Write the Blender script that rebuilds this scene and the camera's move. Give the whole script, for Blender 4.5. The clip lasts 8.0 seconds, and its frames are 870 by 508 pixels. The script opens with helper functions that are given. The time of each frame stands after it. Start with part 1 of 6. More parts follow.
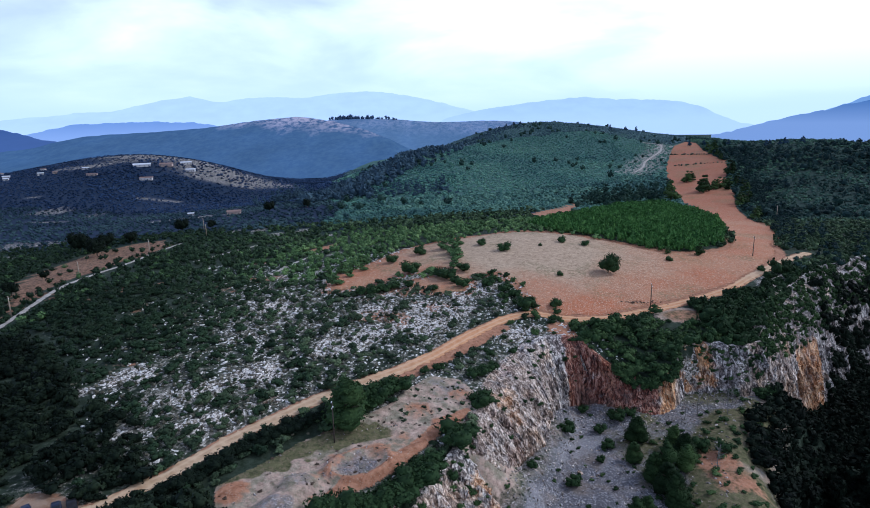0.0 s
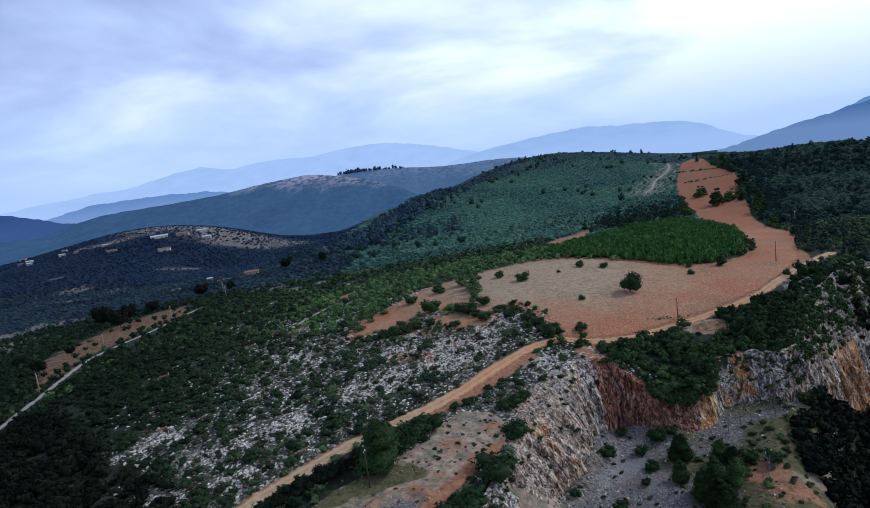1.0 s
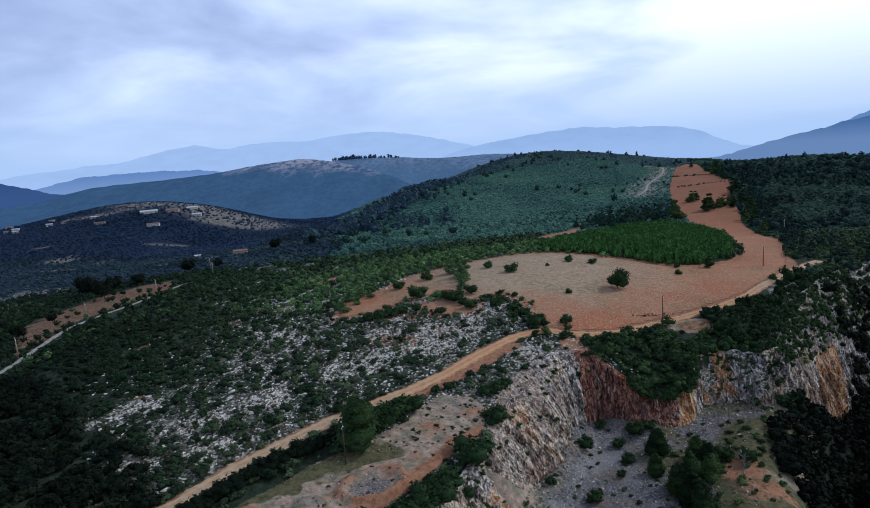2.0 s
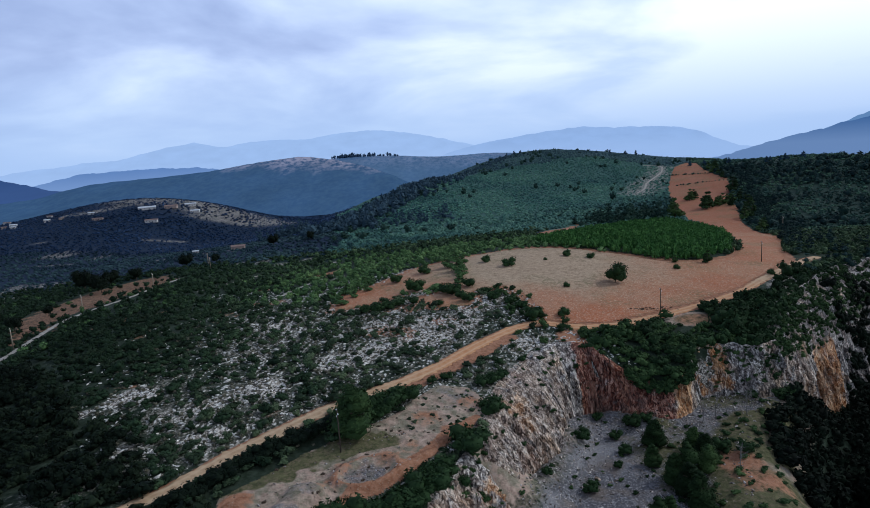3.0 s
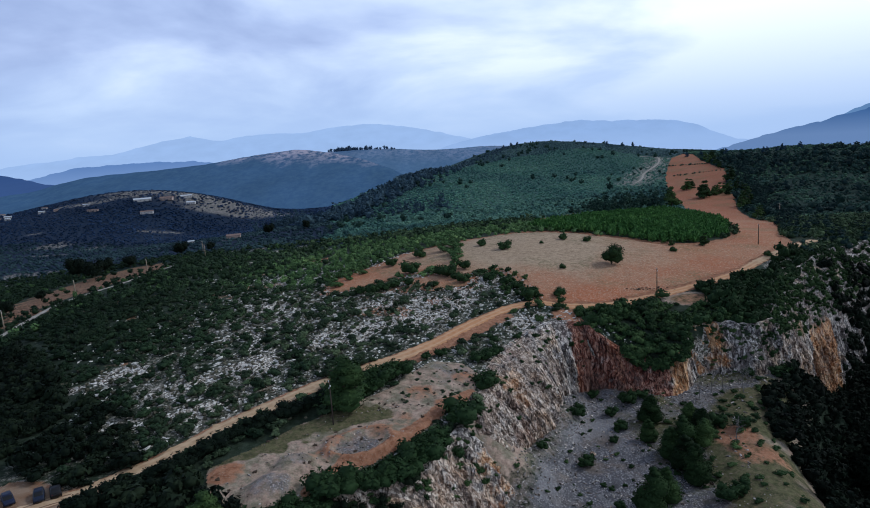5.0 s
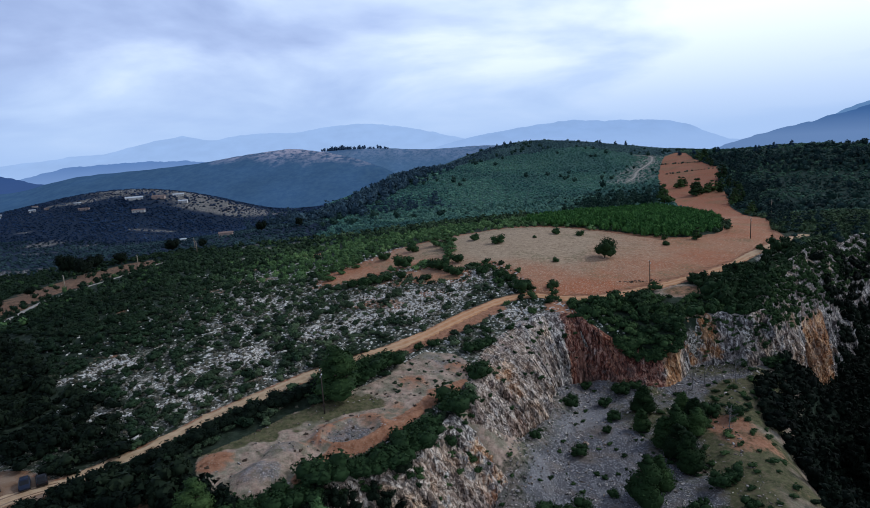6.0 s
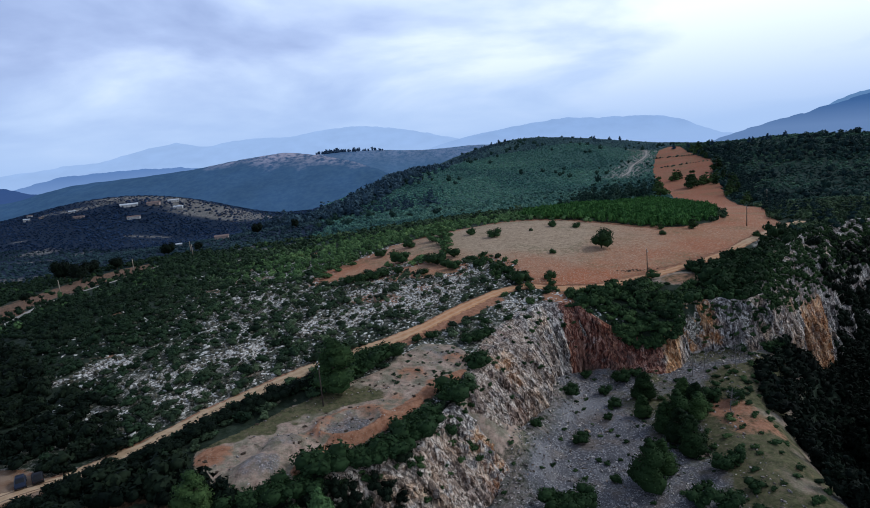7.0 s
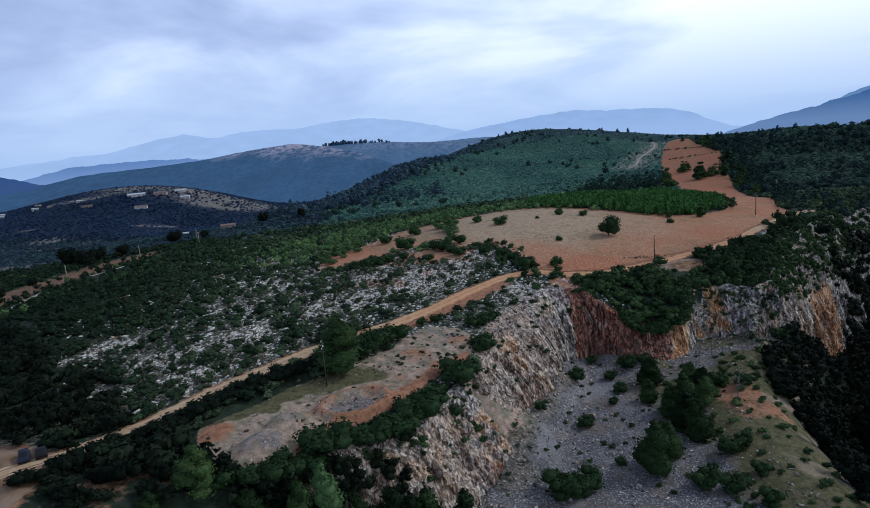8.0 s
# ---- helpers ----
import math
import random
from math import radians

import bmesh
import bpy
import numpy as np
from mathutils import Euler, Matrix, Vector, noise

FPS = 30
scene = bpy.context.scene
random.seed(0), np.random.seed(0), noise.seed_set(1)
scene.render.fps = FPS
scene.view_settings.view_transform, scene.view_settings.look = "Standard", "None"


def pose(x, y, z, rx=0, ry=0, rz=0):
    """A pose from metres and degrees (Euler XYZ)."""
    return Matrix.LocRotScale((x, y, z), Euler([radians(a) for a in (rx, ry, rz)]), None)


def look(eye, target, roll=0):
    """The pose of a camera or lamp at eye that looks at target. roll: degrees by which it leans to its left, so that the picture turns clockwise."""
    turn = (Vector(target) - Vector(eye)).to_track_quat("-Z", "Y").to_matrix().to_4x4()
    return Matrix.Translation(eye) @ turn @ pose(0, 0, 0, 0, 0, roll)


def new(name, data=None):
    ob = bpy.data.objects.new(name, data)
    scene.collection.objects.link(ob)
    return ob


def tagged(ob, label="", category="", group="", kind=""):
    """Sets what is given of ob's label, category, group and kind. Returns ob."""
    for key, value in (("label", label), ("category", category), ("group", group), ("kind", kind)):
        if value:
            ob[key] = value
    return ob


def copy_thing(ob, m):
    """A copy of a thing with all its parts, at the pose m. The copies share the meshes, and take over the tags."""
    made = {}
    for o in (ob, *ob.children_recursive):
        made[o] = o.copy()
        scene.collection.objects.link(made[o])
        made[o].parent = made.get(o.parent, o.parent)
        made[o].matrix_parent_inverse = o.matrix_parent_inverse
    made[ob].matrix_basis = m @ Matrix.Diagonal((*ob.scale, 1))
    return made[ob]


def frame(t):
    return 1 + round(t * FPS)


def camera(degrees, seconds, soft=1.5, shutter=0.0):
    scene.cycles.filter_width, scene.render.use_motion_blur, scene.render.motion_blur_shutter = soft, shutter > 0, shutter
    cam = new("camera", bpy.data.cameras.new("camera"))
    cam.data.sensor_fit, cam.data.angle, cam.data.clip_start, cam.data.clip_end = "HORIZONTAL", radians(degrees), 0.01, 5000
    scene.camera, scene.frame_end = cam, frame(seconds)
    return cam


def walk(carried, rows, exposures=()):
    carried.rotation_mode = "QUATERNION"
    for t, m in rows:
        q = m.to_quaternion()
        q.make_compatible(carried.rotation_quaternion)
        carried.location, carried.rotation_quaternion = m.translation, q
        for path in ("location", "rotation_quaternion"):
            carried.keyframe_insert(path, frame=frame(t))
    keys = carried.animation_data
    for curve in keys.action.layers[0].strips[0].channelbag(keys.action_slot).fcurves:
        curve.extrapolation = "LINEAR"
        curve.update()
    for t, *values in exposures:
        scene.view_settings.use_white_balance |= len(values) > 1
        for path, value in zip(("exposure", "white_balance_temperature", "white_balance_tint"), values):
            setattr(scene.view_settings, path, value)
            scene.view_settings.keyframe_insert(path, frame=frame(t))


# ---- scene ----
cam = camera(70.96, 8.0, soft=0.95)
PATH = [
    (0.0, look((-0.68, -1.07, 71.72), (-0.18, 96.40, 49.40), -1.29)),
    (0.1, look((-0.68, -1.06, 71.43), (-1.08, 96.68, 50.30), -1.97)),
    (0.2, look((-0.69, -1.05, 71.15), (-1.91, 97.17, 52.39), -2.64)),
    (0.3, look((-0.69, -1.04, 70.86), (-2.82, 97.56, 54.33), -3.82)),
    (0.4, look((-0.69, -1.02, 70.57), (-3.24, 97.64, 54.50), -4.72)),
    (0.5, look((-0.70, -1.01, 70.29), (-3.19, 97.72, 54.61), -5.83)),
    (1.0, look((-0.67, -0.92, 68.86), (-2.48, 97.91, 53.76), -7.28)),
    (1.5, look((-0.58, -0.79, 67.46), (-1.44, 97.89, 51.26), -4.70)),
    (3.0, look((-0.14, -0.22, 63.29), (-0.35, 98.39, 46.68), -3.71)),
    (3.5, look((0.00, -0.01, 61.90), (0.00, 98.59, 45.22), -4.30)),
    (4.0, look((0.14, 0.21, 60.51), (0.87, 98.75, 43.51), -4.00)),
    (4.5, look((0.25, 0.42, 59.11), (0.19, 98.88, 41.63), -3.84)),
    (6.0, look((0.54, 1.05, 54.89), (1.74, 99.50, 37.35), -3.72)),
    (6.5, look((0.61, 1.27, 53.47), (1.83, 99.74, 36.07), -4.44)),
    (7.0, look((0.66, 1.50, 52.04), (2.32, 99.96, 34.65), -5.09)),
    (7.5, look((0.70, 1.75, 50.59), (1.98, 100.00, 32.00), -4.38)),
    (8.0, look((0.72, 2.01, 49.14), (1.25, 100.29, 30.72), -4.87)),
]
walk(cam, PATH, exposures=[(0.0, 0.46, 5620, 15), (0.5, 0.31, 5720, 13), (1.0, 0.00, 5860, 10), (1.5, -0.07, 5900, 9), (3.0, -0.12, 5900, 9), (8.0, -0.14, 5900, 9)])

# ---- sky and light: a bright, broken overcast ----
world = bpy.data.worlds.new("overcast_sky")
scene.world = world
world.use_nodes = True
wn, wl = world.node_tree.nodes, world.node_tree.links
wn.clear()


def wnode(kind, **values):
    n = wn.new(kind)
    for key, v in values.items():
        n.inputs[key].default_value = v
    return n


def wmath(op, a, b=None):
    n = wn.new("ShaderNodeMath")
    n.operation = op
    for i, v in enumerate((a, b)):
        if v is None:
            continue
        if isinstance(v, (int, float)):
            n.inputs[i].default_value = v
        else:
            wl.new(v, n.inputs[i])
    return n.outputs[0]


def wramp(fac, stops):
    n = wn.new("ShaderNodeValToRGB")
    while len(n.color_ramp.elements) < len(stops):
        n.color_ramp.elements.new(0.5)
    for e, (at, c) in zip(n.color_ramp.elements, stops):
        e.position, e.color = at, (*c, 1)
    wl.new(fac, n.inputs[0])
    return n.outputs[0]


def wmix(fac, a, b):
    n = wn.new("ShaderNodeMix")
    n.data_type = "RGBA"
    if isinstance(fac, (int, float)):
        n.inputs[0].default_value = fac
    else:
        wl.new(fac, n.inputs[0])
    wl.new(a, n.inputs[6])
    wl.new(b, n.inputs[7])
    return n.outputs[2]


SUN_HIGH, SUN_WAY = radians(40), radians(75)
air = wn.new("ShaderNodeTexSky")
air.sky_type, air.sun_disc, air.sun_elevation, air.sun_rotation = "NISHITA", False, SUN_HIGH, SUN_WAY
air.air_density, air.dust_density = 1.5, 3.0
way = wn.new("ShaderNodeTexCoord").outputs["Generated"]
sep = wn.new("ShaderNodeSeparateXYZ")
wl.new(way, sep.inputs[0])
up = wmath("MAXIMUM", sep.outputs[2], 0.0)
flat = wmath("ADD", up, 0.24)
comb = wn.new("ShaderNodeCombineXYZ")
wl.new(wmath("DIVIDE", sep.outputs[0], flat), comb.inputs[0])
wl.new(wmath("DIVIDE", sep.outputs[1], flat), comb.inputs[1])
# long soft rolls of cloud with ragged finer edges
puffs = wnode("ShaderNodeTexNoise", Scale=1.0, Detail=6.0, Roughness=0.50, Distortion=0.3)
wl.new(comb.outputs[0], puffs.inputs["Vector"])
banks = wnode("ShaderNodeTexNoise", Scale=0.36, Detail=2.0, Roughness=0.5)
wl.new(comb.outputs[0], banks.inputs["Vector"])
both = wmath("ADD", wmath("MULTIPLY", puffs.outputs[0], 0.62), wmath("MULTIPLY", banks.outputs[0], 0.42))
both = wmath("ADD", both, wmath("MULTIPLY", sep.outputs[0], 0.14))
cloud = wramp(both, [(0.37, (0.42, 0.52, 0.82)), (0.45, (0.62, 0.74, 1.05)), (0.52, (0.88, 1.0, 1.22)), (0.60, (1.32, 1.37, 1.42))])
mist = wn.new("ShaderNodeRGB")
mist.outputs[0].default_value = (0.56, 0.74, 1.06, 1)
low = wramp(up, [(0.0, (1, 1, 1)), (0.05, (0.75, 0.75, 0.75)), (0.16, (0, 0, 0))])
cover = wmix(low, cloud, mist.outputs[0])
dim = wramp(up, [(0.0, (1, 1, 1)), (0.25, (1, 1, 1)), (0.5, (0.40, 0.41, 0.43))])
shade = wn.new("ShaderNodeMix")
shade.data_type, shade.blend_type = "RGBA", "MULTIPLY"
shade.inputs[0].default_value = 1
wl.new(cover, shade.inputs[6])
wl.new(dim, shade.inputs[7])
bg_air, bg_cloud = wnode("ShaderNodeBackground", Strength=0.08), wnode("ShaderNodeBackground", Strength=0.93)
wl.new(air.outputs[0], bg_air.inputs[0])
wl.new(shade.outputs[2], bg_cloud.inputs[0])
blend = wn.new("ShaderNodeMixShader")
blend.inputs[0].default_value = 0.93
wl.new(bg_air.outputs[0], blend.inputs[1])
wl.new(bg_cloud.outputs[0], blend.inputs[2])
wl.new(blend.outputs[0], wn.new("ShaderNodeOutputWorld").inputs[0])

sun = new("sun", bpy.data.lights.new("sun", "SUN"))
sun.data.energy, sun.data.angle, sun.data.color = 1.4, radians(10), (1.0, 0.98, 0.94)
sun.matrix_world = look((0, 0, 0), (-math.sin(SUN_WAY) * math.cos(SUN_HIGH), -math.cos(SUN_WAY) * math.cos(SUN_HIGH), -math.sin(SUN_HIGH)))


# ---- materials ----
class Paint:
    """A procedural material, put together from a few nodes."""

    def __init__(self, name, roughness=0.9, metallic=0.0, specular=0.25):
        self.m = bpy.data.materials.new(name)
        self.m.use_nodes = True
        self.t = self.m.node_tree
        self.b = self.t.nodes["Principled BSDF"]
        self.b.inputs["Roughness"].default_value = roughness
        self.b.inputs["Metallic"].default_value = metallic
        self.b.inputs["Specular IOR Level"].default_value = specular
        self.where = self.t.nodes.new("ShaderNodeTexCoord").outputs["Object"]

    def put(self, node, key, v):
        if isinstance(v, bpy.types.NodeSocket):
            self.t.links.new(v, node.inputs[key])
        elif isinstance(v, tuple):
            node.inputs[key].default_value = (*v, 1) if len(v) == 3 and node.inputs[key].type == "RGBA" else v
        else:
            node.inputs[key].default_value = v

    def noise(self, scale, detail=4.0, rough=0.55, squash=None, twist=0.0):
        n = self.t.nodes.new("ShaderNodeTexNoise")
        self.put(n, "Scale", scale), self.put(n, "Detail", detail), self.put(n, "Roughness", rough), self.put(n, "Distortion", twist)
        self.put(n, "Vector", self.stretch(squash) if squash else self.where)
        return n.outputs["Fac"]

    def cells(self, scale, squash=None, edges=False):
        n = self.t.nodes.new("ShaderNodeTexVoronoi")
        n.feature = "DISTANCE_TO_EDGE" if edges else "F1"
        self.put(n, "Scale", scale)
        self.put(n, "Vector", self.stretch(squash) if squash else self.where)
        return n.outputs["Distance"] if edges else n.outputs["Color"]

    def pick(self, colour, i):
        n = self.t.nodes.new("ShaderNodeSeparateColor")
        self.t.links.new(colour, n.inputs[0])
        return n.outputs[i]

    def stretch(self, by):
        n = self.t.nodes.new("ShaderNodeMapping")
        self.put(n, "Vector", self.where)
        n.inputs["Scale"].default_value = by
        return n.outputs[0]

    def ramp(self, fac, stops, hard=False):
        n = self.t.nodes.new("ShaderNodeValToRGB")
        if hard:
            n.color_ramp.interpolation = "CONSTANT"
        while len(n.color_ramp.elements) < len(stops):
            n.color_ramp.elements.new(0.5)
        for e, (at, c) in zip(n.color_ramp.elements, stops):
            e.position, e.color = at, (*c, 1) if isinstance(c, tuple) else (c, c, c, 1)
        self.t.links.new(fac, n.inputs[0])
        return n.outputs[0]

    def mix(self, fac, a, b, way="MIX"):
        n = self.t.nodes.new("ShaderNodeMix")
        n.data_type, n.blend_type = "RGBA", way
        self.put(n, 0, fac), self.put(n, 6, a), self.put(n, 7, b)
        return n.outputs[2]

    def sum(self, op, a, b):
        n = self.t.nodes.new("ShaderNodeMath")
        n.operation = op
        self.put(n, 0, a), self.put(n, 1, b)
        return n.outputs[0]

    def attribute(self, name):
        n = self.t.nodes.new("ShaderNodeAttribute")
        n.attribute_name = name
        return n

    def chance(self):
        return self.t.nodes.new("ShaderNodeObjectInfo").outputs["Random"]

    def colour(self, v):
        self.put(self.b, "Base Color", v)
        return self

    def bump(self, h, strength=0.6, depth=0.3):
        n = self.t.nodes.new("ShaderNodeBump")
        self.put(n, "Strength", strength), self.put(n, "Distance", depth), self.put(n, "Height", h)
        self.t.links.new(n.outputs[0], self.b.inputs["Normal"])
        return self


def plain(name, c, roughness=0.7, metallic=0.0, vary=0.18, scale=2.0):
    """A paint or metal with faint wear at two scales."""
    p = Paint(name, roughness, metallic)
    n = p.mix(0.5, p.noise(scale, 5), p.noise(scale * 9, 3))
    dark, light = tuple(x * (1 - vary) for x in c), tuple(min(1, x * (1 + vary)) for x in c)
    return p.colour(p.ramp(n, [(0.3, dark), (0.7, light)])).m


def leaves(name, dark, mid, light, each=0.0):
    """Foliage: each plant has its own shade, each spray a little more."""
    p = Paint(name, 0.8, specular=0.08)
    tint = p.attribute("tint").outputs["Fac"]
    grain = p.noise(1.6, 3)
    v = p.sum("ADD", p.sum("MULTIPLY", tint, 0.66), p.sum("MULTIPLY", grain, 0.34))
    if each:
        v = p.sum("ADD", v, p.sum("MULTIPLY", p.sum("SUBTRACT", p.chance(), 0.5), each))
    return p.colour(p.ramp(v, [(0.15, dark), (0.5, mid), (0.85, light)])).m


# land cover: red soil, grey gravel, limestone, or the dry scrub floor where there is none of them
p = Paint("land", 0.95, specular=0.1)
cover_is = p.attribute("land_cover")
parts = p.t.nodes.new("ShaderNodeSeparateColor")
p.t.links.new(cover_is.outputs["Color"], parts.inputs[0])
big, fine, grit = p.noise(0.05, 5), p.noise(0.7, 6, 0.65), p.noise(3.2, 5, 0.7)
scrub = p.mix(p.ramp(big, [(0.4, 0.0), (0.6, 1.0)]), p.ramp(fine, [(0.35, (0.012, 0.020, 0.012)), (0.65, (0.034, 0.048, 0.034))]),
              p.ramp(fine, [(0.35, (0.020, 0.032, 0.018)), (0.65, (0.044, 0.062, 0.045))]))
dry_grass = p.mix(p.ramp(p.mix(0.62, grit, p.noise(0.33, 5, 0.6)), [(0.44, 0.0), (0.56, 1.0)]), p.ramp(fine, [(0.35, (0.135, 0.124, 0.086)), (0.65, (0.29, 0.258, 0.192))]), p.ramp(fine, [(0.35, (0.26, 0.180, 0.142)), (0.65, (0.50, 0.375, 0.300))]))
# far woodland floors, their colours shifted blue for the haze of distance
hazed_woods_are = p.attribute("undergrowth").outputs["Fac"]
scrub = p.mix(p.ramp(hazed_woods_are, [(0.0, 0.0), (0.25, 1.0)]), scrub, p.ramp(fine, [(0.35, (0.014, 0.031, 0.026)), (0.65, (0.025, 0.050, 0.040))]))
scrub = p.mix(p.ramp(hazed_woods_are, [(0.25, 0.0), (0.5, 1.0)]), scrub, p.ramp(fine, [(0.35, (0.009, 0.019, 0.040)), (0.65, (0.016, 0.031, 0.062))]))
scrub = p.mix(p.ramp(hazed_woods_are, [(0.5, 0.0), (1.0, 1.0)]), scrub, p.ramp(fine, [(0.35, (0.042, 0.094, 0.086)), (0.65, (0.064, 0.134, 0.112))]))
red = p.mix(p.ramp(fine, [(0.35, 0.0), (0.65, 1.0)]), (0.22, 0.095, 0.052), (0.40, 0.205, 0.125))
red = p.mix(p.ramp(grit, [(0.56, 0.0), (0.66, 1.0)]), red, (0.36, 0.28, 0.21))
shards = p.cells(1.5, (1, 0.75, 1))
shard = p.t.nodes.new("ShaderNodeSeparateColor")
p.t.links.new(shards, shard.inputs[0])
gravel = p.mix(p.ramp(grit, [(0.38, 0.0), (0.62, 1.0)]), (0.060, 0.059, 0.066), (0.145, 0.143, 0.157))
pebbles = p.pick(p.cells(4.2), 0)
gravel = p.mix(p.ramp(pebbles, [(0.76, 0.0), (0.90, 0.85)]), gravel, (0.40, 0.388, 0.395))
gravel = p.mix(p.ramp(p.noise(0.16, 4), [(0.5, 0.0), (0.68, 0.6)]), gravel, (0.17, 0.13, 0.10))
gravel = p.mix(p.ramp(p.noise(0.11, 5, 0.6, (1, 0.45, 1)), [(0.50, 0.0), (0.62, 0.55)]), gravel, p.ramp(grit, [(0.4, (0.19, 0.185, 0.19)), (0.6, (0.35, 0.34, 0.35))]))
gravel = p.mix(p.ramp(p.noise(0.22, 5, 0.65), [(0.30, 0.7), (0.44, 0.0)]), gravel, (0.06, 0.058, 0.062))
stony = p.ramp(shard.outputs[1], [(0.0, (0.03, 0.03, 0.026)), (0.3, (0.11, 0.105, 0.095)), (0.46, (0.37, 0.335, 0.285)), (0.70, (0.62, 0.575, 0.515)), (1.0, (0.84, 0.80, 0.74))])
stony = p.mix(p.ramp(grit, [(0.45, 0.92), (0.53, 0.0)]), stony, (0.062, 0.052, 0.038))
ragged = p.sum("MULTIPLY", p.sum("SUBTRACT", fine, 0.5), 0.9)


def edge(w):
    s = p.sum("ADD", w, p.sum("MULTIPLY", ragged, 0.8))
    return p.ramp(s, [(0.38, 0.0), (0.62, 1.0)])


c = p.mix(edge(parts.outputs[2]), scrub, stony)
weedy = p.mix(p.ramp(p.mix(0.5, grit, p.noise(0.9, 4)), [(0.50, 0.0), (0.58, 0.8)]), p.ramp(fine, [(0.35, (0.048, 0.054, 0.024)), (0.65, (0.135, 0.130, 0.066))]), (0.165, 0.130, 0.085))
grassy = p.mix(p.ramp(cover_is.outputs["Alpha"], [(0.80, 0.0), (0.95, 1.0)]), dry_grass, weedy)
c = p.mix(edge(cover_is.outputs["Alpha"]), c, grassy)
c = p.mix(edge(parts.outputs[1]), c, gravel)
c = p.mix(edge(parts.outputs[0]), c, red)
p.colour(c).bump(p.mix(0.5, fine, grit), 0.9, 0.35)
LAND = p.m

# ploughed and stony fields
p = Paint("field_soil", 0.95, specular=0.08)
broad, fine, stones = p.noise(0.028, 4, 0.5), p.noise(0.5, 6, 0.65), p.noise(1.5, 4, 0.75)
soil = p.mix(p.ramp(broad, [(0.42, 0.0), (0.6, 1.0)]), (0.375, 0.130, 0.062), (0.39, 0.185, 0.102))
soil = p.mix(p.ramp(fine, [(0.3, 0.75), (0.58, 0.0)]), soil, (0.24, 0.115, 0.068))
soil = p.mix(p.ramp(stones, [(0.54, 0.0), (0.66, 0.8)]), soil, (0.55, 0.42, 0.30))
soil = p.mix(p.ramp(p.pick(p.cells(3.6), 0), [(0.86, 0.0), (0.94, 0.5)]), soil, (0.62, 0.50, 0.38))
near = p.t.nodes.new("ShaderNodeVectorMath")
near.operation = "DISTANCE"
near.inputs[1].default_value = (45, 290, 8)
p.t.links.new(p.where, near.inputs[0])
tan = p.sum("ADD", p.sum("MULTIPLY", near.outputs["Value"], 0.0098), p.sum("MULTIPLY", p.noise(0.06, 4), 0.5))
soil = p.mix(p.ramp(tan, [(0.58, 0.92), (0.98, 0.0)]), soil, p.ramp(p.mix(0.5, fine, stones), [(0.38, (0.23, 0.170, 0.112)), (0.62, (0.50, 0.390, 0.275))]))
soil = p.mix(p.ramp(p.sum("MULTIPLY", near.outputs["Value"], 0.002), [(0.36, 0.0), (0.9, 0.6)]), soil, (0.25, 0.092, 0.055))
weeds = p.sum("MULTIPLY", p.ramp(p.noise(0.035, 3), [(0.5, 0.0), (0.62, 1.0)]), p.ramp(p.noise(0.9, 4), [(0.45, 0.0), (0.6, 0.7)]))
soil = p.mix(weeds, soil, (0.13, 0.13, 0.065))
FIELD = p.colour(soil).bump(p.mix(0.5, fine, stones), 0.8, 0.25).m

# beaten earth of the tracks, paler in the wheel lines
p = Paint("track_earth", 0.95, specular=0.08)
fine, grit = p.noise(0.6, 6), p.noise(3.0, 4)
ruts = p.attribute("rut").outputs["Fac"]
c = p.mix(p.ramp(fine, [(0.35, 0.0), (0.65, 1.0)]), (0.45, 0.208, 0.095), (0.55, 0.300, 0.160))
c = p.mix(p.sum("MULTIPLY", p.attribute("dusty").outputs["Fac"], 0.75), c, p.ramp(fine, [(0.35, (0.34, 0.25, 0.155)), (0.65, (0.50, 0.39, 0.26))]))
c = p.mix(p.sum("MULTIPLY", ruts, 0.55), c, (0.58, 0.43, 0.29))
c = p.mix(p.ramp(grit, [(0.6, 0.0), (0.72, 0.6)]), c, (0.47, 0.40, 0.32))
TRACK = p.colour(c).bump(p.mix(0.5, fine, grit), 0.6, 0.15).m
p = Paint("pale_track", 0.95, specular=0.08)
TRACK_PALE = p.colour(p.ramp(p.noise(0.5, 6), [(0.35, (0.27, 0.245, 0.21)), (0.65, (0.45, 0.42, 0.38))])).m


# brown earth, darker than the track: lens-edge darkening is in the colour
p = Paint("darkened_lot_earth", 0.95, specular=0.08)
c = p.mix(p.ramp(p.noise(0.35, 5), [(0.4, 0.0), (0.6, 1.0)]), (0.20, 0.115, 0.070), (0.27, 0.19, 0.135))
LOT_EARTH = p.colour(p.mix(p.ramp(p.noise(2.5, 4), [(0.58, 0.0), (0.7, 0.5)]), c, (0.36, 0.30, 0.24))).m


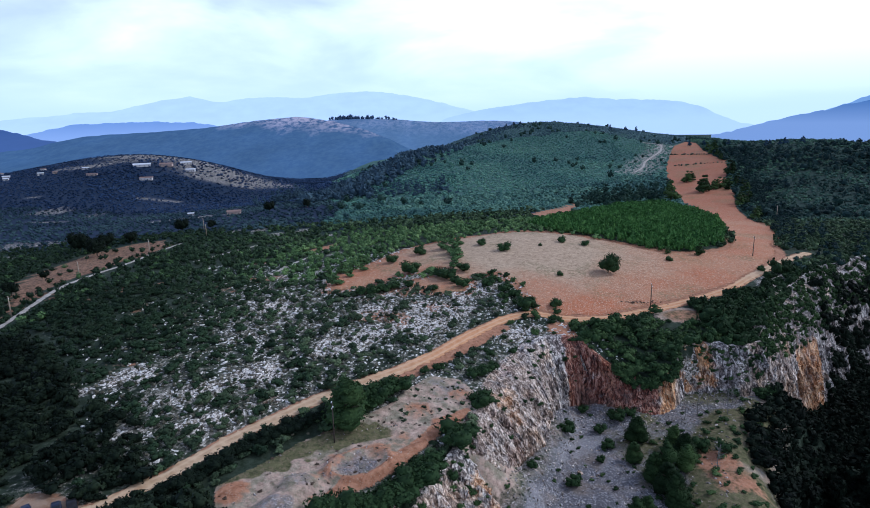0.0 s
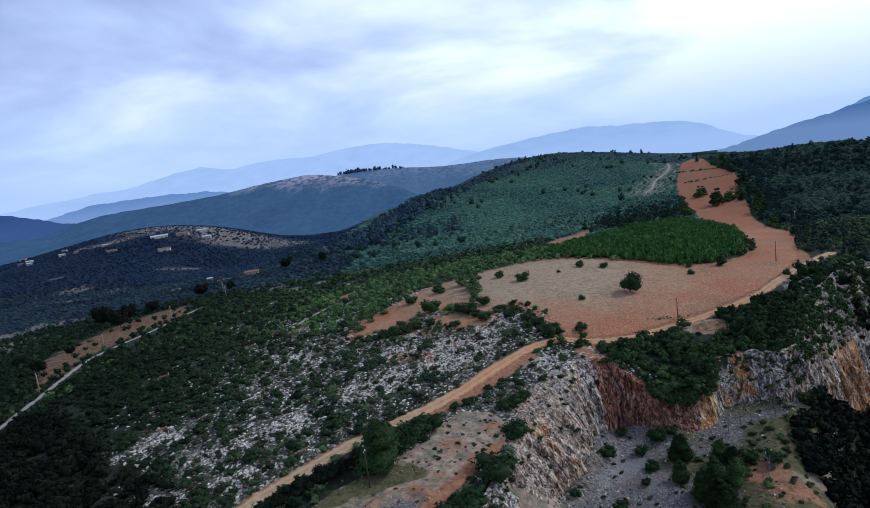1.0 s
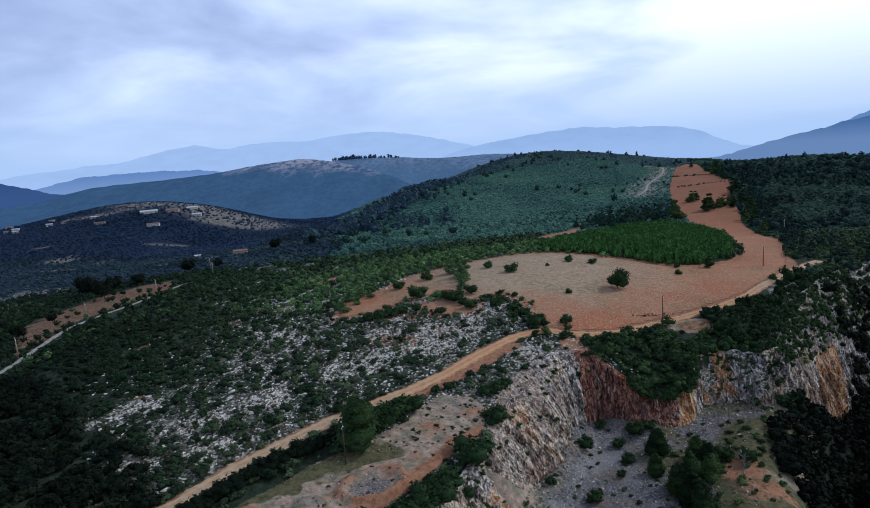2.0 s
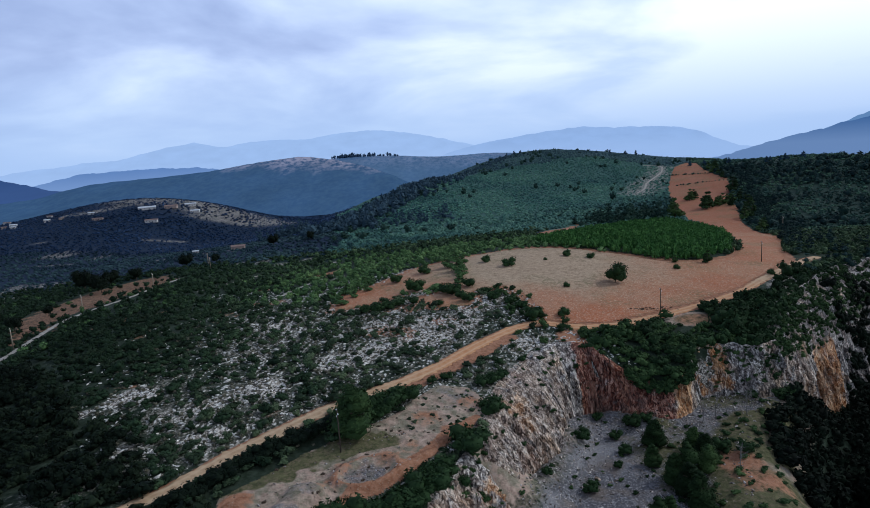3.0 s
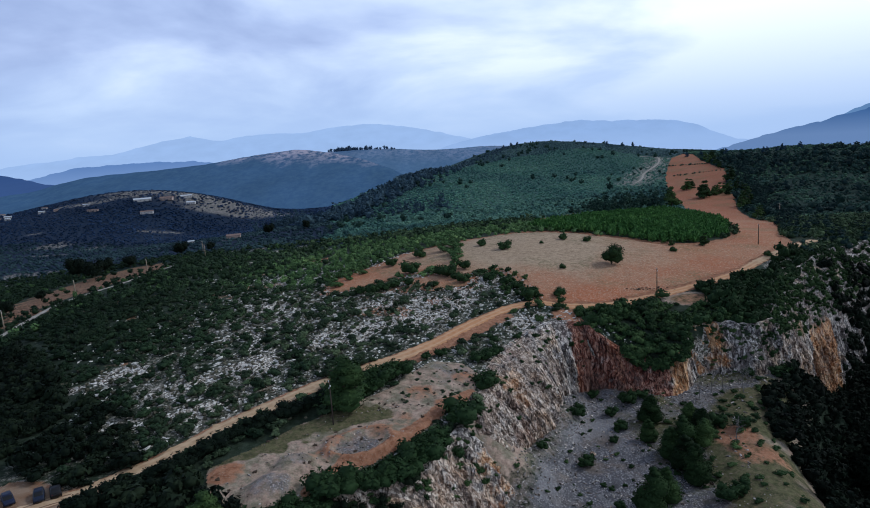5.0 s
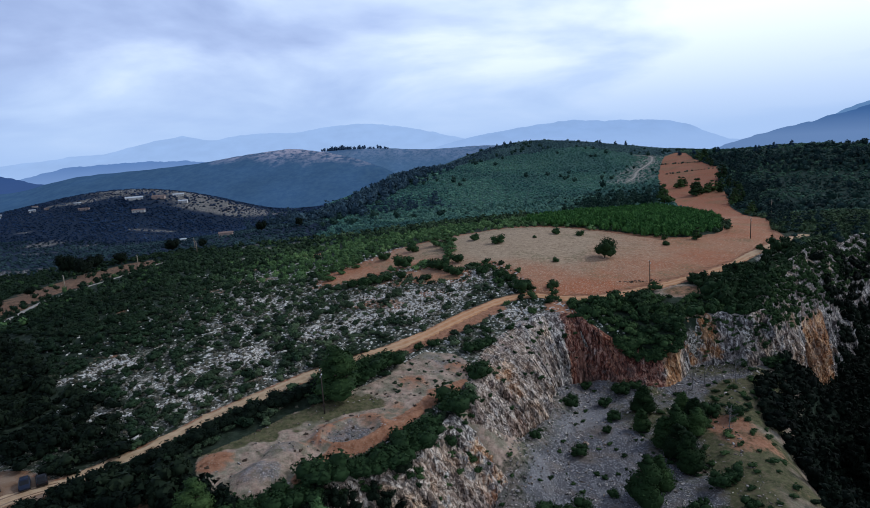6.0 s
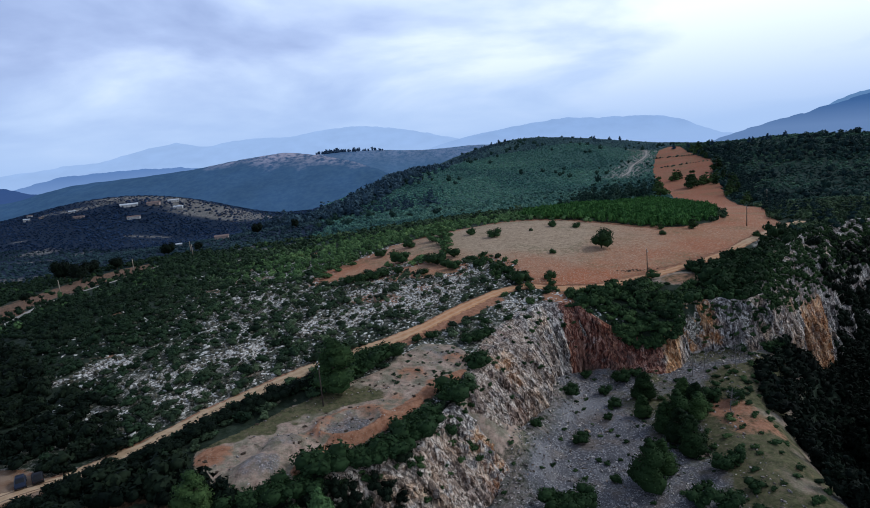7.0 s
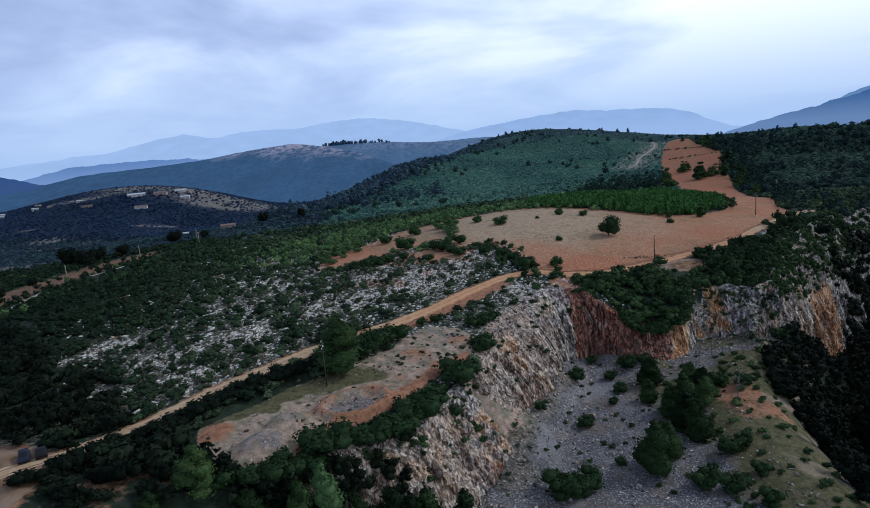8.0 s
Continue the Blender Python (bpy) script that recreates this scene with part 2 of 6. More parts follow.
def rock_face(name, minerals=False):
    """Broken rock: upright slabs of many shades parted by cracks, with iron stains where the minerals say so."""
    p = Paint(name, 0.92, specular=0.12)
    warp = p.t.nodes.new("ShaderNodeTexNoise")
    p.put(warp, "Scale", 0.5), p.put(warp, "Detail", 3.0), p.put(warp, "Vector", p.where)
    shift = p.t.nodes.new("ShaderNodeVectorMath")
    shift.operation = "MULTIPLY_ADD"
    shift.inputs[1].default_value = (1.5, 1.5, 1.5)
    p.t.links.new(warp.outputs["Color"], shift.inputs[0])
    p.t.links.new(p.where, shift.inputs[2])
    p.where = shift.outputs[0]
    slabs, chips = p.pick(p.cells(0.95, (1, 1, 0.17)), 0), p.pick(p.cells(3.0, (1, 1, 0.20)), 1)
    cracks = p.cells(0.8, (1, 1, 0.15), True)
    grain, patch, broad = p.noise(2.4, 5, 0.7, (1, 1, 0.6)), p.noise(0.28, 5, 0.65), p.noise(0.09, 3, 0.6)
    streak = p.noise(1.1, 5, 0.65, (1.3, 1.3, 0.11))
    v = p.sum("ADD", p.sum("MULTIPLY", slabs, 0.22), p.sum("ADD", p.sum("MULTIPLY", chips, 0.32), p.sum("MULTIPLY", grain, 0.2)))
    v = p.sum("ADD", v, p.sum("MULTIPLY", p.sum("SUBTRACT", streak, 0.27), 0.85))
    c = p.ramp(v, [(0.30, (0.026, 0.023, 0.023)), (0.43, (0.125, 0.111, 0.107)), (0.58, (0.29, 0.26, 0.245)), (0.76, (0.76, 0.71, 0.66))])
    if minerals:
        kind = p.attribute("mineral")
        m = p.t.nodes.new("ShaderNodeSeparateColor")
        p.t.links.new(kind.outputs["Color"], m.inputs[0])
        wander = p.sum("MULTIPLY", p.sum("SUBTRACT", patch, 0.5), 1.6)
        ways = ((0, [(0.32, (0.020, 0.011, 0.010)), (0.52, (0.180, 0.050, 0.030)), (0.76, (0.47, 0.26, 0.19))]),
                (1, [(0.25, (0.08, 0.036, 0.018)), (0.46, (0.44, 0.185, 0.070)), (0.72, (0.76, 0.50, 0.29))]),
                (2, [(0.29, (0.036, 0.027, 0.022)), (0.43, (0.215, 0.158, 0.122)), (0.58, (0.40, 0.31, 0.25)), (0.76, (0.80, 0.69, 0.59))]))
        for i, stops in ways:
            w = p.ramp(p.sum("ADD", m.outputs[i], wander), [(0.35, 0.0), (0.65, 0.95)])
            c = p.mix(w, c, p.ramp(v, stops))
    tone = p.noise(0.13, 4, 0.6, (1, 1, 0.55))
    c = p.mix(1.0, c, p.ramp(tone, [(0.34, (0.66, 0.58, 0.57)), (0.47, (1.0, 1.0, 1.0)), (0.55, (1.0, 1.0, 1.0)), (0.68, (0.95, 0.78, 0.62))]), "MULTIPLY")
    c = p.mix(p.ramp(cracks, [(0.0, 0.75), (0.07, 0.0)]), c, (0.025, 0.023, 0.022))
    c = p.mix(p.ramp(broad, [(0.55, 0.0), (0.66, 0.5)]), c, (0.11, 0.085, 0.078))
    return p.colour(c).bump(v, 1.0, 0.6).m


ROCK = rock_face("quarry_rock", True)
BOULDER = rock_face("boulder_rock")
p = Paint("limestone", 0.9, specular=0.2)
c = p.mix(p.ramp(p.noise(1.4, 6, 0.7), [(0.36, 0.0), (0.62, 1.0)]), (0.30, 0.285, 0.265), (0.86, 0.84, 0.80))
LIMESTONE = p.colour(c).bump(p.noise(3.0, 5), 0.8, 0.2).m

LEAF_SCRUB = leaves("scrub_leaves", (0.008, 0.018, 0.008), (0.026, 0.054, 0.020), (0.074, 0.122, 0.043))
LEAF_GREY = leaves("grey_green_leaves", (0.011, 0.021, 0.012), (0.042, 0.066, 0.036), (0.118, 0.160, 0.085))
LEAF_SLOPE = leaves("slope_scrub_leaves", (0.008, 0.018, 0.010), (0.032, 0.060, 0.030), (0.106, 0.158, 0.076))
# dark evergreen, taken darker still: lens-edge darkening is in the leaf colour
LEAF_DARK = leaves("darkened_evergreen_leaves", (0.002, 0.005, 0.003), (0.006, 0.012, 0.007), (0.020, 0.032, 0.017))
LEAF_PINE = leaves("pine_needles", (0.008, 0.018, 0.007), (0.026, 0.052, 0.018), (0.072, 0.120, 0.038), 0.5)
LEAF_YOUNG = leaves("young_pine_needles", (0.034, 0.070, 0.028), (0.088, 0.162, 0.062), (0.195, 0.300, 0.114))
LEAF_PLANTED = leaves("planted_pine_needles", (0.022, 0.068, 0.018), (0.048, 0.128, 0.032), (0.095, 0.205, 0.054))
# the next five far leaf colours are shifted blue and paler for haze
LEAF_RIGHT = leaves("hazed_plateau_wood_leaves", (0.014, 0.034, 0.032), (0.034, 0.078, 0.060), (0.082, 0.156, 0.094))
LEAF_FAR = leaves("hazed_hill_wood_leaves", (0.036, 0.094, 0.098), (0.078, 0.188, 0.152), (0.155, 0.296, 0.205))
LEAF_BELT = leaves("hazed_belt_pine_needles", (0.015, 0.037, 0.062), (0.025, 0.057, 0.090), (0.041, 0.082, 0.118))
LEAF_CLUMP = leaves("hazed_clump_pine_needles", (0.008, 0.019, 0.020), (0.018, 0.040, 0.038), (0.042, 0.080, 0.062))
LEAF_HIGH = leaves("hazed_hill_top_leaves", (0.036, 0.072, 0.092), (0.068, 0.124, 0.140), (0.125, 0.196, 0.195))
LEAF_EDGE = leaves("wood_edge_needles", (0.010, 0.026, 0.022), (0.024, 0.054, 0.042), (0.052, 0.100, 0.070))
# five more with the blue haze of distance mixed into the leaf colour
LEAF_DALE = leaves("hazed_dale_oak_leaves", (0.010, 0.022, 0.034), (0.020, 0.044, 0.058), (0.046, 0.084, 0.092))
LEAF_LOW = leaves("hazed_foot_wood_leaves", (0.026, 0.064, 0.068), (0.062, 0.142, 0.120), (0.132, 0.250, 0.182))
LEAF_VALE = leaves("hazed_vale_oak_leaves", (0.009, 0.021, 0.050), (0.018, 0.040, 0.092), (0.038, 0.070, 0.142))
LEAF_TALL = leaves("hazed_tall_pine_needles", (0.022, 0.045, 0.068), (0.042, 0.078, 0.108), (0.076, 0.126, 0.152))
LEAF_RIDGE = leaves("hazed_far_ridge_leaves", (0.035, 0.065, 0.115), (0.045, 0.080, 0.135), (0.06, 0.10, 0.16))
# near-black needles: lens-edge darkening and deep wood shade are in the colour
LEAF_VALLEY = leaves("darkened_pine_needles", (0.002, 0.004, 0.003), (0.005, 0.010, 0.006), (0.012, 0.021, 0.012))
LEAF_CUSHION = leaves("grey_cushion_leaves", (0.060, 0.060, 0.042), (0.120, 0.116, 0.084), (0.21, 0.198, 0.150))
LEAF_DRY = leaves("dry_twigs", (0.045, 0.035, 0.028), (0.085, 0.062, 0.046), (0.15, 0.115, 0.085))
BARK = plain("bark", (0.085, 0.062, 0.048), 0.95, vary=0.4, scale=3)
POLE_WOOD = plain("weathered_pole_wood", (0.06, 0.046, 0.038), 0.9, vary=0.35, scale=3)
POLE_PALE = plain("pale_concrete_pole", (0.30, 0.24, 0.18), 0.9, vary=0.2)
CERAMIC = plain("white_ceramic", (0.72, 0.74, 0.74), 0.25)
STEEL = plain("galvanised_steel", (0.42, 0.43, 0.45), 0.45, 0.8)

# ---- the lie of the land ----
# broad hills and hollows: x, y, height, radius
NEAR_HILLS = [(65, 301, 9.6, 52), (-27, 172, 4.0, 52), (-170, 293, 5.6, 52), (151, 276, 0.3, 52), (-110, 60, 14.5, 52),
         (-20, 400, 5.0, 52), (-140, 200, 13.4, 52), (51, 208, 3.0, 52), (-164, 357, 5.9, 52), (-40, 300, 3.8, 52),
         (230, 300, 3.6, 52), (120, 200, 19.3, 52), (130, 330, 7.0, 52), (-250, 250, 9.0, 52), (82, 221, -11.5, 52),
         (-8, 115, 8.5, 52), (-4, 157, 5.3, 52), (-100, 280, 7.2, 52), (60, 178, -4.3, 52), (73, 247, 3.8, 52),
         (95, 195, 0.3, 52), (-94, 162, 3.9, 52)]
NEAR_RISES = [(-60, 60, 6.9, 52), (-60, 210, 6.9, 52), (-14, 142, 0.7, 52), (0, 300, 9.5, 52), (180, 255, 8.1, 52),
         (70, 180, -4.4, 52), (-100, 125, 3.4, 52), (45, 216, 10.9, 52), (-24, 124, -3.3, 52), (40, 195, 6.1, 52),
         (60, 350, 2.1, 52)]
FAR_HILLS = [(514, 906, 52.3, 176), (-480, 2233, 90.3, 362), (29, 1161, 10.2, 194), (-427, 1704, -62.1, 283), (306, 1216, 28.1, 208),
         (144, 2024, 46.6, 324), (-1198, 2328, 41.3, 412), (-501, 1167, 62.7, 210), (90, 420, 18.6, 84), (478, 1002, -0.3, 186),
         (-1300, 1500, -29.4, 317), (-280, 1096, -35.9, 189), (-64, 955, 31.0, 163), (-800, 900, -30.1, 200), (323, 951, -23.0, 170),
         (300, 350, 12.0, 89), (-137, 2123, -19.5, 339), (510, 1207, -18.2, 216), (154, 1317, 46.5, 218), (-163, 1299, -43.3, 216),
         (-330, 780, -14.6, 147), (-120, 420, 6.3, 85)]
FAR_RISES = [(900, 900, 11.7, 210), (-17, 617, 6.0, 112), (652, 1511, 13.5, 266), (90, 801, 9.4, 140), (472, 1313, 16.0, 229),
         (572, 802, -1.8, 167), (420, 1000, -9.0, 182), (-170, 520, 5.5, 102), (-433, 898, 13.0, 169), (-260, 950, -23.1, 167),
         (448, 699, -0.8, 144)]
HILLS = NEAR_HILLS + NEAR_RISES + FAR_HILLS + FAR_RISES + [(-385, 1105, 13, 80), (-290, 1560, -14, 170), (-30, 1010, 9, 75)]
BASE = -22.0

# upper edge of the quarry and of the outer cliff, then round the low ground: x, y
RIM = np.array([(-95, 62), (-75, 74), (-60, 80), (-46, 88), (-34, 93), (-22, 98), (-13, 103), (-4, 110), (4, 125), (9, 138),
                (12, 150), (18, 164), (27, 178), (36, 187), (45, 186), (52, 180), (60, 176), (69, 174), (75, 178), (79, 186),
                (91, 187), (101, 184), (107, 192), (114, 203), (125, 215), (139, 226), (155, 242), (175, 262), (210, 287),
                (290, 318), (420, 350), (620, 330), (900, 200), (900, -500), (-300, -500), (-160, -60)], float)
# foot of the walls: x, y
TOE = np.array([(-70, 25), (-58, 40), (-45, 58), (-34, 70), (-22, 80), (-8, 92), (2, 101), (10, 112), (16, 128), (24, 142),
                (30, 153), (34, 166), (41, 176), (49, 177), (57, 171), (66, 169), (73, 173), (80, 181),
                (91, 182), (100, 179), (110, 183), (121, 192), (134, 203), (148, 213), (165, 228), (187, 248), (225, 265),
                (300, 280), (420, 290), (600, 260), (800, 150), (800, -450), (-250, -450), (-120, -80)], float)
SPUR = np.array([(102, 177), (91, 166), (81, 153), (74, 141), (69, 126), (66, 107), (65, 76)], float)


def inside(poly, x, y):
    """Which points lie in a closed outline."""
    hit = np.zeros(x.shape, bool)
    for (x0, y0), (x1, y1) in zip(poly, np.roll(poly, -1, 0)):
        if y0 != y1:
            hit ^= ((y0 > y) != (y1 > y)) & (x < (x1 - x0) * (y - y0) / (y1 - y0) + x0)
    return hit


def away(line, x, y, closed=False):
    """Distance of points from a line, and how far along it they lie (0 to 1)."""
    best, along = np.full(x.shape, 1e9), np.zeros(x.shape)
    ends = np.roll(line, -1, 0) if closed else line[1:]
    for i, ((x0, y0), (x1, y1)) in enumerate(zip(line, ends)):
        dx, dy = x1 - x0, y1 - y0
        s = np.clip(((x - x0) * dx + (y - y0) * dy) / (dx * dx + dy * dy + 1e-9), 0, 1)
        d = np.hypot(x - x0 - s * dx, y - y0 - s * dy)
        near = d < best
        best, along = np.where(near, d, best), np.where(near, (i + s) / len(ends), along)
    return best, along


def smooth(a, b, v):
    s = np.clip((v - a) / (b - a), 0, 1)
    return s * s * (3 - 2 * s)


def lattice(x, y, seed):
    """Smooth value noise in 0 to 1, one cell a unit."""
    xi, yi = np.floor(x).astype(np.int64), np.floor(y).astype(np.int64)
    u, v = x - xi, y - yi
    u, v = u * u * (3 - 2 * u), v * v * (3 - 2 * v)

    def chance(i, j):
        n = (i * 374761393 + j * 668265263 + seed * 974711) & 0x7FFFFFFF
        n = ((n ^ (n >> 13)) * 1274126177) & 0x7FFFFFFF
        return ((n ^ (n >> 16)) & 0xFFFF) / 65535.0
    a, b = chance(xi, yi), chance(xi + 1, yi)
    c, d = chance(xi, yi + 1), chance(xi + 1, yi + 1)
    return (a * (1 - u) + b * u) * (1 - v) + (c * (1 - u) + d * u) * v


def rough(x, y, size, seed, octaves=4):
    """Sum of finer and finer noise, about -1 to 1."""
    total, gain = 0, 0
    for o in range(octaves):
        k, g = 2.0 ** o / size, 0.5 ** o
        total, gain = total + g * (lattice(x * k + 17 * o, y * k - 9 * o, seed + o) * 2 - 1), gain + g
    return total / gain


def upland(x, y):
    """Height of the hills and the plateau, before the quarry was cut."""
    z = np.full(np.shape(x), BASE, float)
    for hx, hy, h, r in HILLS:
        z = z + h * np.exp(-((x - hx) ** 2 + (y - hy) ** 2) / (2 * r * r))
    # a tongue of slipped ground that hangs into the quarry
    z = z - 5.5 * np.exp(-((x - 61) ** 2 + (y - 173) ** 2) / 110.0)
    far = np.hypot(x, y)
    z = z + smooth(320, 900, far) * 3.5 * rough(x, y, 150, 3) * smooth(4500, 1500, far)
    return z * smooth(1950, 1500, far) - 75 * smooth(1500, 2000, far)


def low_ground(x, y):
    """Floor of the quarry, the earth spur beside it and the wooded valley beyond."""
    d, s = away(SPUR, x, y)
    east = smooth(0, 1, (x - np.interp(y, SPUR[::-1, 1], SPUR[::-1, 0])) / 48)
    floor = -20 - 30 * smooth(0.0, 0.75, east) - 14 * smooth(60, 260, x - 60)
    floor = floor + 2.6 * np.exp(-(d / 8.0) ** 2) * smooth(0.0, 0.35, s) * (1 - 0.4 * smooth(0.6, 1, s))
    return floor + 0.5 * rough(x, y, 9, 21)


def cut(x, y):
    """0 on the plateau, 1 at the foot of the walls and beyond."""
    dr, dt = away(RIM, x, y, True)[0], away(TOE, x, y, True)[0]
    t = dr / (dr + dt + 1e-6)
    t = np.where(inside(RIM, x, y), t, 0.0)
    return np.where(inside(TOE, x, y), 1.0, t)


def height(x, y):
    x, y = np.asarray(x, float), np.asarray(y, float)
    t = cut(x, y)
    t = np.clip(t * 1.7, 0, 1)
    return upland(x, y) * (1 - t) + low_ground(x, y) * t


# ---- the ground: one sheet, close-meshed where it is near, that reaches the horizon ----
def steps(low, high, step, first, last, growth):
    """Even steps from low to high that widen outside."""
    line = list(np.arange(low, high + 0.01, step))
    s, v = step, line[-1]
    while v < last:
        s *= growth
        v += s
        line.append(v)
    s, v = step, line[0]
    while v > first:
        s *= growth
        v -= s
        line.insert(0, v)
    return np.array(line)


GX, GY = steps(-105, 150, 1.15, -4700, 4700, 1.065), steps(84, 262, 1.15, -700, 4700, 1.065)
MX, MY = np.meshgrid(GX, GY)
GZ = height(MX, MY)

PALE_LINE = np.array([(-158, 190), (-161, 213), (-164, 230), (-172, 258), (-176, 280), (-174, 300), (-169, 318), (-167, 336), (-168, 359), (-166, 395)], float)
TRACK_LINE = np.array([(-76, 88), (-72, 94.2), (-68.6, 97.3), (-63.6, 99.9), (-59.7, 105.2), (-53.2, 113.7), (-47, 124.2), (-39.7, 132.5), (-31.3, 142),
                       (-21, 151), (-12, 157.8), (-1.4, 168.3), (11.3, 185.7), (23.6, 199), (31, 204.5), (38, 205.6), (46, 202.4), (58.9, 204),
                       (77.4, 211.6), (97.1, 220), (116.1, 229.6), (134.1, 247), (154.4, 266.2), (189.5, 298)], float)
FIELD_LINE = np.array([(38, 209), (46, 205.6), (60, 207), (95, 222.5), (121, 237), (144, 260), (168, 288), (181, 316), (208, 360), (233, 410), (251, 472),
                       (282, 557), (328, 655), (337, 694), (362, 745), (404, 830), (409, 885), (420, 945), (458, 1060), (455, 1095), (407, 1029), (370, 949), (330, 856),
                       (289, 745), (250, 605), (232, 518), (199, 425), (185, 374), (163, 321), (146, 294), (127, 284), (109, 282.6), (88, 300), (63, 315), (43.5, 321.5),
                       (25, 316), (10, 314), (-13, 302), (-26, 281), (-43, 263), (-42, 236), (-31, 239), (-12, 256), (2, 262), (11, 252),
                       (-9, 243), (-1, 227), (12, 226), (14, 244), (26, 251), (35, 235)], float)
TERRACE = np.array([(-45, 107), (-43, 101), (-37, 95), (-30, 94), (-24, 99), (-20, 106), (-14, 110.5), (-9.5, 115.5), (-5.5, 121.5), (0, 129), (4, 135), (9, 140),
                    (11, 149), (6, 156), (-2, 156), (-8, 149), (-13, 140), (-19, 135), (-31, 124)], float)
LOT = np.array([(-80, 104), (-74, 104), (-66, 100), (-66, 95), (-64, 90), (-63, 80), (-84, 80)], float)
# bare limestone: x, y, radii, how bare
LIME = [(-85, 158, 10, 8, 0.95), (-95, 150, 8, 4, 0.6), (-63, 146, 13, 9, 0.85), (-50, 156, 12, 8, 0.9), (-31, 174, 12, 10, 1.15), (-22, 184, 10, 8, 1.1), (-57, 131, 13, 5, 0.85),
        (-23, 207, 16, 12, 0.75), (-6, 192, 14, 10, 0.9), (1, 209, 13, 12, 0.95), (15, 226, 20, 10, 1.0), (-57, 214, 12, 10, 0.55), (-62, 182, 13, 8, 0.65), (-72, 171, 11, 6, 0.6),
        (-44, 238, 8, 6, 0.5), (30, 190, 14, 6, 1.0), (-22, 228, 12, 7, 0.8), (-40, 190, 10, 7, 0.6)]
PATCH = np.array([(62, 392), (80, 398), (100, 432), (122, 500), (146, 575), (128, 560), (100, 490), (72, 430)], float)
WOOD_LINE = np.array([(56, 346), (101, 410), (170, 560), (225, 590), (235, 530), (220, 460), (183, 372), (164, 335), (151, 308), (127, 287), (109, 285),
                      (88, 303), (63, 318)], float)
RED_WEST = np.array([(-166, 220), (-190, 258), (-214, 294), (-232, 340), (-236, 385), (-226, 416), (-205, 428), (-186, 424), (-171, 398), (-171, 345), (-178, 300), (-180, 280), (-173, 250)], float)


def lime(x, y):
    """How much bare limestone there is."""
    v = np.zeros(np.shape(x))
    for cx, cy, rx, ry, bare in LIME:
        u, w = (x - cx) * 0.82 + (y - cy) * 0.57, -(x - cx) * 0.57 + (y - cy) * 0.82
        v = np.maximum(v, bare * (1.3 - np.hypot(u / rx, w / ry)))
    return np.clip(v + 0.5 * rough(x, y, 11, 5, 3), 0, 1)


HEDGE_LINE = np.array([(-66, 91.5), (-60, 95), (-56, 101), (-50.5, 108.5), (-44, 118.5), (-36.5, 126), (-28.5, 134.5), (-24, 138.5)], float)


def dark_slope(x, y):
    """The evergreen slope below the end of the track."""
    return 1.0 * ((x < -31) & (y < x + 151) & (y < 114))


T_CUT = cut(MX, MY)
D_TRACK = away(TRACK_LINE, MX, MY)[0]
IN_TERRACE = smooth(2.5, -2.5, np.where(inside(TERRACE, MX, MY), -1, 1) * away(TERRACE, MX, MY, True)[0])
NEARBY = smooth(420, 300, np.hypot(MX, MY))
LIME_W = lime(MX, MY) * NEARBY * (T_CUT < 0.05)
GZ += NEARBY * smooth(2.0, 5.0, D_TRACK) * (0.25 + 0.35 * LIME_W) * rough(MX, MY, 5, 31, 3)
# spoil on the terrace: a gravel pad inside a low bank, a flat-topped heap and a stony heap
def hump(x, y, hx, hy, rx, ry, turn=0.55):
    u, w = (x - hx) * math.cos(turn) + (y - hy) * math.sin(turn), -(x - hx) * math.sin(turn) + (y - hy) * math.cos(turn)
    return np.hypot(u / rx, w / ry)


PAD, HEAP, STONE_HEAP = hump(MX, MY, -17.2, 116.8, 7.0, 4.2), hump(MX, MY, -28.3, 109.3, 4.2, 3.2), hump(MX, MY, -31.5, 101.2, 6.0, 4.5, 0.9)
GZ += 1.0 * np.exp(-((PAD - 1.0) / 0.2) ** 2) - 0.4 * smooth(1, 0.6, PAD) + 1.5 * smooth(1.25, 0.55, HEAP) + 1.7 * smooth(1.2, 0.1, STONE_HEAP)
GZ += IN_TERRACE * (0.5 * rough(MX, MY, 7, 77, 3) + 0.35)
# scree heaped against the walls
wall_side = smooth(10, 0, away(TOE, MX, MY, True)[0]) * (T_CUT >= 0.97) * smooth(-12, 8, MX) * smooth(112, 98, MX) * smooth(100, 112, MY)
GZ += (3.0 + 2.6 * smooth(46, 34, MX)) * wall_side * (0.65 + 0.5 * rough(MX, MY, 11, 41, 3))
# a fan of scree in a gully of the west wall
slide = np.hypot((MX - 7.5) * 0.92 - (MY - 132) * 0.4, 1.3 * ((MX - 7.5) * 0.4 + (MY - 132) * 0.92))
GZ = np.maximum(GZ, np.where(MX > 5.0, -6.0 - 0.64 * slide + 0.5 * rough(MX, MY, 3, 78, 2), -99))
# the wooded valley floor rises to the foot of the outer cliff
GZ += 9.0 * smooth(70, 4, away(TOE, MX, MY, True)[0]) * (T_CUT >= 0.9) * smooth(112, 134, MX)


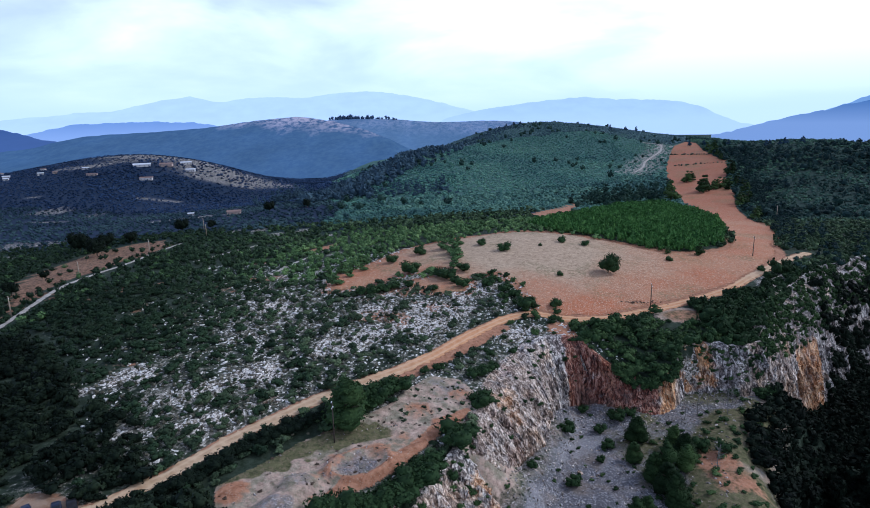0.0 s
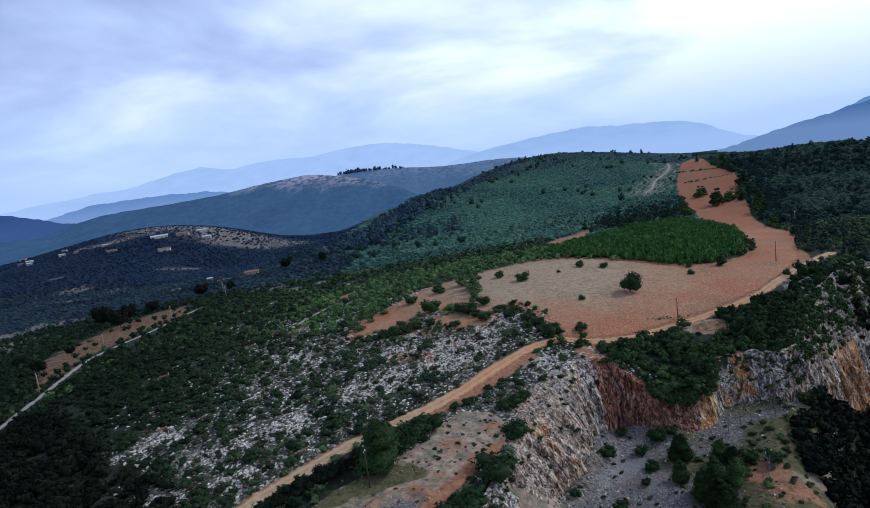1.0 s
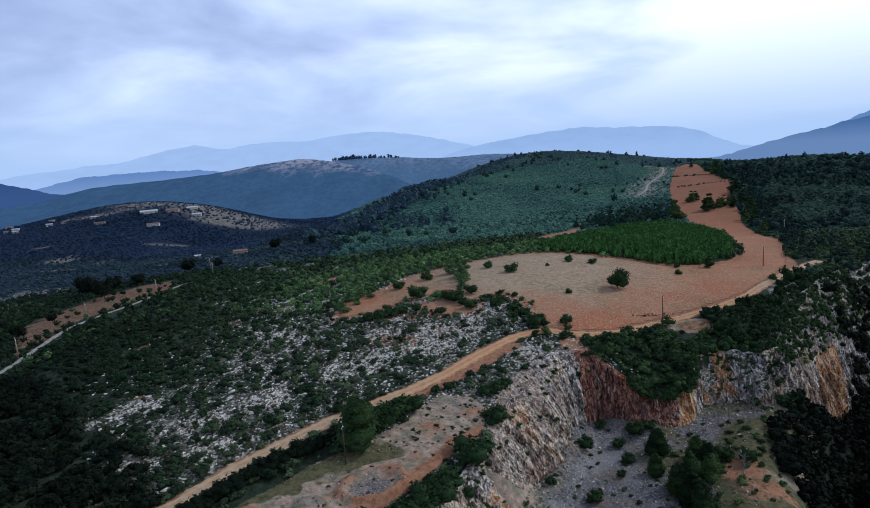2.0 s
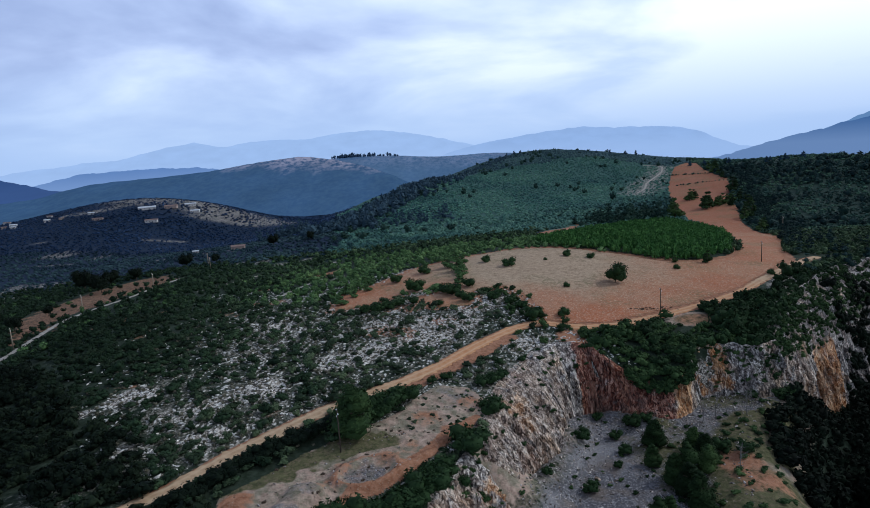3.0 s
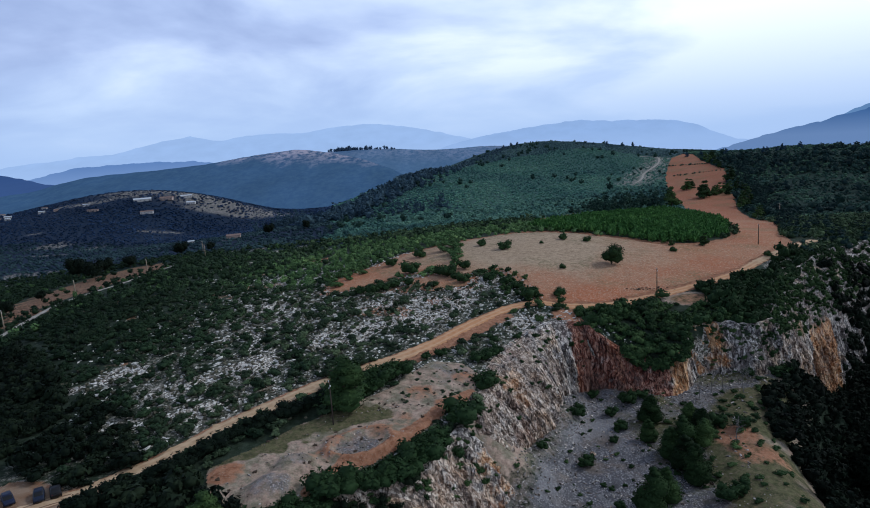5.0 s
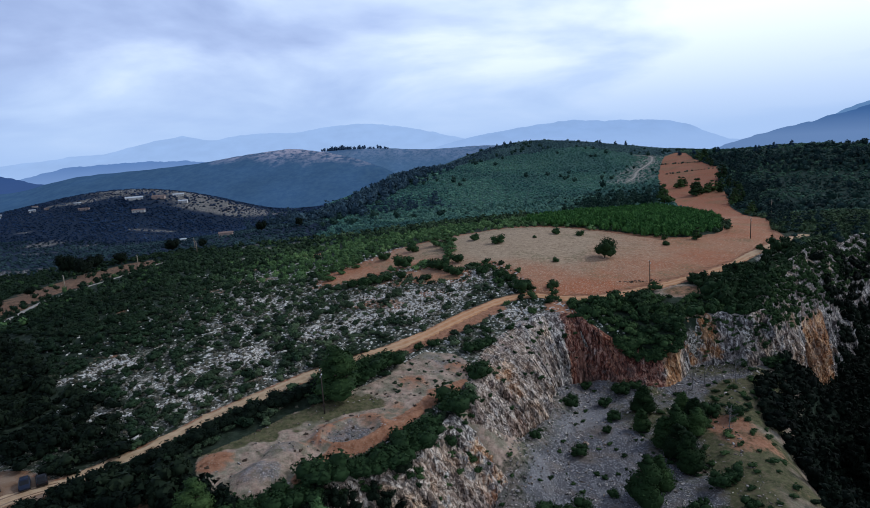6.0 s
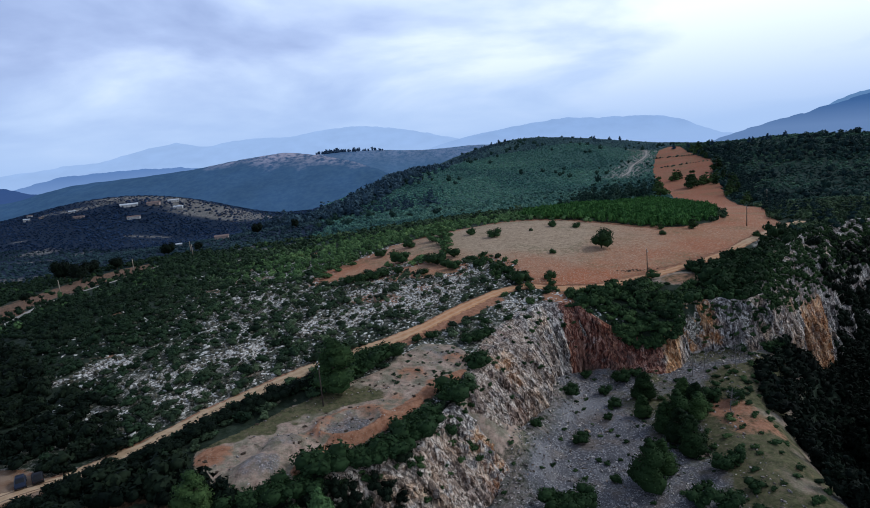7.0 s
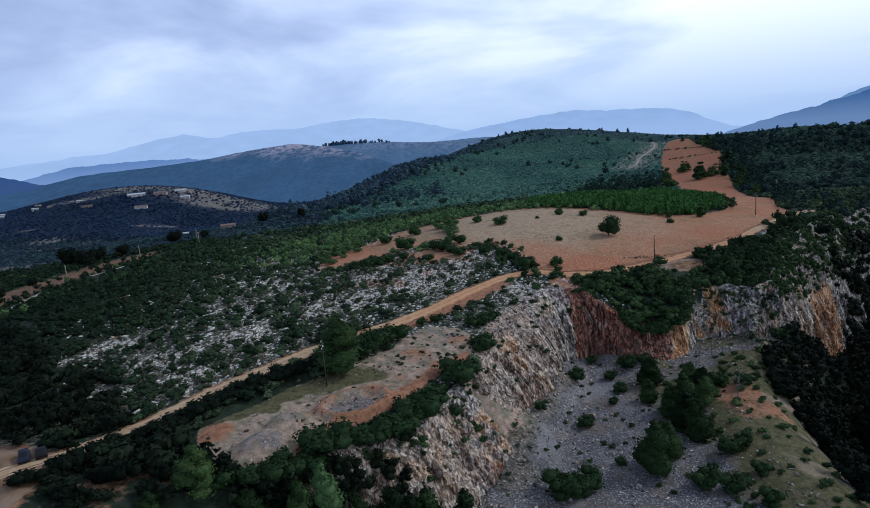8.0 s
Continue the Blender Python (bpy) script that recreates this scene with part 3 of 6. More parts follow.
def ground(x, y):
    """Height of the sheet itself at a place."""
    x, y = np.atleast_1d(np.asarray(x, float)), np.atleast_1d(np.asarray(y, float))
    i, j = np.clip(np.searchsorted(GX, x) - 1, 0, len(GX) - 2), np.clip(np.searchsorted(GY, y) - 1, 0, len(GY) - 2)
    u, v = (x - GX[i]) / (GX[i + 1] - GX[i]), (y - GY[j]) / (GY[j + 1] - GY[j])
    return (GZ[j, i] * (1 - u) + GZ[j, i + 1] * u) * (1 - v) + (GZ[j + 1, i] * (1 - u) + GZ[j + 1, i + 1] * u) * v


def sheet(name, verts, faces, material, smooth_on=True):
    """A mesh from arrays of corners and of faces that all have as many corners."""
    me = bpy.data.meshes.new(name)
    verts, faces = np.asarray(verts, np.float32), np.asarray(faces, np.int32)
    k = faces.shape[1]
    me.vertices.add(len(verts))
    me.vertices.foreach_set("co", verts.ravel())
    me.loops.add(faces.size)
    me.loops.foreach_set("vertex_index", faces.ravel())
    me.polygons.add(len(faces))
    me.polygons.foreach_set("loop_start", np.arange(0, faces.size, k, dtype=np.int32))
    me.polygons.foreach_set("use_smooth", np.full(len(faces), smooth_on))
    me.update(calc_edges=True)
    me.materials.append(material)
    return me


def grid_faces(rows, cols):
    a = (np.arange(rows - 1)[:, None] * cols + np.arange(cols - 1)).ravel()
    return np.stack([a, a + 1, a + cols + 1, a + cols], 1)


def scalar(me, name, values):
    at = me.attributes.new(name, "FLOAT", "POINT")
    at.data.foreach_set("value", np.asarray(values, np.float32).ravel())


me = sheet("ground", np.stack([MX, MY, GZ], -1).reshape(-1, 3), grid_faces(len(GY), len(GX)), LAND)
SIDE_LINE = np.array([(-10, 154.5), (-4, 160), (3, 168.5), (10, 177), (16, 185), (23, 192.5)], float)
RUBBLE = ((-146, 442, 6), (-127, 438, 7), (-109, 417, 6), (-92, 428, 6), (-70, 400, 5), (-30, 330, 4), (-52, 318, 5), (-441, 708, 24), (-385, 690, 18), (-331, 462, 18), (-300, 470, 12))
cover = np.zeros((*MX.shape, 4), np.float32)
noise_w = rough(MX, MY, 22, 61, 4)
in_quarry = (T_CUT > 0.5) * smooth(-20, 0, MX) * smooth(8, 0, MX - np.interp(MY, SPUR[::-1, 1], SPUR[::-1, 0])) * (MY > 60)
spur_side = MX - np.interp(MY, SPUR[::-1, 1], SPUR[::-1, 0])
spur_soil = np.maximum(smooth(11, 4, away(SPUR, MX, MY)[0]), smooth(20, 11, spur_side) * smooth(-3, 1, spur_side)) * (T_CUT > 0.9) * (MY < 172) * (MY > 40)
cover[..., 0] = np.maximum.reduce([
    spur_soil * (0.08 + 0.45 * rough(MX, MY, 8, 63, 3) + 0.58 * smooth(13, 5, np.hypot(MX - 73, MY - 137))), smooth(3.5, 1.5, D_TRACK) * 0.9,
    0.8 * smooth(4, -3, np.where(inside(LOT, MX, MY), -1, 1) * away(LOT, MX, MY, True)[0]),
    0.9 * smooth(9, 2, np.hypot(MX - 43, (MY - 193) * 0.8)), 0.5 * smooth(8, 3, np.hypot((MX - 90) / 1.7, MY - 207.5) + 2.5 * noise_w),
    0.9 * smooth(5.5, 2.5, away(FIELD_LINE, MX, MY, True)[0]) * (MY < 460), 0.5 * inside(RED_WEST, MX, MY), 0.9 * smooth(3.2, 1.2, away(SIDE_LINE, MX, MY)[0] + 1.2 * rough(MX, MY, 5, 67, 2)), 0.8 * inside(PATCH, MX, MY), 0.95 * smooth(1.3, 0.7, np.hypot((MX + 65 - 0.4 * (MY - 346)) / 6, (MY - 346) / 14)),
    0.55 * NEARBY * (T_CUT < 0.05) * smooth(0.15, 0.6, noise_w)])
fan = (MX > 5) * smooth(15, 10, slide)
cover[..., 1] = np.maximum(in_quarry * (1 - spur_soil) * 0.95 * (1 - 0.6 * fan) * (1 - smooth(36, 56, MX) * (0.5 + 0.5 * rough(MX, MY, 9, 65, 3))) + spur_soil * smooth(3, 9, spur_side) * (0.25 + 0.5 * rough(MX, MY, 7, 64, 3)), 0.4 * fan)
far_stony = 0.34 * smooth(1.2, 0.7, np.hypot((MX + 335) / 110, (MY - 1075) / 80)) + 0.32 * smooth(1.15, 0.8, np.hypot((MX + 400) / 190, (MY - 1110) / 120)) + 0.34 * smooth(1.2, 0.7, np.hypot((MX + 560) / 170, (MY - 1150) / 90))
for a, b, r in RUBBLE:
    far_stony = np.maximum(far_stony, (0.8 if r < 9 else 0.5) * smooth(r * 1.4, r * 0.6, np.hypot(MX - a, (MY - b) * 0.5)))
far_stony = np.maximum(far_stony, 0.55 * smooth(50, 18, away(np.array([(278, 830), (300, 860), (319, 913), (364, 978), (380, 1009), (397, 1060)], float), MX, MY)[0]))
far_stony = np.maximum(far_stony, 0.62 * smooth(0.28, 0.5, rough(MX, MY, 60, 72, 3)) * (MX < -120 - 0.12 * MY) * (MY > 380) * (MY < 1400))
cover[..., 2] = np.maximum.reduce([LIME_W, (0.45 + 0.14 * rough(MX, MY, 9, 93, 3)) * NEARBY * (T_CUT < 0.05) * smooth(-120, -70, MX) * smooth(60, 20, MX) * smooth(335, 262, MY) * (1 - dark_slope(MX, MY)) * smooth(4, 8, away(HEDGE_LINE, MX, MY)[0]), 0.75 * (T_CUT > 0.02) * (T_CUT < 0.9) * smooth(10, 15, slide) * smooth(-22, -4, MX), np.clip(far_stony, 0, 0.52),
                                   0.8 * smooth(26, 14, np.hypot(MX - 150, MY - 232))])
skirt = smooth(9, 2, away(np.array([(12, 112), (16, 124), (22, 138), (29, 150), (33, 160)], float), MX, MY)[0] + 3 * rough(MX, MY, 6, 92, 3)) * (T_CUT > 0.5)
cover[..., 1] *= 1 - 0.5 * skirt
cover[..., 3] = np.maximum.reduce([0.5 * skirt, 0.72 * fan, 0.78 * IN_TERRACE, spur_soil * (0.97 + 0.3 * np.minimum(0, rough(MX, MY, 6, 70, 2))), 0.95 * smooth(9, 3, np.hypot((MX - 90) / 1.8, MY - 208)),
                                   in_quarry * smooth(34, 52, MX) * 0.95])
# 0.25 plateau, 0.5 valley, 1 hill: far floors with haze in their colour
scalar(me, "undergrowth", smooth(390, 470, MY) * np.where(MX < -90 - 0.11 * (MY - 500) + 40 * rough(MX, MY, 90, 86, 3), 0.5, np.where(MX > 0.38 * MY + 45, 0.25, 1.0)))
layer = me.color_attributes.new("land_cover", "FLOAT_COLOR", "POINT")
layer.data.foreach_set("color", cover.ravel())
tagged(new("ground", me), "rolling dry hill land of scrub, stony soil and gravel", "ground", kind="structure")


def patch_of(name, outline, step, lift, material, label, category, wobble=1.5):
    """A piece of land laid on the ground, cut to its outline."""
    lo, hi = outline.min(0) - 2 * step, outline.max(0) + 2 * step
    xs, ys = np.arange(lo[0], hi[0], step), np.arange(lo[1], hi[1], step)
    X, Y = np.meshgrid(xs, ys)
    X, Y = X + wobble * rough(X, Y, 9, 91, 3), Y + wobble * rough(X, Y, 9, 95, 3)
    sign = np.where(inside(outline, X, Y), -1, 1)
    d = sign * away(outline, X, Y, True)[0]
    keep = d < step * 0.35
    cells = keep[:-1, :-1] & keep[1:, :-1] & keep[:-1, 1:] & keep[1:, 1:]
    faces = grid_faces(len(ys), len(xs))[cells.ravel()]
    used, faces = np.unique(faces, return_inverse=True)
    V = np.stack([X.ravel()[used], Y.ravel()[used]], 1)
    Z = ground(V[:, 0], V[:, 1]) + lift
    return tagged(new(name, sheet(name, np.c_[V, Z], faces.reshape(-1, 4), material)), label, category, kind="structure")


patch_of("field", FIELD_LINE, 1.6, 0.12, FIELD, "bare stony red-brown field, fallow, winding up the ridge", "field")


# the bare terrace above the quarry: dry soil, grass, gravel heaps and a red bank
GRASS_LINE = np.array([(-43, 111.5), (-39, 114), (-33, 119), (-27, 123.4), (-20, 127.2), (-15.3, 128.4)], float)
WORN_LINE = np.array([(-41, 97), (-36.5, 101.5), (-33, 108), (-27, 114.5), (-19, 122), (-10, 126), (-3.5, 135), (1, 147)], float)
BANK_LINE = np.array([(-25, 101.5), (-22.5, 104.5), (-19.5, 109.8), (-14.6, 112), (-10.6, 116.3), (-7.2, 122.2), (-1.5, 129), (2.6, 136), (7.5, 140.5)], float)
terrace = patch_of("terrace", TERRACE, 0.42, 0.08, LAND, "uneven bare terrace of dry soil, grass and gravel heaps", "ground", 0.8)
co = np.zeros(len(terrace.data.vertices) * 3, np.float32)
terrace.data.vertices.foreach_get("co", co)
co = co.reshape(-1, 3)
TX, TY = co[:, 0].astype(float), co[:, 1].astype(float)
pad, heap, stones = hump(TX, TY, -17.2, 116.8, 7.0, 4.2), hump(TX, TY, -28.3, 109.3, 4.2, 3.2), hump(TX, TY, -31.5, 101.2, 6.0, 4.5, 0.9)
d_bank, d_worn, d_grass = away(BANK_LINE, TX, TY)[0], away(WORN_LINE, TX, TY)[0], away(GRASS_LINE, TX, TY)[0]
ragged = rough(TX, TY, 3.0, 121, 3)
co[:, 2] += 0.10 * (rough(TX, TY, 1.4, 122, 3) + 1) + 0.5 * smooth(1.2, 0.3, stones) * (rough(TX, TY, 1.6, 123, 2) + 1) + 0.45 * np.exp(-(d_bank / 1.1) ** 2)
co[:, 2] += 0.10 * (np.exp(-((d_worn - 1.5) / 0.5) ** 2))
terrace.data.vertices.foreach_set("co", co.ravel())
terrace.data.update()
rosy = np.zeros(len(TX))
for a, b, r, w in ((-5, 139, 4.5, 0.5), (-22.5, 117.5, 3, 0.55), (-13, 122, 4, 0.45), (-41, 105.5, 4, 0.62), (-25, 103, 3.5, 0.7), (6, 147, 4, 0.5), (-9, 126.5, 4, 0.35), (-24, 112, 3, 0.45), (0, 134, 3, 0.5)):
    rosy = np.maximum(rosy, (w + 0.1) * smooth(r * 1.6, r * 0.3, np.hypot(TX - a, TY - b)))
layer = np.zeros((len(TX), 4), np.float32)
layer[:, 0] = np.maximum.reduce([0.98 * smooth(2.8, 1.0, d_bank + 0.8 * ragged), rosy + 0.25 * ragged, 0.62 * np.exp(-((pad - 1.0) / 0.16) ** 2) + 0.1 * ragged]) * smooth(0.9, 1.3, stones)
layer[:, 1] = np.maximum.reduce([0.54 * smooth(1.0, 0.4, pad + 0.5 * ragged), 0.47 * smooth(1.1, 0.5, heap + 0.2 * ragged), 0.52 * smooth(1.2, 0.4, stones + 0.5 * ragged), 0.42 * smooth(11, 4, np.hypot(TX - 2, TY - 150)) + 0.2 * ragged])
layer[:, 2] = 0.62 * smooth(0.9, 0.3, stones) * (ragged > 0.05)
layer[:, 3] = np.where(layer[:, :3].max(1) > 0.7, 0, np.maximum(0.76 + 0.06 * ragged, smooth(8.5, 2.5, d_grass + 3.5 * ragged) * 1.05 * smooth(0.9, 1.6, d_worn)))
terrace.data.color_attributes.new("land_cover", "FLOAT_COLOR", "POINT").data.foreach_set("color", layer.ravel())


def along(line, step):
    """Points every step metres on a rounded line, with their directions."""
    for _ in range(2):
        a, b = line[:-1], line[1:]
        line = np.concatenate([line[:1], np.stack([a * 0.75 + b * 0.25, a * 0.25 + b * 0.75], 1).reshape(-1, 2), line[-1:]])
    d = np.r_[0, np.cumsum(np.hypot(*np.diff(line, axis=0).T))]
    s = np.arange(0, d[-1], step)
    P = np.stack([np.interp(s, d, line[:, 0]), np.interp(s, d, line[:, 1])], 1)
    D = np.gradient(P, axis=0)
    return P, D / np.linalg.norm(D, axis=1, keepdims=True)


def track(name, line, width, material, label, lift=0.16, step=1.0, across=9):
    P, D = along(np.asarray(line, float), step)
    N = np.stack([D[:, 1], -D[:, 0]], 1)
    w = width / 2 * (1 + 0.22 * rough(np.arange(len(P)) * step, np.zeros(len(P)), 6, 11, 3))
    s = np.linspace(-1, 1, across)
    XY = P[:, None] + N[:, None] * (w[:, None] * s)[..., None]
    XY[:, [0, -1]] += 0.35 * np.random.default_rng(4).normal(size=(len(P), 2, 2)) * width / 4
    Z = ground(XY[..., 0].ravel(), XY[..., 1].ravel()).reshape(XY.shape[:2]) + lift - 0.10 * np.exp(-((np.abs(s) - 0.5) / 0.15) ** 2) - 0.12 * (np.abs(s) > 0.95)
    me = sheet(name, np.concatenate([XY, Z[..., None]], -1).reshape(-1, 3), grid_faces(len(P), across), material)
    scalar(me, "rut", np.broadcast_to(np.exp(-((np.abs(s) - 0.5) / 0.18) ** 2), Z.shape))
    scalar(me, "dusty", np.maximum(smooth(176, 140, XY[..., 1]), 0.9 * smooth(232, 250, XY[..., 1])))
    return tagged(new(name, me), label, "track", kind="structure")


track("dirt_road", TRACK_LINE, 4.0, TRACK, "rutted orange dirt track along the quarry edge")
track("dirt_road", PALE_LINE, 2.9, TRACK_PALE, "pale gravel track half hidden by scrub", 0.3)
track("dirt_road", [(-128, 318), (-119, 350), (-108, 378)], 2.5, TRACK_PALE, "short pale gravel track between green scrub", 0.3)
track("dirt_road", [(-76, 268), (-70, 304), (-56, 345)], 2.2, TRACK_PALE, "narrow earth path through green scrub", 0.3)
track("dirt_road", [(278, 830), (300, 860), (319, 913), (364, 978), (380, 1009), (397, 1060), (372, 1082)], 3.2, TRACK_PALE, "pale track climbing the far wooded hill", 0.8, 4.0)
patch_of("parking_ground", LOT, 1.0, 0.10, LOT_EARTH, "bare beaten earth parking place beside the track", "ground", 0.6)


# ---- the rock walls of the quarry ----
FACES = {}


def even(line, n):
    for _ in range(2):
        a, b = line[:-1], line[1:]
        line = np.concatenate([line[:1], np.stack([a * 0.75 + b * 0.25, a * 0.25 + b * 0.75], 1).reshape(-1, 2), line[-1:]])
    d = np.r_[0, np.cumsum(np.hypot(*np.diff(line, axis=0).T))]
    s = np.linspace(0, d[-1], n)
    return np.stack([np.interp(s, d, line[:, 0]), np.interp(s, d, line[:, 1])], 1), d[-1]


def wall_of_rock(name, rim, toe, minerals, label, lean=1.0, relief=1.0, proud=0.6, seed=3, calm=0.0, blocks=0.5):
    """Broken rock between an upper and a lower line: buttresses, ribs, ledges and flakes."""
    rim, toe = np.asarray(rim, float), np.asarray(toe, float)
    length = even(rim, 5)[1]
    n = int(length / 0.45) + 2
    R, F = even(rim, n)[0], even(toe, n)[0]
    zr, zf = upland(*R.T), ground(*F.T) - 1.0
    rows = int(np.percentile(zr - zf, 80) / 0.45) + 8
    v = np.linspace(-0.05, 1.03, rows)[:, None]
    u = np.linspace(0, length, n)[None] + 0 * v
    out = F - R
    out = out / (np.linalg.norm(out, axis=1, keepdims=True) + 1e-6)
    zr = zr + 0.9 * rough(u[0], u[0] * 0, 3.5, seed + 3, 3)
    k = np.clip(v, 0, 1) ** lean
    Z = zr[None] * (1 - v) + zf[None] * v
    slant = u + 0.35 * Z
    butt = rough(slant, Z * 0.12, 12.0, seed, 2)
    ribs = 0.5 - np.abs(rough(slant, Z * 0.20, 6.0, seed + 1, 2))
    flakes = rough(slant, Z * 0.5, 2.2, seed + 2, 2)
    # upright slabs that lean along the bedding, each standing a little in or out
    lean_u = u + 0.42 * Z + 0.25 * flakes
    slab = np.zeros(u.shape)
    for wide, tall, amount in ((5.2, 17.0, 1.3), (2.1, 11.0, 0.95), (0.95, 7.0, 0.55)):
        col = np.floor(lean_u / wide)
        level = np.floor(Z / tall + lattice(col + 0.5, col * 0 + 0.5, seed + 31) * 3)
        slab += amount * (lattice(col + 0.001, level + 0.001, seed + 37) - 0.5)
    shelf = rough(u * 0.3, Z, 5.0, seed + 9, 2)
    shelf = np.floor(shelf * 4 + 0.6 * flakes) / 4
    fade = smooth(-0.05, 0.07, v) * (0.25 + 0.75 * smooth(calm - 0.05, calm + 0.15, v)) * (0.4 + 0.6 * smooth(1.0, 0.75, v))
    push = proud * smooth(-0.05, 0.06, v) + relief * fade * (1.9 * butt + 1.5 * ribs + 0.3 * flakes + 0.35 * shelf + 1.5 * slab)
    push[0] = -1.5
    tuck = smooth(0.035, 0.0, np.minimum(u / length, 1 - u / length))
    push = push * (1 - tuck) - 2.6 * tuck
    XY = R[None] * (1 - k[..., None]) + F[None] * k[..., None] + out[None] * push[..., None]
    Z = Z + 0.5 * relief * flakes * (v > 0.01) + 0.15
    at = u[0] / length
    mineral = np.zeros((rows, n, 4), np.float32)
    for kind, mid, wide, top, low, amount in minerals:
        mineral[..., kind] = np.maximum(mineral[..., kind], amount * smooth(wide, wide * 0.55, np.abs(at - mid))[None] * smooth(top - 0.12, top + 0.05, v) * smooth(low + 0.12, low - 0.05, v))
    V = np.concatenate([XY, Z[..., None]], -1).reshape(-1, 3)
    Q = grid_faces(rows, n)
    T = np.concatenate([Q[:, :3], Q[:, [0, 2, 3]]])
    # loose blocks and standing slabs
    rng = np.random.default_rng(seed)
    bm = bmesh.new()
    bmesh.ops.create_icosphere(bm, subdivisions=1, radius=1)
    ico, tri = np.array([w.co[:] for w in bm.verts]), np.array([[w.index for w in f.verts] for f in bm.faces])
    bm.free()
    count = int(blocks * rows * n * 0.022)
    spot = rng.integers(n * 2, rows * n - n, count)
    size = 0.35 + 1.5 * rng.beta(1.2, 4.5, (count, 1, 1))
    B = ico[None] * (1 + 0.35 * rng.uniform(-1, 1, (count, len(ico), 1))) * size * np.stack([rng.uniform(0.5, 1.0, count), rng.uniform(0.5, 1.0, count), rng.uniform(0.7, 1.9, count)], 1)[:, None]
    B[..., 0] += 0.35 * B[..., 2]
    B = B + V[spot][:, None]
    T = np.concatenate([T, (tri[None] + len(V) + np.arange(count)[:, None, None] * len(ico)).reshape(-1, 3)])
    mineral = np.concatenate([mineral.reshape(-1, 4), np.repeat(mineral.reshape(-1, 4)[spot], len(ico), 0)])
    me = sheet(name, np.concatenate([V, B.reshape(-1, 3)]), T, ROCK, False)
    me.color_attributes.new("mineral", "FLOAT_COLOR", "POINT").data.foreach_set("color", mineral.ravel())
    FACES[name] = V.reshape(rows, n, 3)
    return tagged(new(name, me), label, "rock wall", kind="structure")


# minerals: red, orange or cream, middle and half width along the wall, from and to (0 top, 1 foot), amount
wall_of_rock("quarry_wall_1", [(-36, 92), (-22, 98), (-13, 103), (-4, 110), (2, 119), (5.5, 127)],
             [(-31, 83), (-16, 90), (-6, 95), (3, 102), (10, 113), (14.5, 122)],
             [(2, 0.45, 0.6, -0.1, 1.1, 0.56), (1, 0.72, 0.14, 0.0, 0.6, 0.5), (1, 0.9, 0.1, 0.3, 1.1, 0.5), (0, 0.3, 0.1, 0.0, 0.4, 0.4)],
             "steep broken quarry face of cream and grey rock with ochre stains", 0.85, 0.95, 0.5, 3, 0.1)
wall_of_rock("quarry_wall_2", [(5.5, 131), (8.5, 138), (12.0, 150), (18, 164), (27, 178), (36, 186), (43, 187), (48, 184)], [(13.5, 127), (18, 135), (25.5, 144), (31, 153), (34, 165), (38, 173), (43, 177), (47, 177.5)],
             [(2, 0.3, 0.5, -0.1, 1.1, 0.62), (1, 0.33, 0.08, 0.1, 0.5, 0.8), (1, 0.25, 0.12, 0.6, 1.1, 0.6), (0, 0.52, 0.06, 0.1, 0.5, 0.5), (2, 0.75, 0.12, 0.0, 0.9, 0.55), (0, 0.97, 0.09, -0.1, 1.1, 0.8), (0, 0.55, 0.07, 0.1, 0.5, 0.5)],
             "sloping pale quarry face with grey ribs and ochre streaks", 0.72, 0.9, 0.5, 13, 0.2)
wall_of_rock("quarry_wall_3", [(45, 186), (49, 183), (56, 177), (63, 175), (69, 173.5), (74, 175), (77, 180), (79, 187)],
             [(45, 177.5), (49, 177), (55, 172), (61, 169), (67, 167.5), (72, 170), (76, 175), (80.5, 181)],
             [(0, 0.3, 0.44, -0.1, 1.1, 0.74), (1, 0.68, 0.13, -0.1, 1.1, 0.75), (2, 0.80, 0.08, 0.3, 1.1, 0.7), (1, 0.93, 0.1, -0.1, 0.5, 0.5)],
             "dark red earthy quarry face with an orange corner below scrub", 1.3, 0.75, 0.9, 23)
wall_of_rock("quarry_wall_4", [(77, 185), (82, 187.5), (91, 187), (101, 184), (108, 186)], [(79, 180), (83, 182), (91, 181), (100, 178), (110, 182)],
             [(1, 0.18, 0.3, -0.1, 0.85, 0.62), (0, 0.3, 0.2, 0.0, 0.5, 0.4)], "grey shattered rock face behind a scree slope", 1.5, 0.9, 0.8, 43)
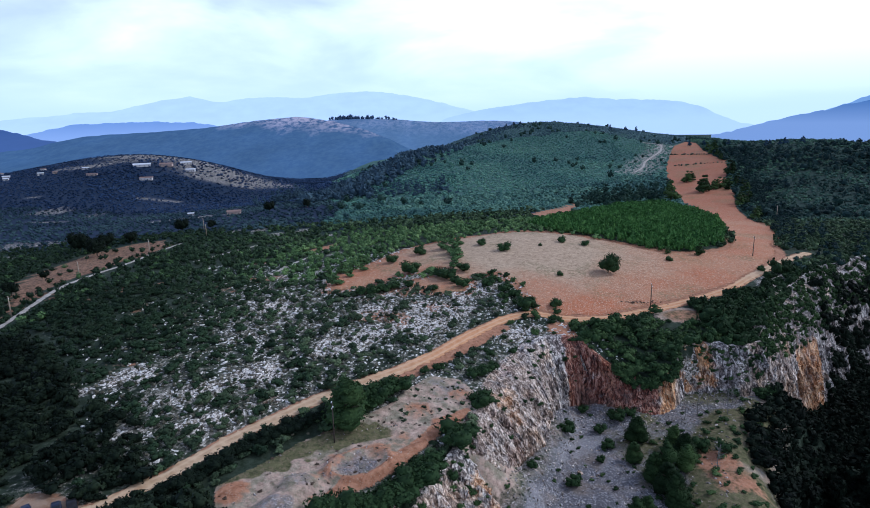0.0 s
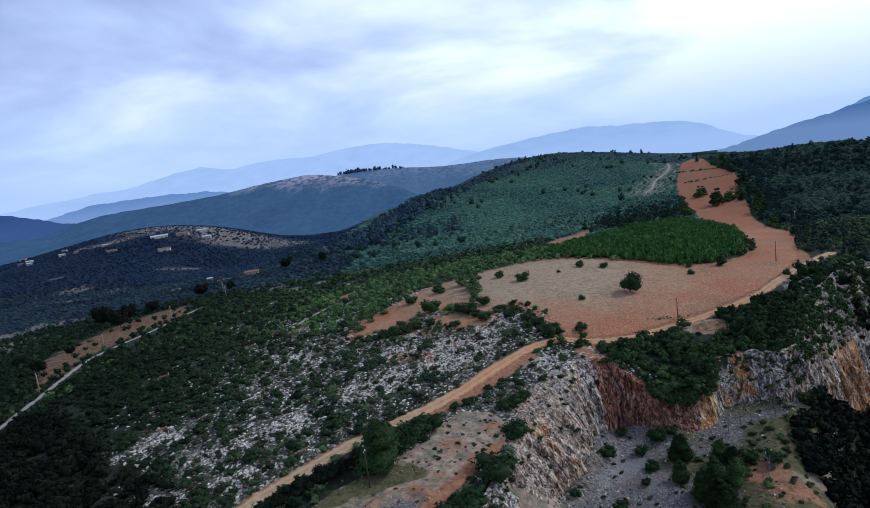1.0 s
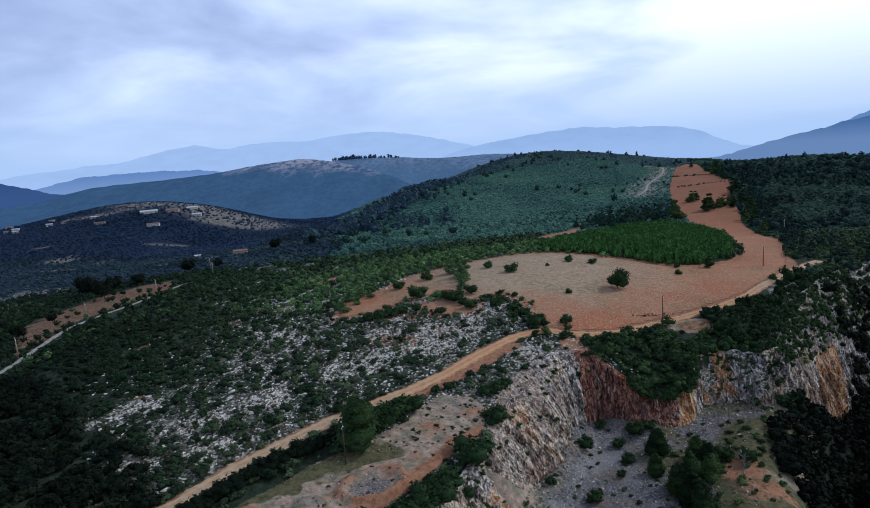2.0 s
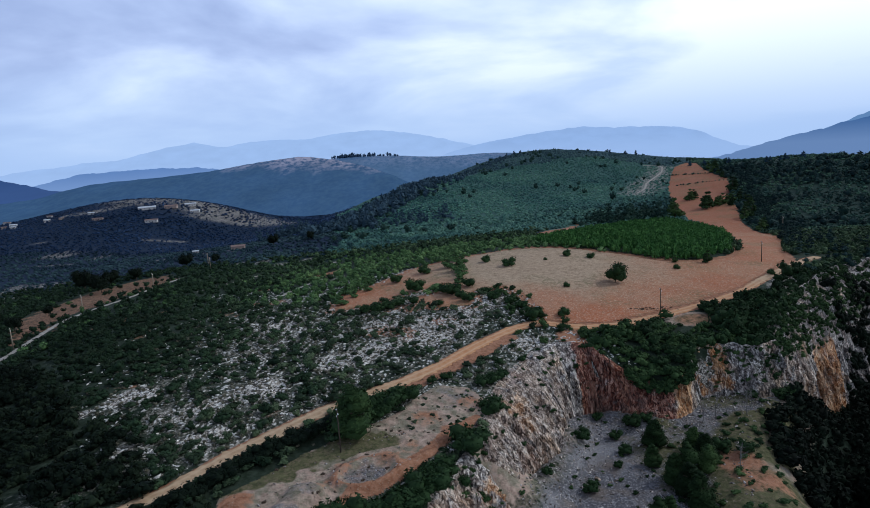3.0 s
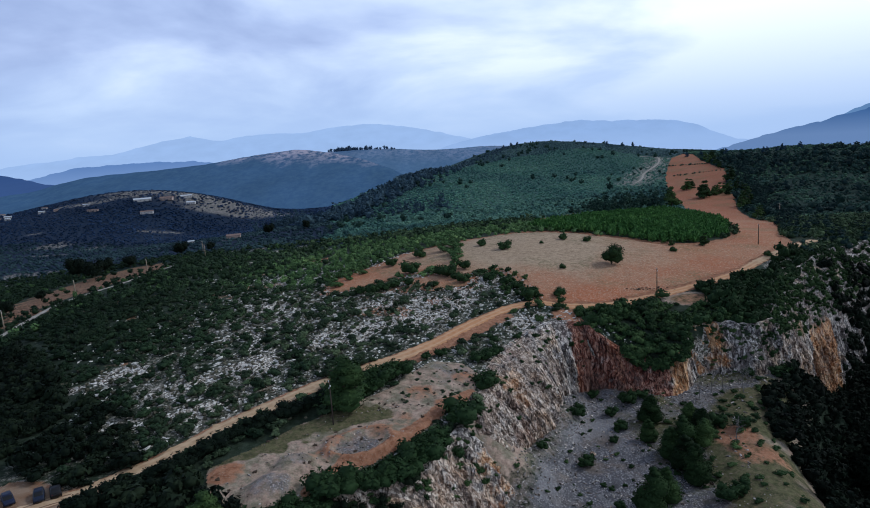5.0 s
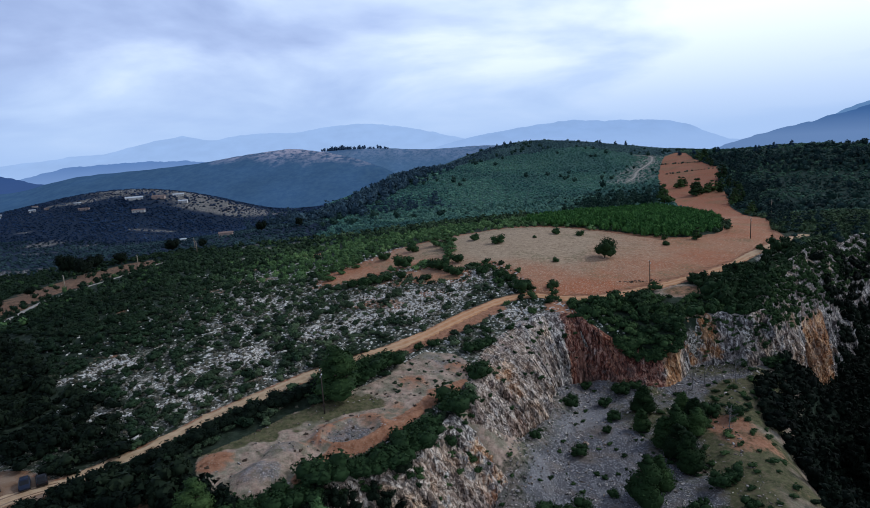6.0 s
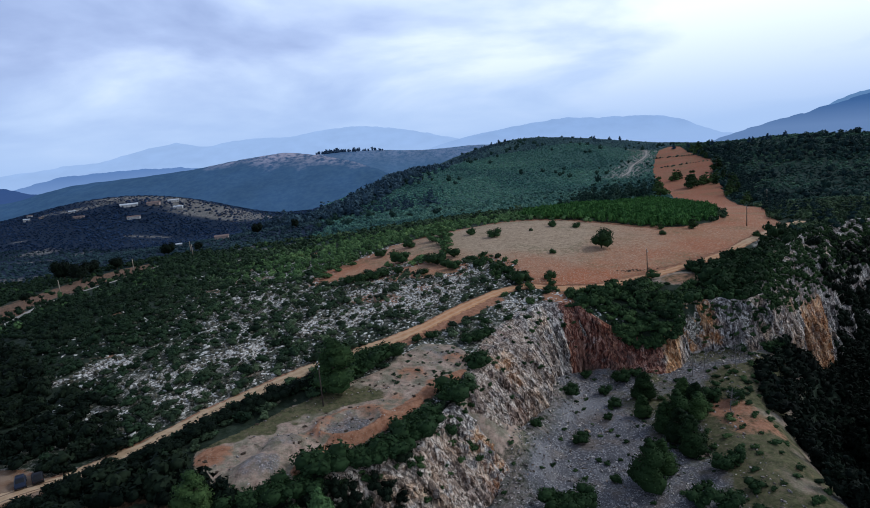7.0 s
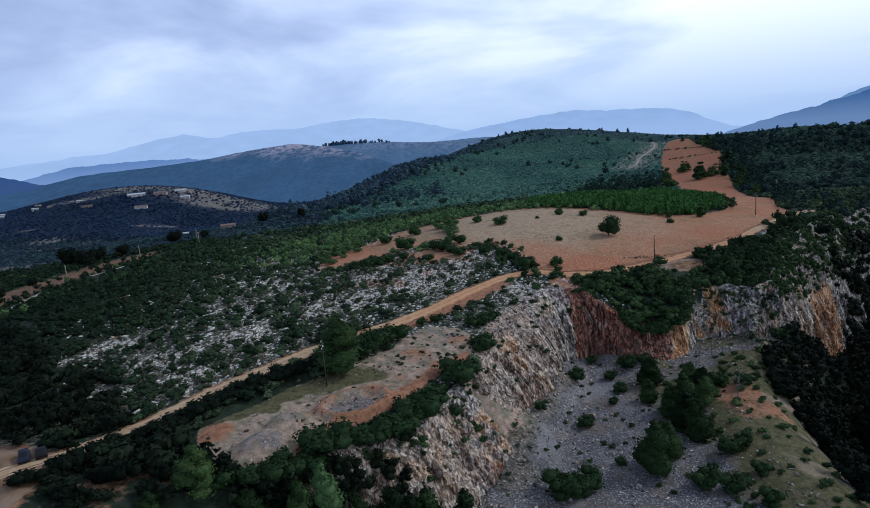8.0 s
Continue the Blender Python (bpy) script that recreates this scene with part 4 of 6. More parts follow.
wall_of_rock("cliff_1", [(104, 186), (107, 192), (114, 203), (125, 215), (139, 226), (155, 242), (175, 262), (210, 287), (290, 318)],
             [(106, 178), (112, 183), (122, 191), (134, 202), (148, 211.5), (165, 227), (187, 247.5), (222, 268), (298, 292)],
             [(2, 0.08, 0.09, 0.2, 1.1, 0.6), (1, 0.20, 0.055, 0.40, 1.0, 1.3), (2, 0.105, 0.04, 0.45, 1.1, 0.7), (2, 0.2, 0.05, -0.1, 1.1, 0.4)],
             "tall grey and orange outer cliff over dark woods", 0.5, 1.25, 0.5, 53, 0.45, 0.4)

# ---- distant ridges, pale with distance ----


def ridge(name, way_line, far, depth, colour, label, seed, foot=-90, bare=None):
    """A mountain range: bearing in degrees and height in metres along its crest."""
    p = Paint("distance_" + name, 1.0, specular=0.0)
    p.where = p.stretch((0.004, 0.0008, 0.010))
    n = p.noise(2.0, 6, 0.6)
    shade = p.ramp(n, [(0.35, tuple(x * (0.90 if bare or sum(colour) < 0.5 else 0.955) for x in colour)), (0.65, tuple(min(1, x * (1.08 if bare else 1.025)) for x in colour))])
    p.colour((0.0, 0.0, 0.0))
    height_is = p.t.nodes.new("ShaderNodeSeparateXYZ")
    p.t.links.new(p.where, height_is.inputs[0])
    # paler towards the foot: thicker haze painted in by height
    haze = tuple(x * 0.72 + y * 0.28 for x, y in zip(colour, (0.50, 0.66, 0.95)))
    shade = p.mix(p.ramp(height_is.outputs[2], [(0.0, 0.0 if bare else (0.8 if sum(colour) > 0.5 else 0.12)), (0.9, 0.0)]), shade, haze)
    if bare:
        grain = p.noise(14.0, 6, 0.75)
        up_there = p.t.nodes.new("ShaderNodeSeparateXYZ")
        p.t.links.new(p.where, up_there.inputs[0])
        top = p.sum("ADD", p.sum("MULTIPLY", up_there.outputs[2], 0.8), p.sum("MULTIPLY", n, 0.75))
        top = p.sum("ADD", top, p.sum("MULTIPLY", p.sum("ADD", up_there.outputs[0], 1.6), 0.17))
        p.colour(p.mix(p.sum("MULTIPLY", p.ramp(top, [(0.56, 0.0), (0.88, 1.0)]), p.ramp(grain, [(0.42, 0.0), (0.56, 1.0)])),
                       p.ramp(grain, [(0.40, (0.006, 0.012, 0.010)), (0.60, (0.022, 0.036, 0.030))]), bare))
    # haze of the distance is put in as emission, so the ridges glow
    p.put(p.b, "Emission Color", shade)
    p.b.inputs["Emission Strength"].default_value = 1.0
    a = np.array(way_line, float)
    b = np.linspace(a[0, 0], a[-1, 0], 260)
    crest = np.interp(b, a[:, 0], a[:, 1])
    crest = np.convolve(np.pad(crest, 3, mode="edge"), np.ones(7) / 7, "valid") + (1.5 if bare else 7) * rough(b * 3, b * 0, 2.0, seed, 4)
    v = np.linspace(0, 1, 14)[:, None]
    dist = far - depth * v + (15 if bare else 60) * rough(b[None] * 0.6 + 0 * v, v * 2, 1.5, seed + 5, 2) * v
    Z = crest[None] * (1 - v) ** 1.2 + foot * v + (0 if bare else 7) * rough(b[None] + 0 * v, v * 5, 1.6, seed + 8, 3) * v * (1 - v)
    X, Y = dist * np.sin(np.radians(b))[None], dist * np.cos(np.radians(b))[None]
    back = np.stack([X[:1] * 1.03, Y[:1] * 1.03, np.full_like(X[:1], foot)], -1)
    V = np.concatenate([back, np.stack([X, Y, Z], -1)])
    me = sheet(name, V.reshape(-1, 3), grid_faces(15, len(b)), p.m)
    return tagged(new(name, me), label, "mountain", kind="structure")


HOUSES = [(-185.4, 568), (-260.7, 656), (-483, 1034), (-450, 1052), (-430, 1086), (-406, 1043), (-443, 957), (-1223, 1470), (-711, 1032), (-779, 1115), (-624, 986), (-524.6, 954), (-651, 1038), (-600, 985), (-690, 1000), (-560, 1002), (-740, 1050)]


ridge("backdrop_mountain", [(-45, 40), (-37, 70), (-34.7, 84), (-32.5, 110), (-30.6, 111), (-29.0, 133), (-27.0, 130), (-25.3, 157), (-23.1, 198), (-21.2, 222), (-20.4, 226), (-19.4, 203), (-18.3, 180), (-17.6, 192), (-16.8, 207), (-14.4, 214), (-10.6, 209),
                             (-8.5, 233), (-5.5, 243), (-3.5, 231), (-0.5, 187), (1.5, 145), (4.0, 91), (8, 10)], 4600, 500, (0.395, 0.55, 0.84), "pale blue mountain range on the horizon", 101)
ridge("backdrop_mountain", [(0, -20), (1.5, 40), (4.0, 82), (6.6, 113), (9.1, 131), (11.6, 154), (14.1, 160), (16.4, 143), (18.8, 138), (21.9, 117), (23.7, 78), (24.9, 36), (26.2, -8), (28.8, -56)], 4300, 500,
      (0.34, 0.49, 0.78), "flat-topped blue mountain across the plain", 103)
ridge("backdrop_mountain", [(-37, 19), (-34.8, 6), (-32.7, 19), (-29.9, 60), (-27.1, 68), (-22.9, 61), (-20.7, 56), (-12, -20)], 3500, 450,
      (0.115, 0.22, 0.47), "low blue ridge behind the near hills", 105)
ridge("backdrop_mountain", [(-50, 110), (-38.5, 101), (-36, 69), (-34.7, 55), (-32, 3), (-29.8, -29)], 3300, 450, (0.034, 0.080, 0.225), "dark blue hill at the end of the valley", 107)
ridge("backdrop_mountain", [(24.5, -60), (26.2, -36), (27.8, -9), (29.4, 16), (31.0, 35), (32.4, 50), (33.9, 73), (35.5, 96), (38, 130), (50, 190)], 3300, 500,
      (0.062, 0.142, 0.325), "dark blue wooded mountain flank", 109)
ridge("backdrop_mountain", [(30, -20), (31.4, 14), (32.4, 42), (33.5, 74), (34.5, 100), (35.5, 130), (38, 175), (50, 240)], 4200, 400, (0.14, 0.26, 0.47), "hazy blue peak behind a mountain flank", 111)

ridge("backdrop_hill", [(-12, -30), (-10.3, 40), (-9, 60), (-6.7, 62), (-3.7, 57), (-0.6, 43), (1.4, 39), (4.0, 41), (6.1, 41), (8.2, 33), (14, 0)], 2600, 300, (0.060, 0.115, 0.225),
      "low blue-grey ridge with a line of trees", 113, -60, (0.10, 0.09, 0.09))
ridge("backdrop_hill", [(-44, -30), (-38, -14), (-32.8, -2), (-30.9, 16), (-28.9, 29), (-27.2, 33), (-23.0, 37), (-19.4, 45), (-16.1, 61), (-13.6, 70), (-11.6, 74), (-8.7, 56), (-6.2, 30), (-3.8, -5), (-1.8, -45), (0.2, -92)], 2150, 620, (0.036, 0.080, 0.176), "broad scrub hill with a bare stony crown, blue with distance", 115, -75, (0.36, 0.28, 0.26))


# ---- plants ----
def ball(rng, detail, jag):
    """A lumpy closed form to fill a spray of leaves."""
    if detail == 0:
        V = np.array([(1, 0, 0), (-1, 0, 0), (0, 1, 0), (0, -1, 0), (0, 0, 1), (0, 0, -0.6)], float)
        F = np.array([(0, 2, 4), (2, 1, 4), (1, 3, 4), (3, 0, 4), (2, 0, 5), (1, 2, 5), (3, 1, 5), (0, 3, 5)])
        return V * (1 + jag * 1.5 * rng.uniform(-1, 1, (len(V), 1))), F
    bm = bmesh.new()
    bmesh.ops.create_icosphere(bm, subdivisions=detail, radius=1)
    V = np.array([v.co[:] for v in bm.verts])
    F = np.array([[v.index for v in f.verts] for f in bm.faces])
    bm.free()
    return V * (1 + jag * rng.uniform(-1, 1, (len(V), 1))), F


def crown(seed, lobes, sprays, size, detail=1, fill=0.80):
    """Lobes (x, y, z, rx, ry, rz) filled with a dark heart and covered in sprays of leaves."""
    rng = np.random.default_rng(seed)
    VV, FF, count = [], [], 0
    lobes = np.array(lobes, float)
    for L in lobes:
        V, F = ball(rng, detail, 0.16)
        VV.append(V * L[3:] * fill + L[:3])
        FF.append(F + count)
        count += len(V)
    area = (lobes[:, 3] * lobes[:, 5]) ** 0.9
    pick = rng.choice(len(lobes), sprays, p=area / area.sum())
    n = rng.normal(size=(sprays, 3))
    n[:, 2] = np.where(n[:, 2] < -0.5, -n[:, 2], n[:, 2])
    n /= np.linalg.norm(n, axis=1, keepdims=True)
    c = lobes[pick, :3] + n * lobes[pick, 3:] * rng.uniform(0.78, 1.10, (sprays, 1))
    m = n + rng.normal(size=n.shape) * 0.55
    m /= np.linalg.norm(m, axis=1, keepdims=True)
    a = np.cross(m, rng.normal(size=m.shape))
    a /= np.linalg.norm(a, axis=1, keepdims=True)
    b = np.cross(m, a)
    s = size * rng.uniform(0.6, 1.35, (sprays, 1))
    tri = np.stack([c + a * s, c - a * s * 0.6 + b * s * 0.8 + n * s * 0.3, c - a * s * 0.5 - b * s * 0.75], 1)
    VV.append(tri.reshape(-1, 3))
    FF.append(np.arange(sprays * 3).reshape(-1, 3) + count)
    return np.concatenate(VV), np.concatenate(FF)


def bush_lobes(rng, n):
    """A low rounded bush, one unit wide and about as high."""
    out = [(0, 0, 0.34, 0.40, 0.38, 0.34)]
    for i in range(n):
        a = i * 6.283 / n + rng.uniform(-0.5, 0.5)
        r = rng.uniform(0.20, 0.34)
        out.append((0.30 * math.cos(a), 0.30 * math.sin(a), rng.uniform(0.2, 0.62), r, r, r * rng.uniform(0.8, 1.1)))
    return out


def pine_lobes(rng, tiers, lean=0.06, spread=0.6, full=1.0):
    """An open, ragged pine crown, one unit high."""
    out = []
    for i in range(tiers):
        h = 0.20 + 0.70 * i / (tiers - 1)
        wide = 0.31 * (1.06 - h) ** 0.7 + 0.05
        for k in range(3 if h < 0.8 else 2):
            a = rng.uniform(0, 6.283)
            r = wide * rng.uniform(0.5, 0.74) * full
            out.append((math.cos(a) * wide * spread + lean * h * 0.5, math.sin(a) * wide * spread, h + rng.uniform(-0.05, 0.05), r, r, r * rng.uniform(0.55, 0.8)))
    out.append((lean * 0.5, 0, 0.93, 0.07, 0.07, 0.08))
    return out


R1 = np.random.default_rng(11)
R2 = np.random.default_rng(211)
BUSH = [crown(s, bush_lobes(R1, 3), 72, 0.10) for s in range(6)]
BUSH_NEAR = [crown(s + 30, bush_lobes(R2, 4), 230, 0.062) for s in range(4)]
BUSH_FINE = [crown(s + 40, bush_lobes(R1, 7), 420, 0.055) for s in range(4)]
BUSH_FAR = [crown(s + 20, [(0, 0, 0.4, 0.42, 0.42, 0.42)], 24, 0.17) for s in range(5)]
TREE_FAR = [crown(s + 60, [(0, 0, 0.42, 0.44, 0.44, 0.46)], 6, 0.26, 0, 1.0) for s in range(6)]
PINE_MID = [crown(s + 80, pine_lobes(R1, 4)[::3], 120, 0.06) for s in range(4)]
PINE_FINE = [crown(s + 100, pine_lobes(R1, 7, spread=0.46, full=1.2), 2500, 0.024, 1, 0.9) for s in range(4)]
PINE_SMALL = [crown(s + 120, pine_lobes(R1, 5), 520, 0.05) for s in range(3)]


def scatter(name, kinds, xy, sizes, tall, material, label, seed, sink=0.06, tint=None, category="scrub", z=None, rounded=True):
    """Many plants of a few forms in one mesh, each with its own turn, size and shade."""
    rng = np.random.default_rng(seed)
    n = len(xy)
    z = ground(xy[:, 0], xy[:, 1]) if z is None else z
    which, turn = rng.integers(0, len(kinds), n), rng.uniform(0, 6.283, n)
    sx, sy = sizes * rng.uniform(0.8, 1.25, n), sizes * rng.uniform(0.8, 1.25, n)
    sz = sizes * tall * rng.uniform(0.75, 1.3, n)
    tint = rng.beta(2.2, 2.6, n) if tint is None else tint
    VV, FF, TT, count = [], [], [], 0
    for k, (V, F) in enumerate(kinds):
        i = np.nonzero(which == k)[0]
        if not len(i):
            continue
        c, s = np.cos(turn[i])[:, None], np.sin(turn[i])[:, None]
        x, y = V[None, :, 0] * sx[i, None], V[None, :, 1] * sy[i, None]
        P = np.stack([x * c - y * s + xy[i, 0, None], x * s + y * c + xy[i, 1, None], (V[None, :, 2] - sink) * sz[i, None] + z[i, None]], -1)
        VV.append(P.reshape(-1, 3))
        FF.append((F[None] + count + np.arange(len(i))[:, None, None] * len(V)).reshape(-1, 3))
        TT.append(np.repeat(tint[i], len(V)))
        count += len(i) * len(V)
    me = sheet(name, np.concatenate(VV), np.concatenate(FF), material, rounded)
    scalar(me, "tint", np.concatenate(TT))
    return tagged(new(name, me), label, category, kind="stuff")


def spots(x0, x1, y0, y1, cell, seed):
    """One place in each cell of a loose grid."""
    rng = np.random.default_rng(seed)
    X, Y = np.meshgrid(np.arange(x0, x1, cell), np.arange(y0, y1, cell))
    P = np.stack([X.ravel(), Y.ravel()], 1) + rng.uniform(0, cell * 1.15, (X.size, 2))
    return P, rng.uniform(size=len(P))


TRACKS = [TRACK_LINE, PALE_LINE,
          np.array([(-128, 318), (-119, 350), (-108, 378)], float), np.array([(-76, 268), (-70, 304), (-56, 345)], float)]


def free(P, gap=0.0):
    """1 where scrub may stand: off the tracks, the fields and the cut ground."""
    x, y = P.T
    ok = np.ones(len(P))
    for i, line in enumerate(TRACKS):
        ok *= away(line, x + (-2.2 if i == 1 else 0), y)[0] > (2.5, 2.9, 1.7, 1.7)[i] + gap + (3.0 * (x > 100) if i == 0 else 0)
    ok *= away(SIDE_LINE, x, y)[0] > 1.6
    ok *= (away(FIELD_LINE, x, y, True)[0] > 4.0) | (x < 45) | (y > 300)
    ok *= np.hypot((x - 90) / 1.6, y - 207.5) + 2.5 * rough(x, y, 6, 109, 2) > 5.5
    ok *= np.hypot((x + 65 - 0.4 * (y - 346)) / 6, (y - 346) / 14) > 1.0
    for area in (FIELD_LINE, LOT, PATCH):
        ok *= ~inside(area, x, y)
    ok *= 1 - 0.93 * inside(RED_WEST, x, y)
    for a, b, r in RUBBLE:
        ok *= np.hypot(x - a, (y - b) * 0.5) > r
    ok *= 1 - 0.985 * inside(TERRACE, x, y)
    return ok * (cut(x, y) < 0.03)


def green(x, y):
    """Where the scrub is young bright pine rather than grey bush."""
    v = smooth(-30, 40, y - 255 + 0.35 * np.abs(x + 30)) * smooth(150, 60, x) * smooth(-115, -45, x) * smooth(420, 350, y)
    return np.clip(v + 0.5 * rough(x, y, 28, 71, 3), 0, 1)


# grey-green bush on the near slopes
P, chance = spots(-150, 200, 84, 262, 2.2, 1)
L = lime(*P.T)


def thicket(P):
    """Where the scrub closes to a dark evergreen thicket, darkened further for the lens edge."""
    x, y = P.T
    v = (y < np.interp(x, [-140, -105, -92, -84, -70, -62, -55, -54], [196, 160, 145, 139, 130, 115, 104, 0])) | ((x > 96) & (y > 190))
    return (v & (rough(x, y, 18, 89, 3) > -0.75)) | (dark_slope(x, y) > 0)


open_slope = smooth(-108, -88, P[:, 0]) * smooth(50, 35, P[:, 0]) * smooth(285, 255, P[:, 1])
fill = free(P) * (1 - 0.25 * open_slope) * (0.74 - (0.26 + 0.24 * smooth(140, 185, P[:, 1])) * L) * np.where((P[:, 0] > -6) & (P[:, 0] < 38) & (P[:, 1] > 138) & (away(TRACK_LINE, *P.T)[0] < 22), 0.62, 1) * (0.75 + 0.5 * rough(*P.T, 12, 81, 3)) * np.where((P[:, 0] > 34) & (P[:, 1] < 215), 1.45, 1) * np.where(thicket(P), 1.4, 1)
fill = fill * np.where((P[:, 0] > 37) & (P[:, 0] < 53.5) & (P[:, 1] > 174) & (P[:, 1] < 202), 0.3, 1) * np.where((P[:, 0] > 118) & (P[:, 1] < 0.95 * P[:, 0] + 112), 0.55, 1)
pick = chance < fill
P, L, open_slope = P[pick], L[pick], open_slope[pick]
rng = np.random.default_rng(5)
size = (1.3 + 3.0 * rng.beta(1.3, 2.6, len(P))) * (1.15 - 0.22 * L) * (1 - 0.12 * open_slope) * (1 + 0.35 * (P[:, 0] > 45))
G = green(*P.T) > 0.55
E = (np.abs(P[:, 0] - 62) < 40) & (P[:, 1] > 172)
D = thicket(P)
G, E, M = G & ~D, E & ~D, ~G & ~E & ~D
# plants turn darker to the left, standing in for darkening at the lens edge
lens_dimmed = rng.beta(2.2, 2.6, len(P)) * (0.10 + 0.90 * smooth(-125, -35, P[:, 0] + 0.25 * (P[:, 1] - 160)))
stony = L + 0.3 * rng.normal(size=len(P)) + 0.5 * smooth(-70, 0, P[:, 0]) > 0.20
scatter("scrub", BUSH, P[M & stony], size[M & stony], 0.85, LEAF_GREY, "grey-green and dark evergreen scrub on stony ground", 7, tint=lens_dimmed[M & stony])
scatter("scrub", BUSH, P[M & ~stony], size[M & ~stony] * 1.1, 0.85, LEAF_SLOPE, "dark green scrub closing over a dry slope", 77, tint=lens_dimmed[M & ~stony])
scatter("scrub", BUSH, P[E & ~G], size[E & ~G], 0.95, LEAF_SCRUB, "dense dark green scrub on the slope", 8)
scatter("scrub", BUSH, P[G], size[G], 0.95, LEAF_YOUNG, "fresh green scrub beside the red field", 58)
size += 0.9 * dark_slope(*P.T)
R = D & (P[:, 0] > 90)
scatter("scrub", BUSH, P[R], size[R] * 1.2, 1.0, LEAF_SCRUB, "dark green scrub along the top of the outer cliff", 108, tint=0.42 * rng.beta(2.0, 2.0, R.sum()))
D &= ~R
scatter("scrub", BUSH, P[D], size[D] * 1.3, 1.0, LEAF_DARK, "dense thicket of dark evergreen scrub, darkened further for the lens edge", 38)

# small cushions of grey scrub between the stones
P, chance = spots(-100, 60, 116, 250, 1.7, 67)
P = P[chance < 0.55 * free(P) * np.clip(lime(*P.T) * 1.4 + 0.25, 0, 1) * (P[:, 0] < 45)]
scatter("cushion_scrub", BUSH_FAR, P, np.random.default_rng(68).uniform(0.5, 1.35, len(P)), 0.8, LEAF_CUSHION, "low grey cushions of scrub between pale stones", 69)

# scrub further off
P, chance = spots(-330, 330, 262, 456, 3.5, 2)
Q, chance_q = spots(-330, -150, 150, 262, 3.1, 3)
P, chance = np.concatenate([P, Q]), np.concatenate([chance, chance_q])
pick = chance < free(P, 0.6) * (1 - 0.28 * smooth(-125, -95, P[:, 0]) * smooth(60, 20, P[:, 0]) * smooth(345, 300, P[:, 1])) * (P[:, 0] < 0.8 * P[:, 1] + 25) * ~inside(WOOD_LINE, *P.T) * (0.80 + 0.5 * rough(*P.T, 30, 83, 3))
P = P[pick]
size = 2.3 + 2.3 * np.random.default_rng(6).beta(1.6, 3, len(P))
G = (green(*P.T) + 0.25 * np.random.default_rng(61).normal(size=len(P)) > 0.40) & (P[:, 0] < 160) & (P[:, 1] < 436 - 0.1 * P[:, 0])
# the same lens fall-off to the left, put into the far scrub's tint
far_lens_dimmed = np.random.default_rng(62).beta(2.2, 2.6, len(P)) * (0.25 + 0.75 * smooth(-190, -70, P[:, 0]))
scatter("scrub", BUSH_FAR, P[G], size[G], 0.85, LEAF_YOUNG, "bright green young pine scrub beyond the rocks", 9, tint=far_lens_dimmed[G])
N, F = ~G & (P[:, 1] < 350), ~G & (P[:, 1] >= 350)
scatter("scrub", BUSH_FAR, P[N], size[N] * 1.1, 0.9, LEAF_SLOPE, "dark scrub and low trees on the plateau", 10, tint=far_lens_dimmed[N])
scatter("scrub", TREE_FAR, P[F], size[F] * 1.1, 0.8, LEAF_SLOPE, "low dark scrub far out on the plateau", 110, tint=far_lens_dimmed[F])

# a plantation of bright young pines beside the field
YOUNG_PINE = [crown(s + 140, [(0, 0, 0.45, 0.36, 0.36, 0.5)], 18, 0.17, 0, 0.85) for s in range(5)]
P, chance = spots(50, 250, 280, 600, 2.1, 4)
pick = inside(WOOD_LINE, *P.T) & (chance < 0.93)
P = P[pick]
scatter("pine_plantation", YOUNG_PINE, P, 2.3 + 1.0 * np.random.default_rng(12).uniform(size=len(P)), 1.45, LEAF_PLANTED,
        "dense bright green young pine plantation by the field", 13, category="trees")

# woods on the far hills
P, chance = spots(-1100, 1000, 440, 1580, 6.3, 14)
Q, chance_q = spots(-170, 560, 440, 1330, 6.4, 64)
pick = (Q[:, 0] > -90 - 0.11 * (Q[:, 1] - 500)) & (Q[:, 0] < 0.38 * Q[:, 1] + 45)
P, chance = np.concatenate([P, Q[pick]]), np.concatenate([chance, chance_q[pick]])
x, y = P.T
ok = ~inside(FIELD_LINE, x, y) & ~inside(PATCH, x, y) & ~inside(WOOD_LINE, x, y) & (np.abs(x) < 0.76 * y + 40)
thin = 1 - 0.4 * np.clip(smooth(1.2, 0.7, np.hypot((x + 335) / 110, (y - 1075) / 80)) + smooth(1.15, 0.8, np.hypot((x + 400) / 190, (y - 1110) / 120)) + smooth(1.2, 0.7, np.hypot((x + 560) / 170, (y - 1150) / 90)), 0, 1)
hill_line = np.array([(278, 830), (300, 860), (319, 913), (364, 978), (380, 1009), (397, 1060), (372, 1082)], float)
thin = thin * (1 - 0.55 * smooth(55, 18, away(hill_line, x, y)[0]) * (rough(x, y, 18, 90, 2) > -0.2))
thin = thin * (1 - 0.6 * smooth(0.28, 0.5, rough(x, y, 60, 72, 3)) * (x < -120 - 0.12 * y))
pick = (chance < (0.86 + 0.3 * rough(x, y, 70, 85, 3)) * thin) & ok & ((y < 1400) | ((x < 0) & (x > -520))) & (away(hill_line, x, y)[0] > 5)
P = P[pick]
x, y = P.T
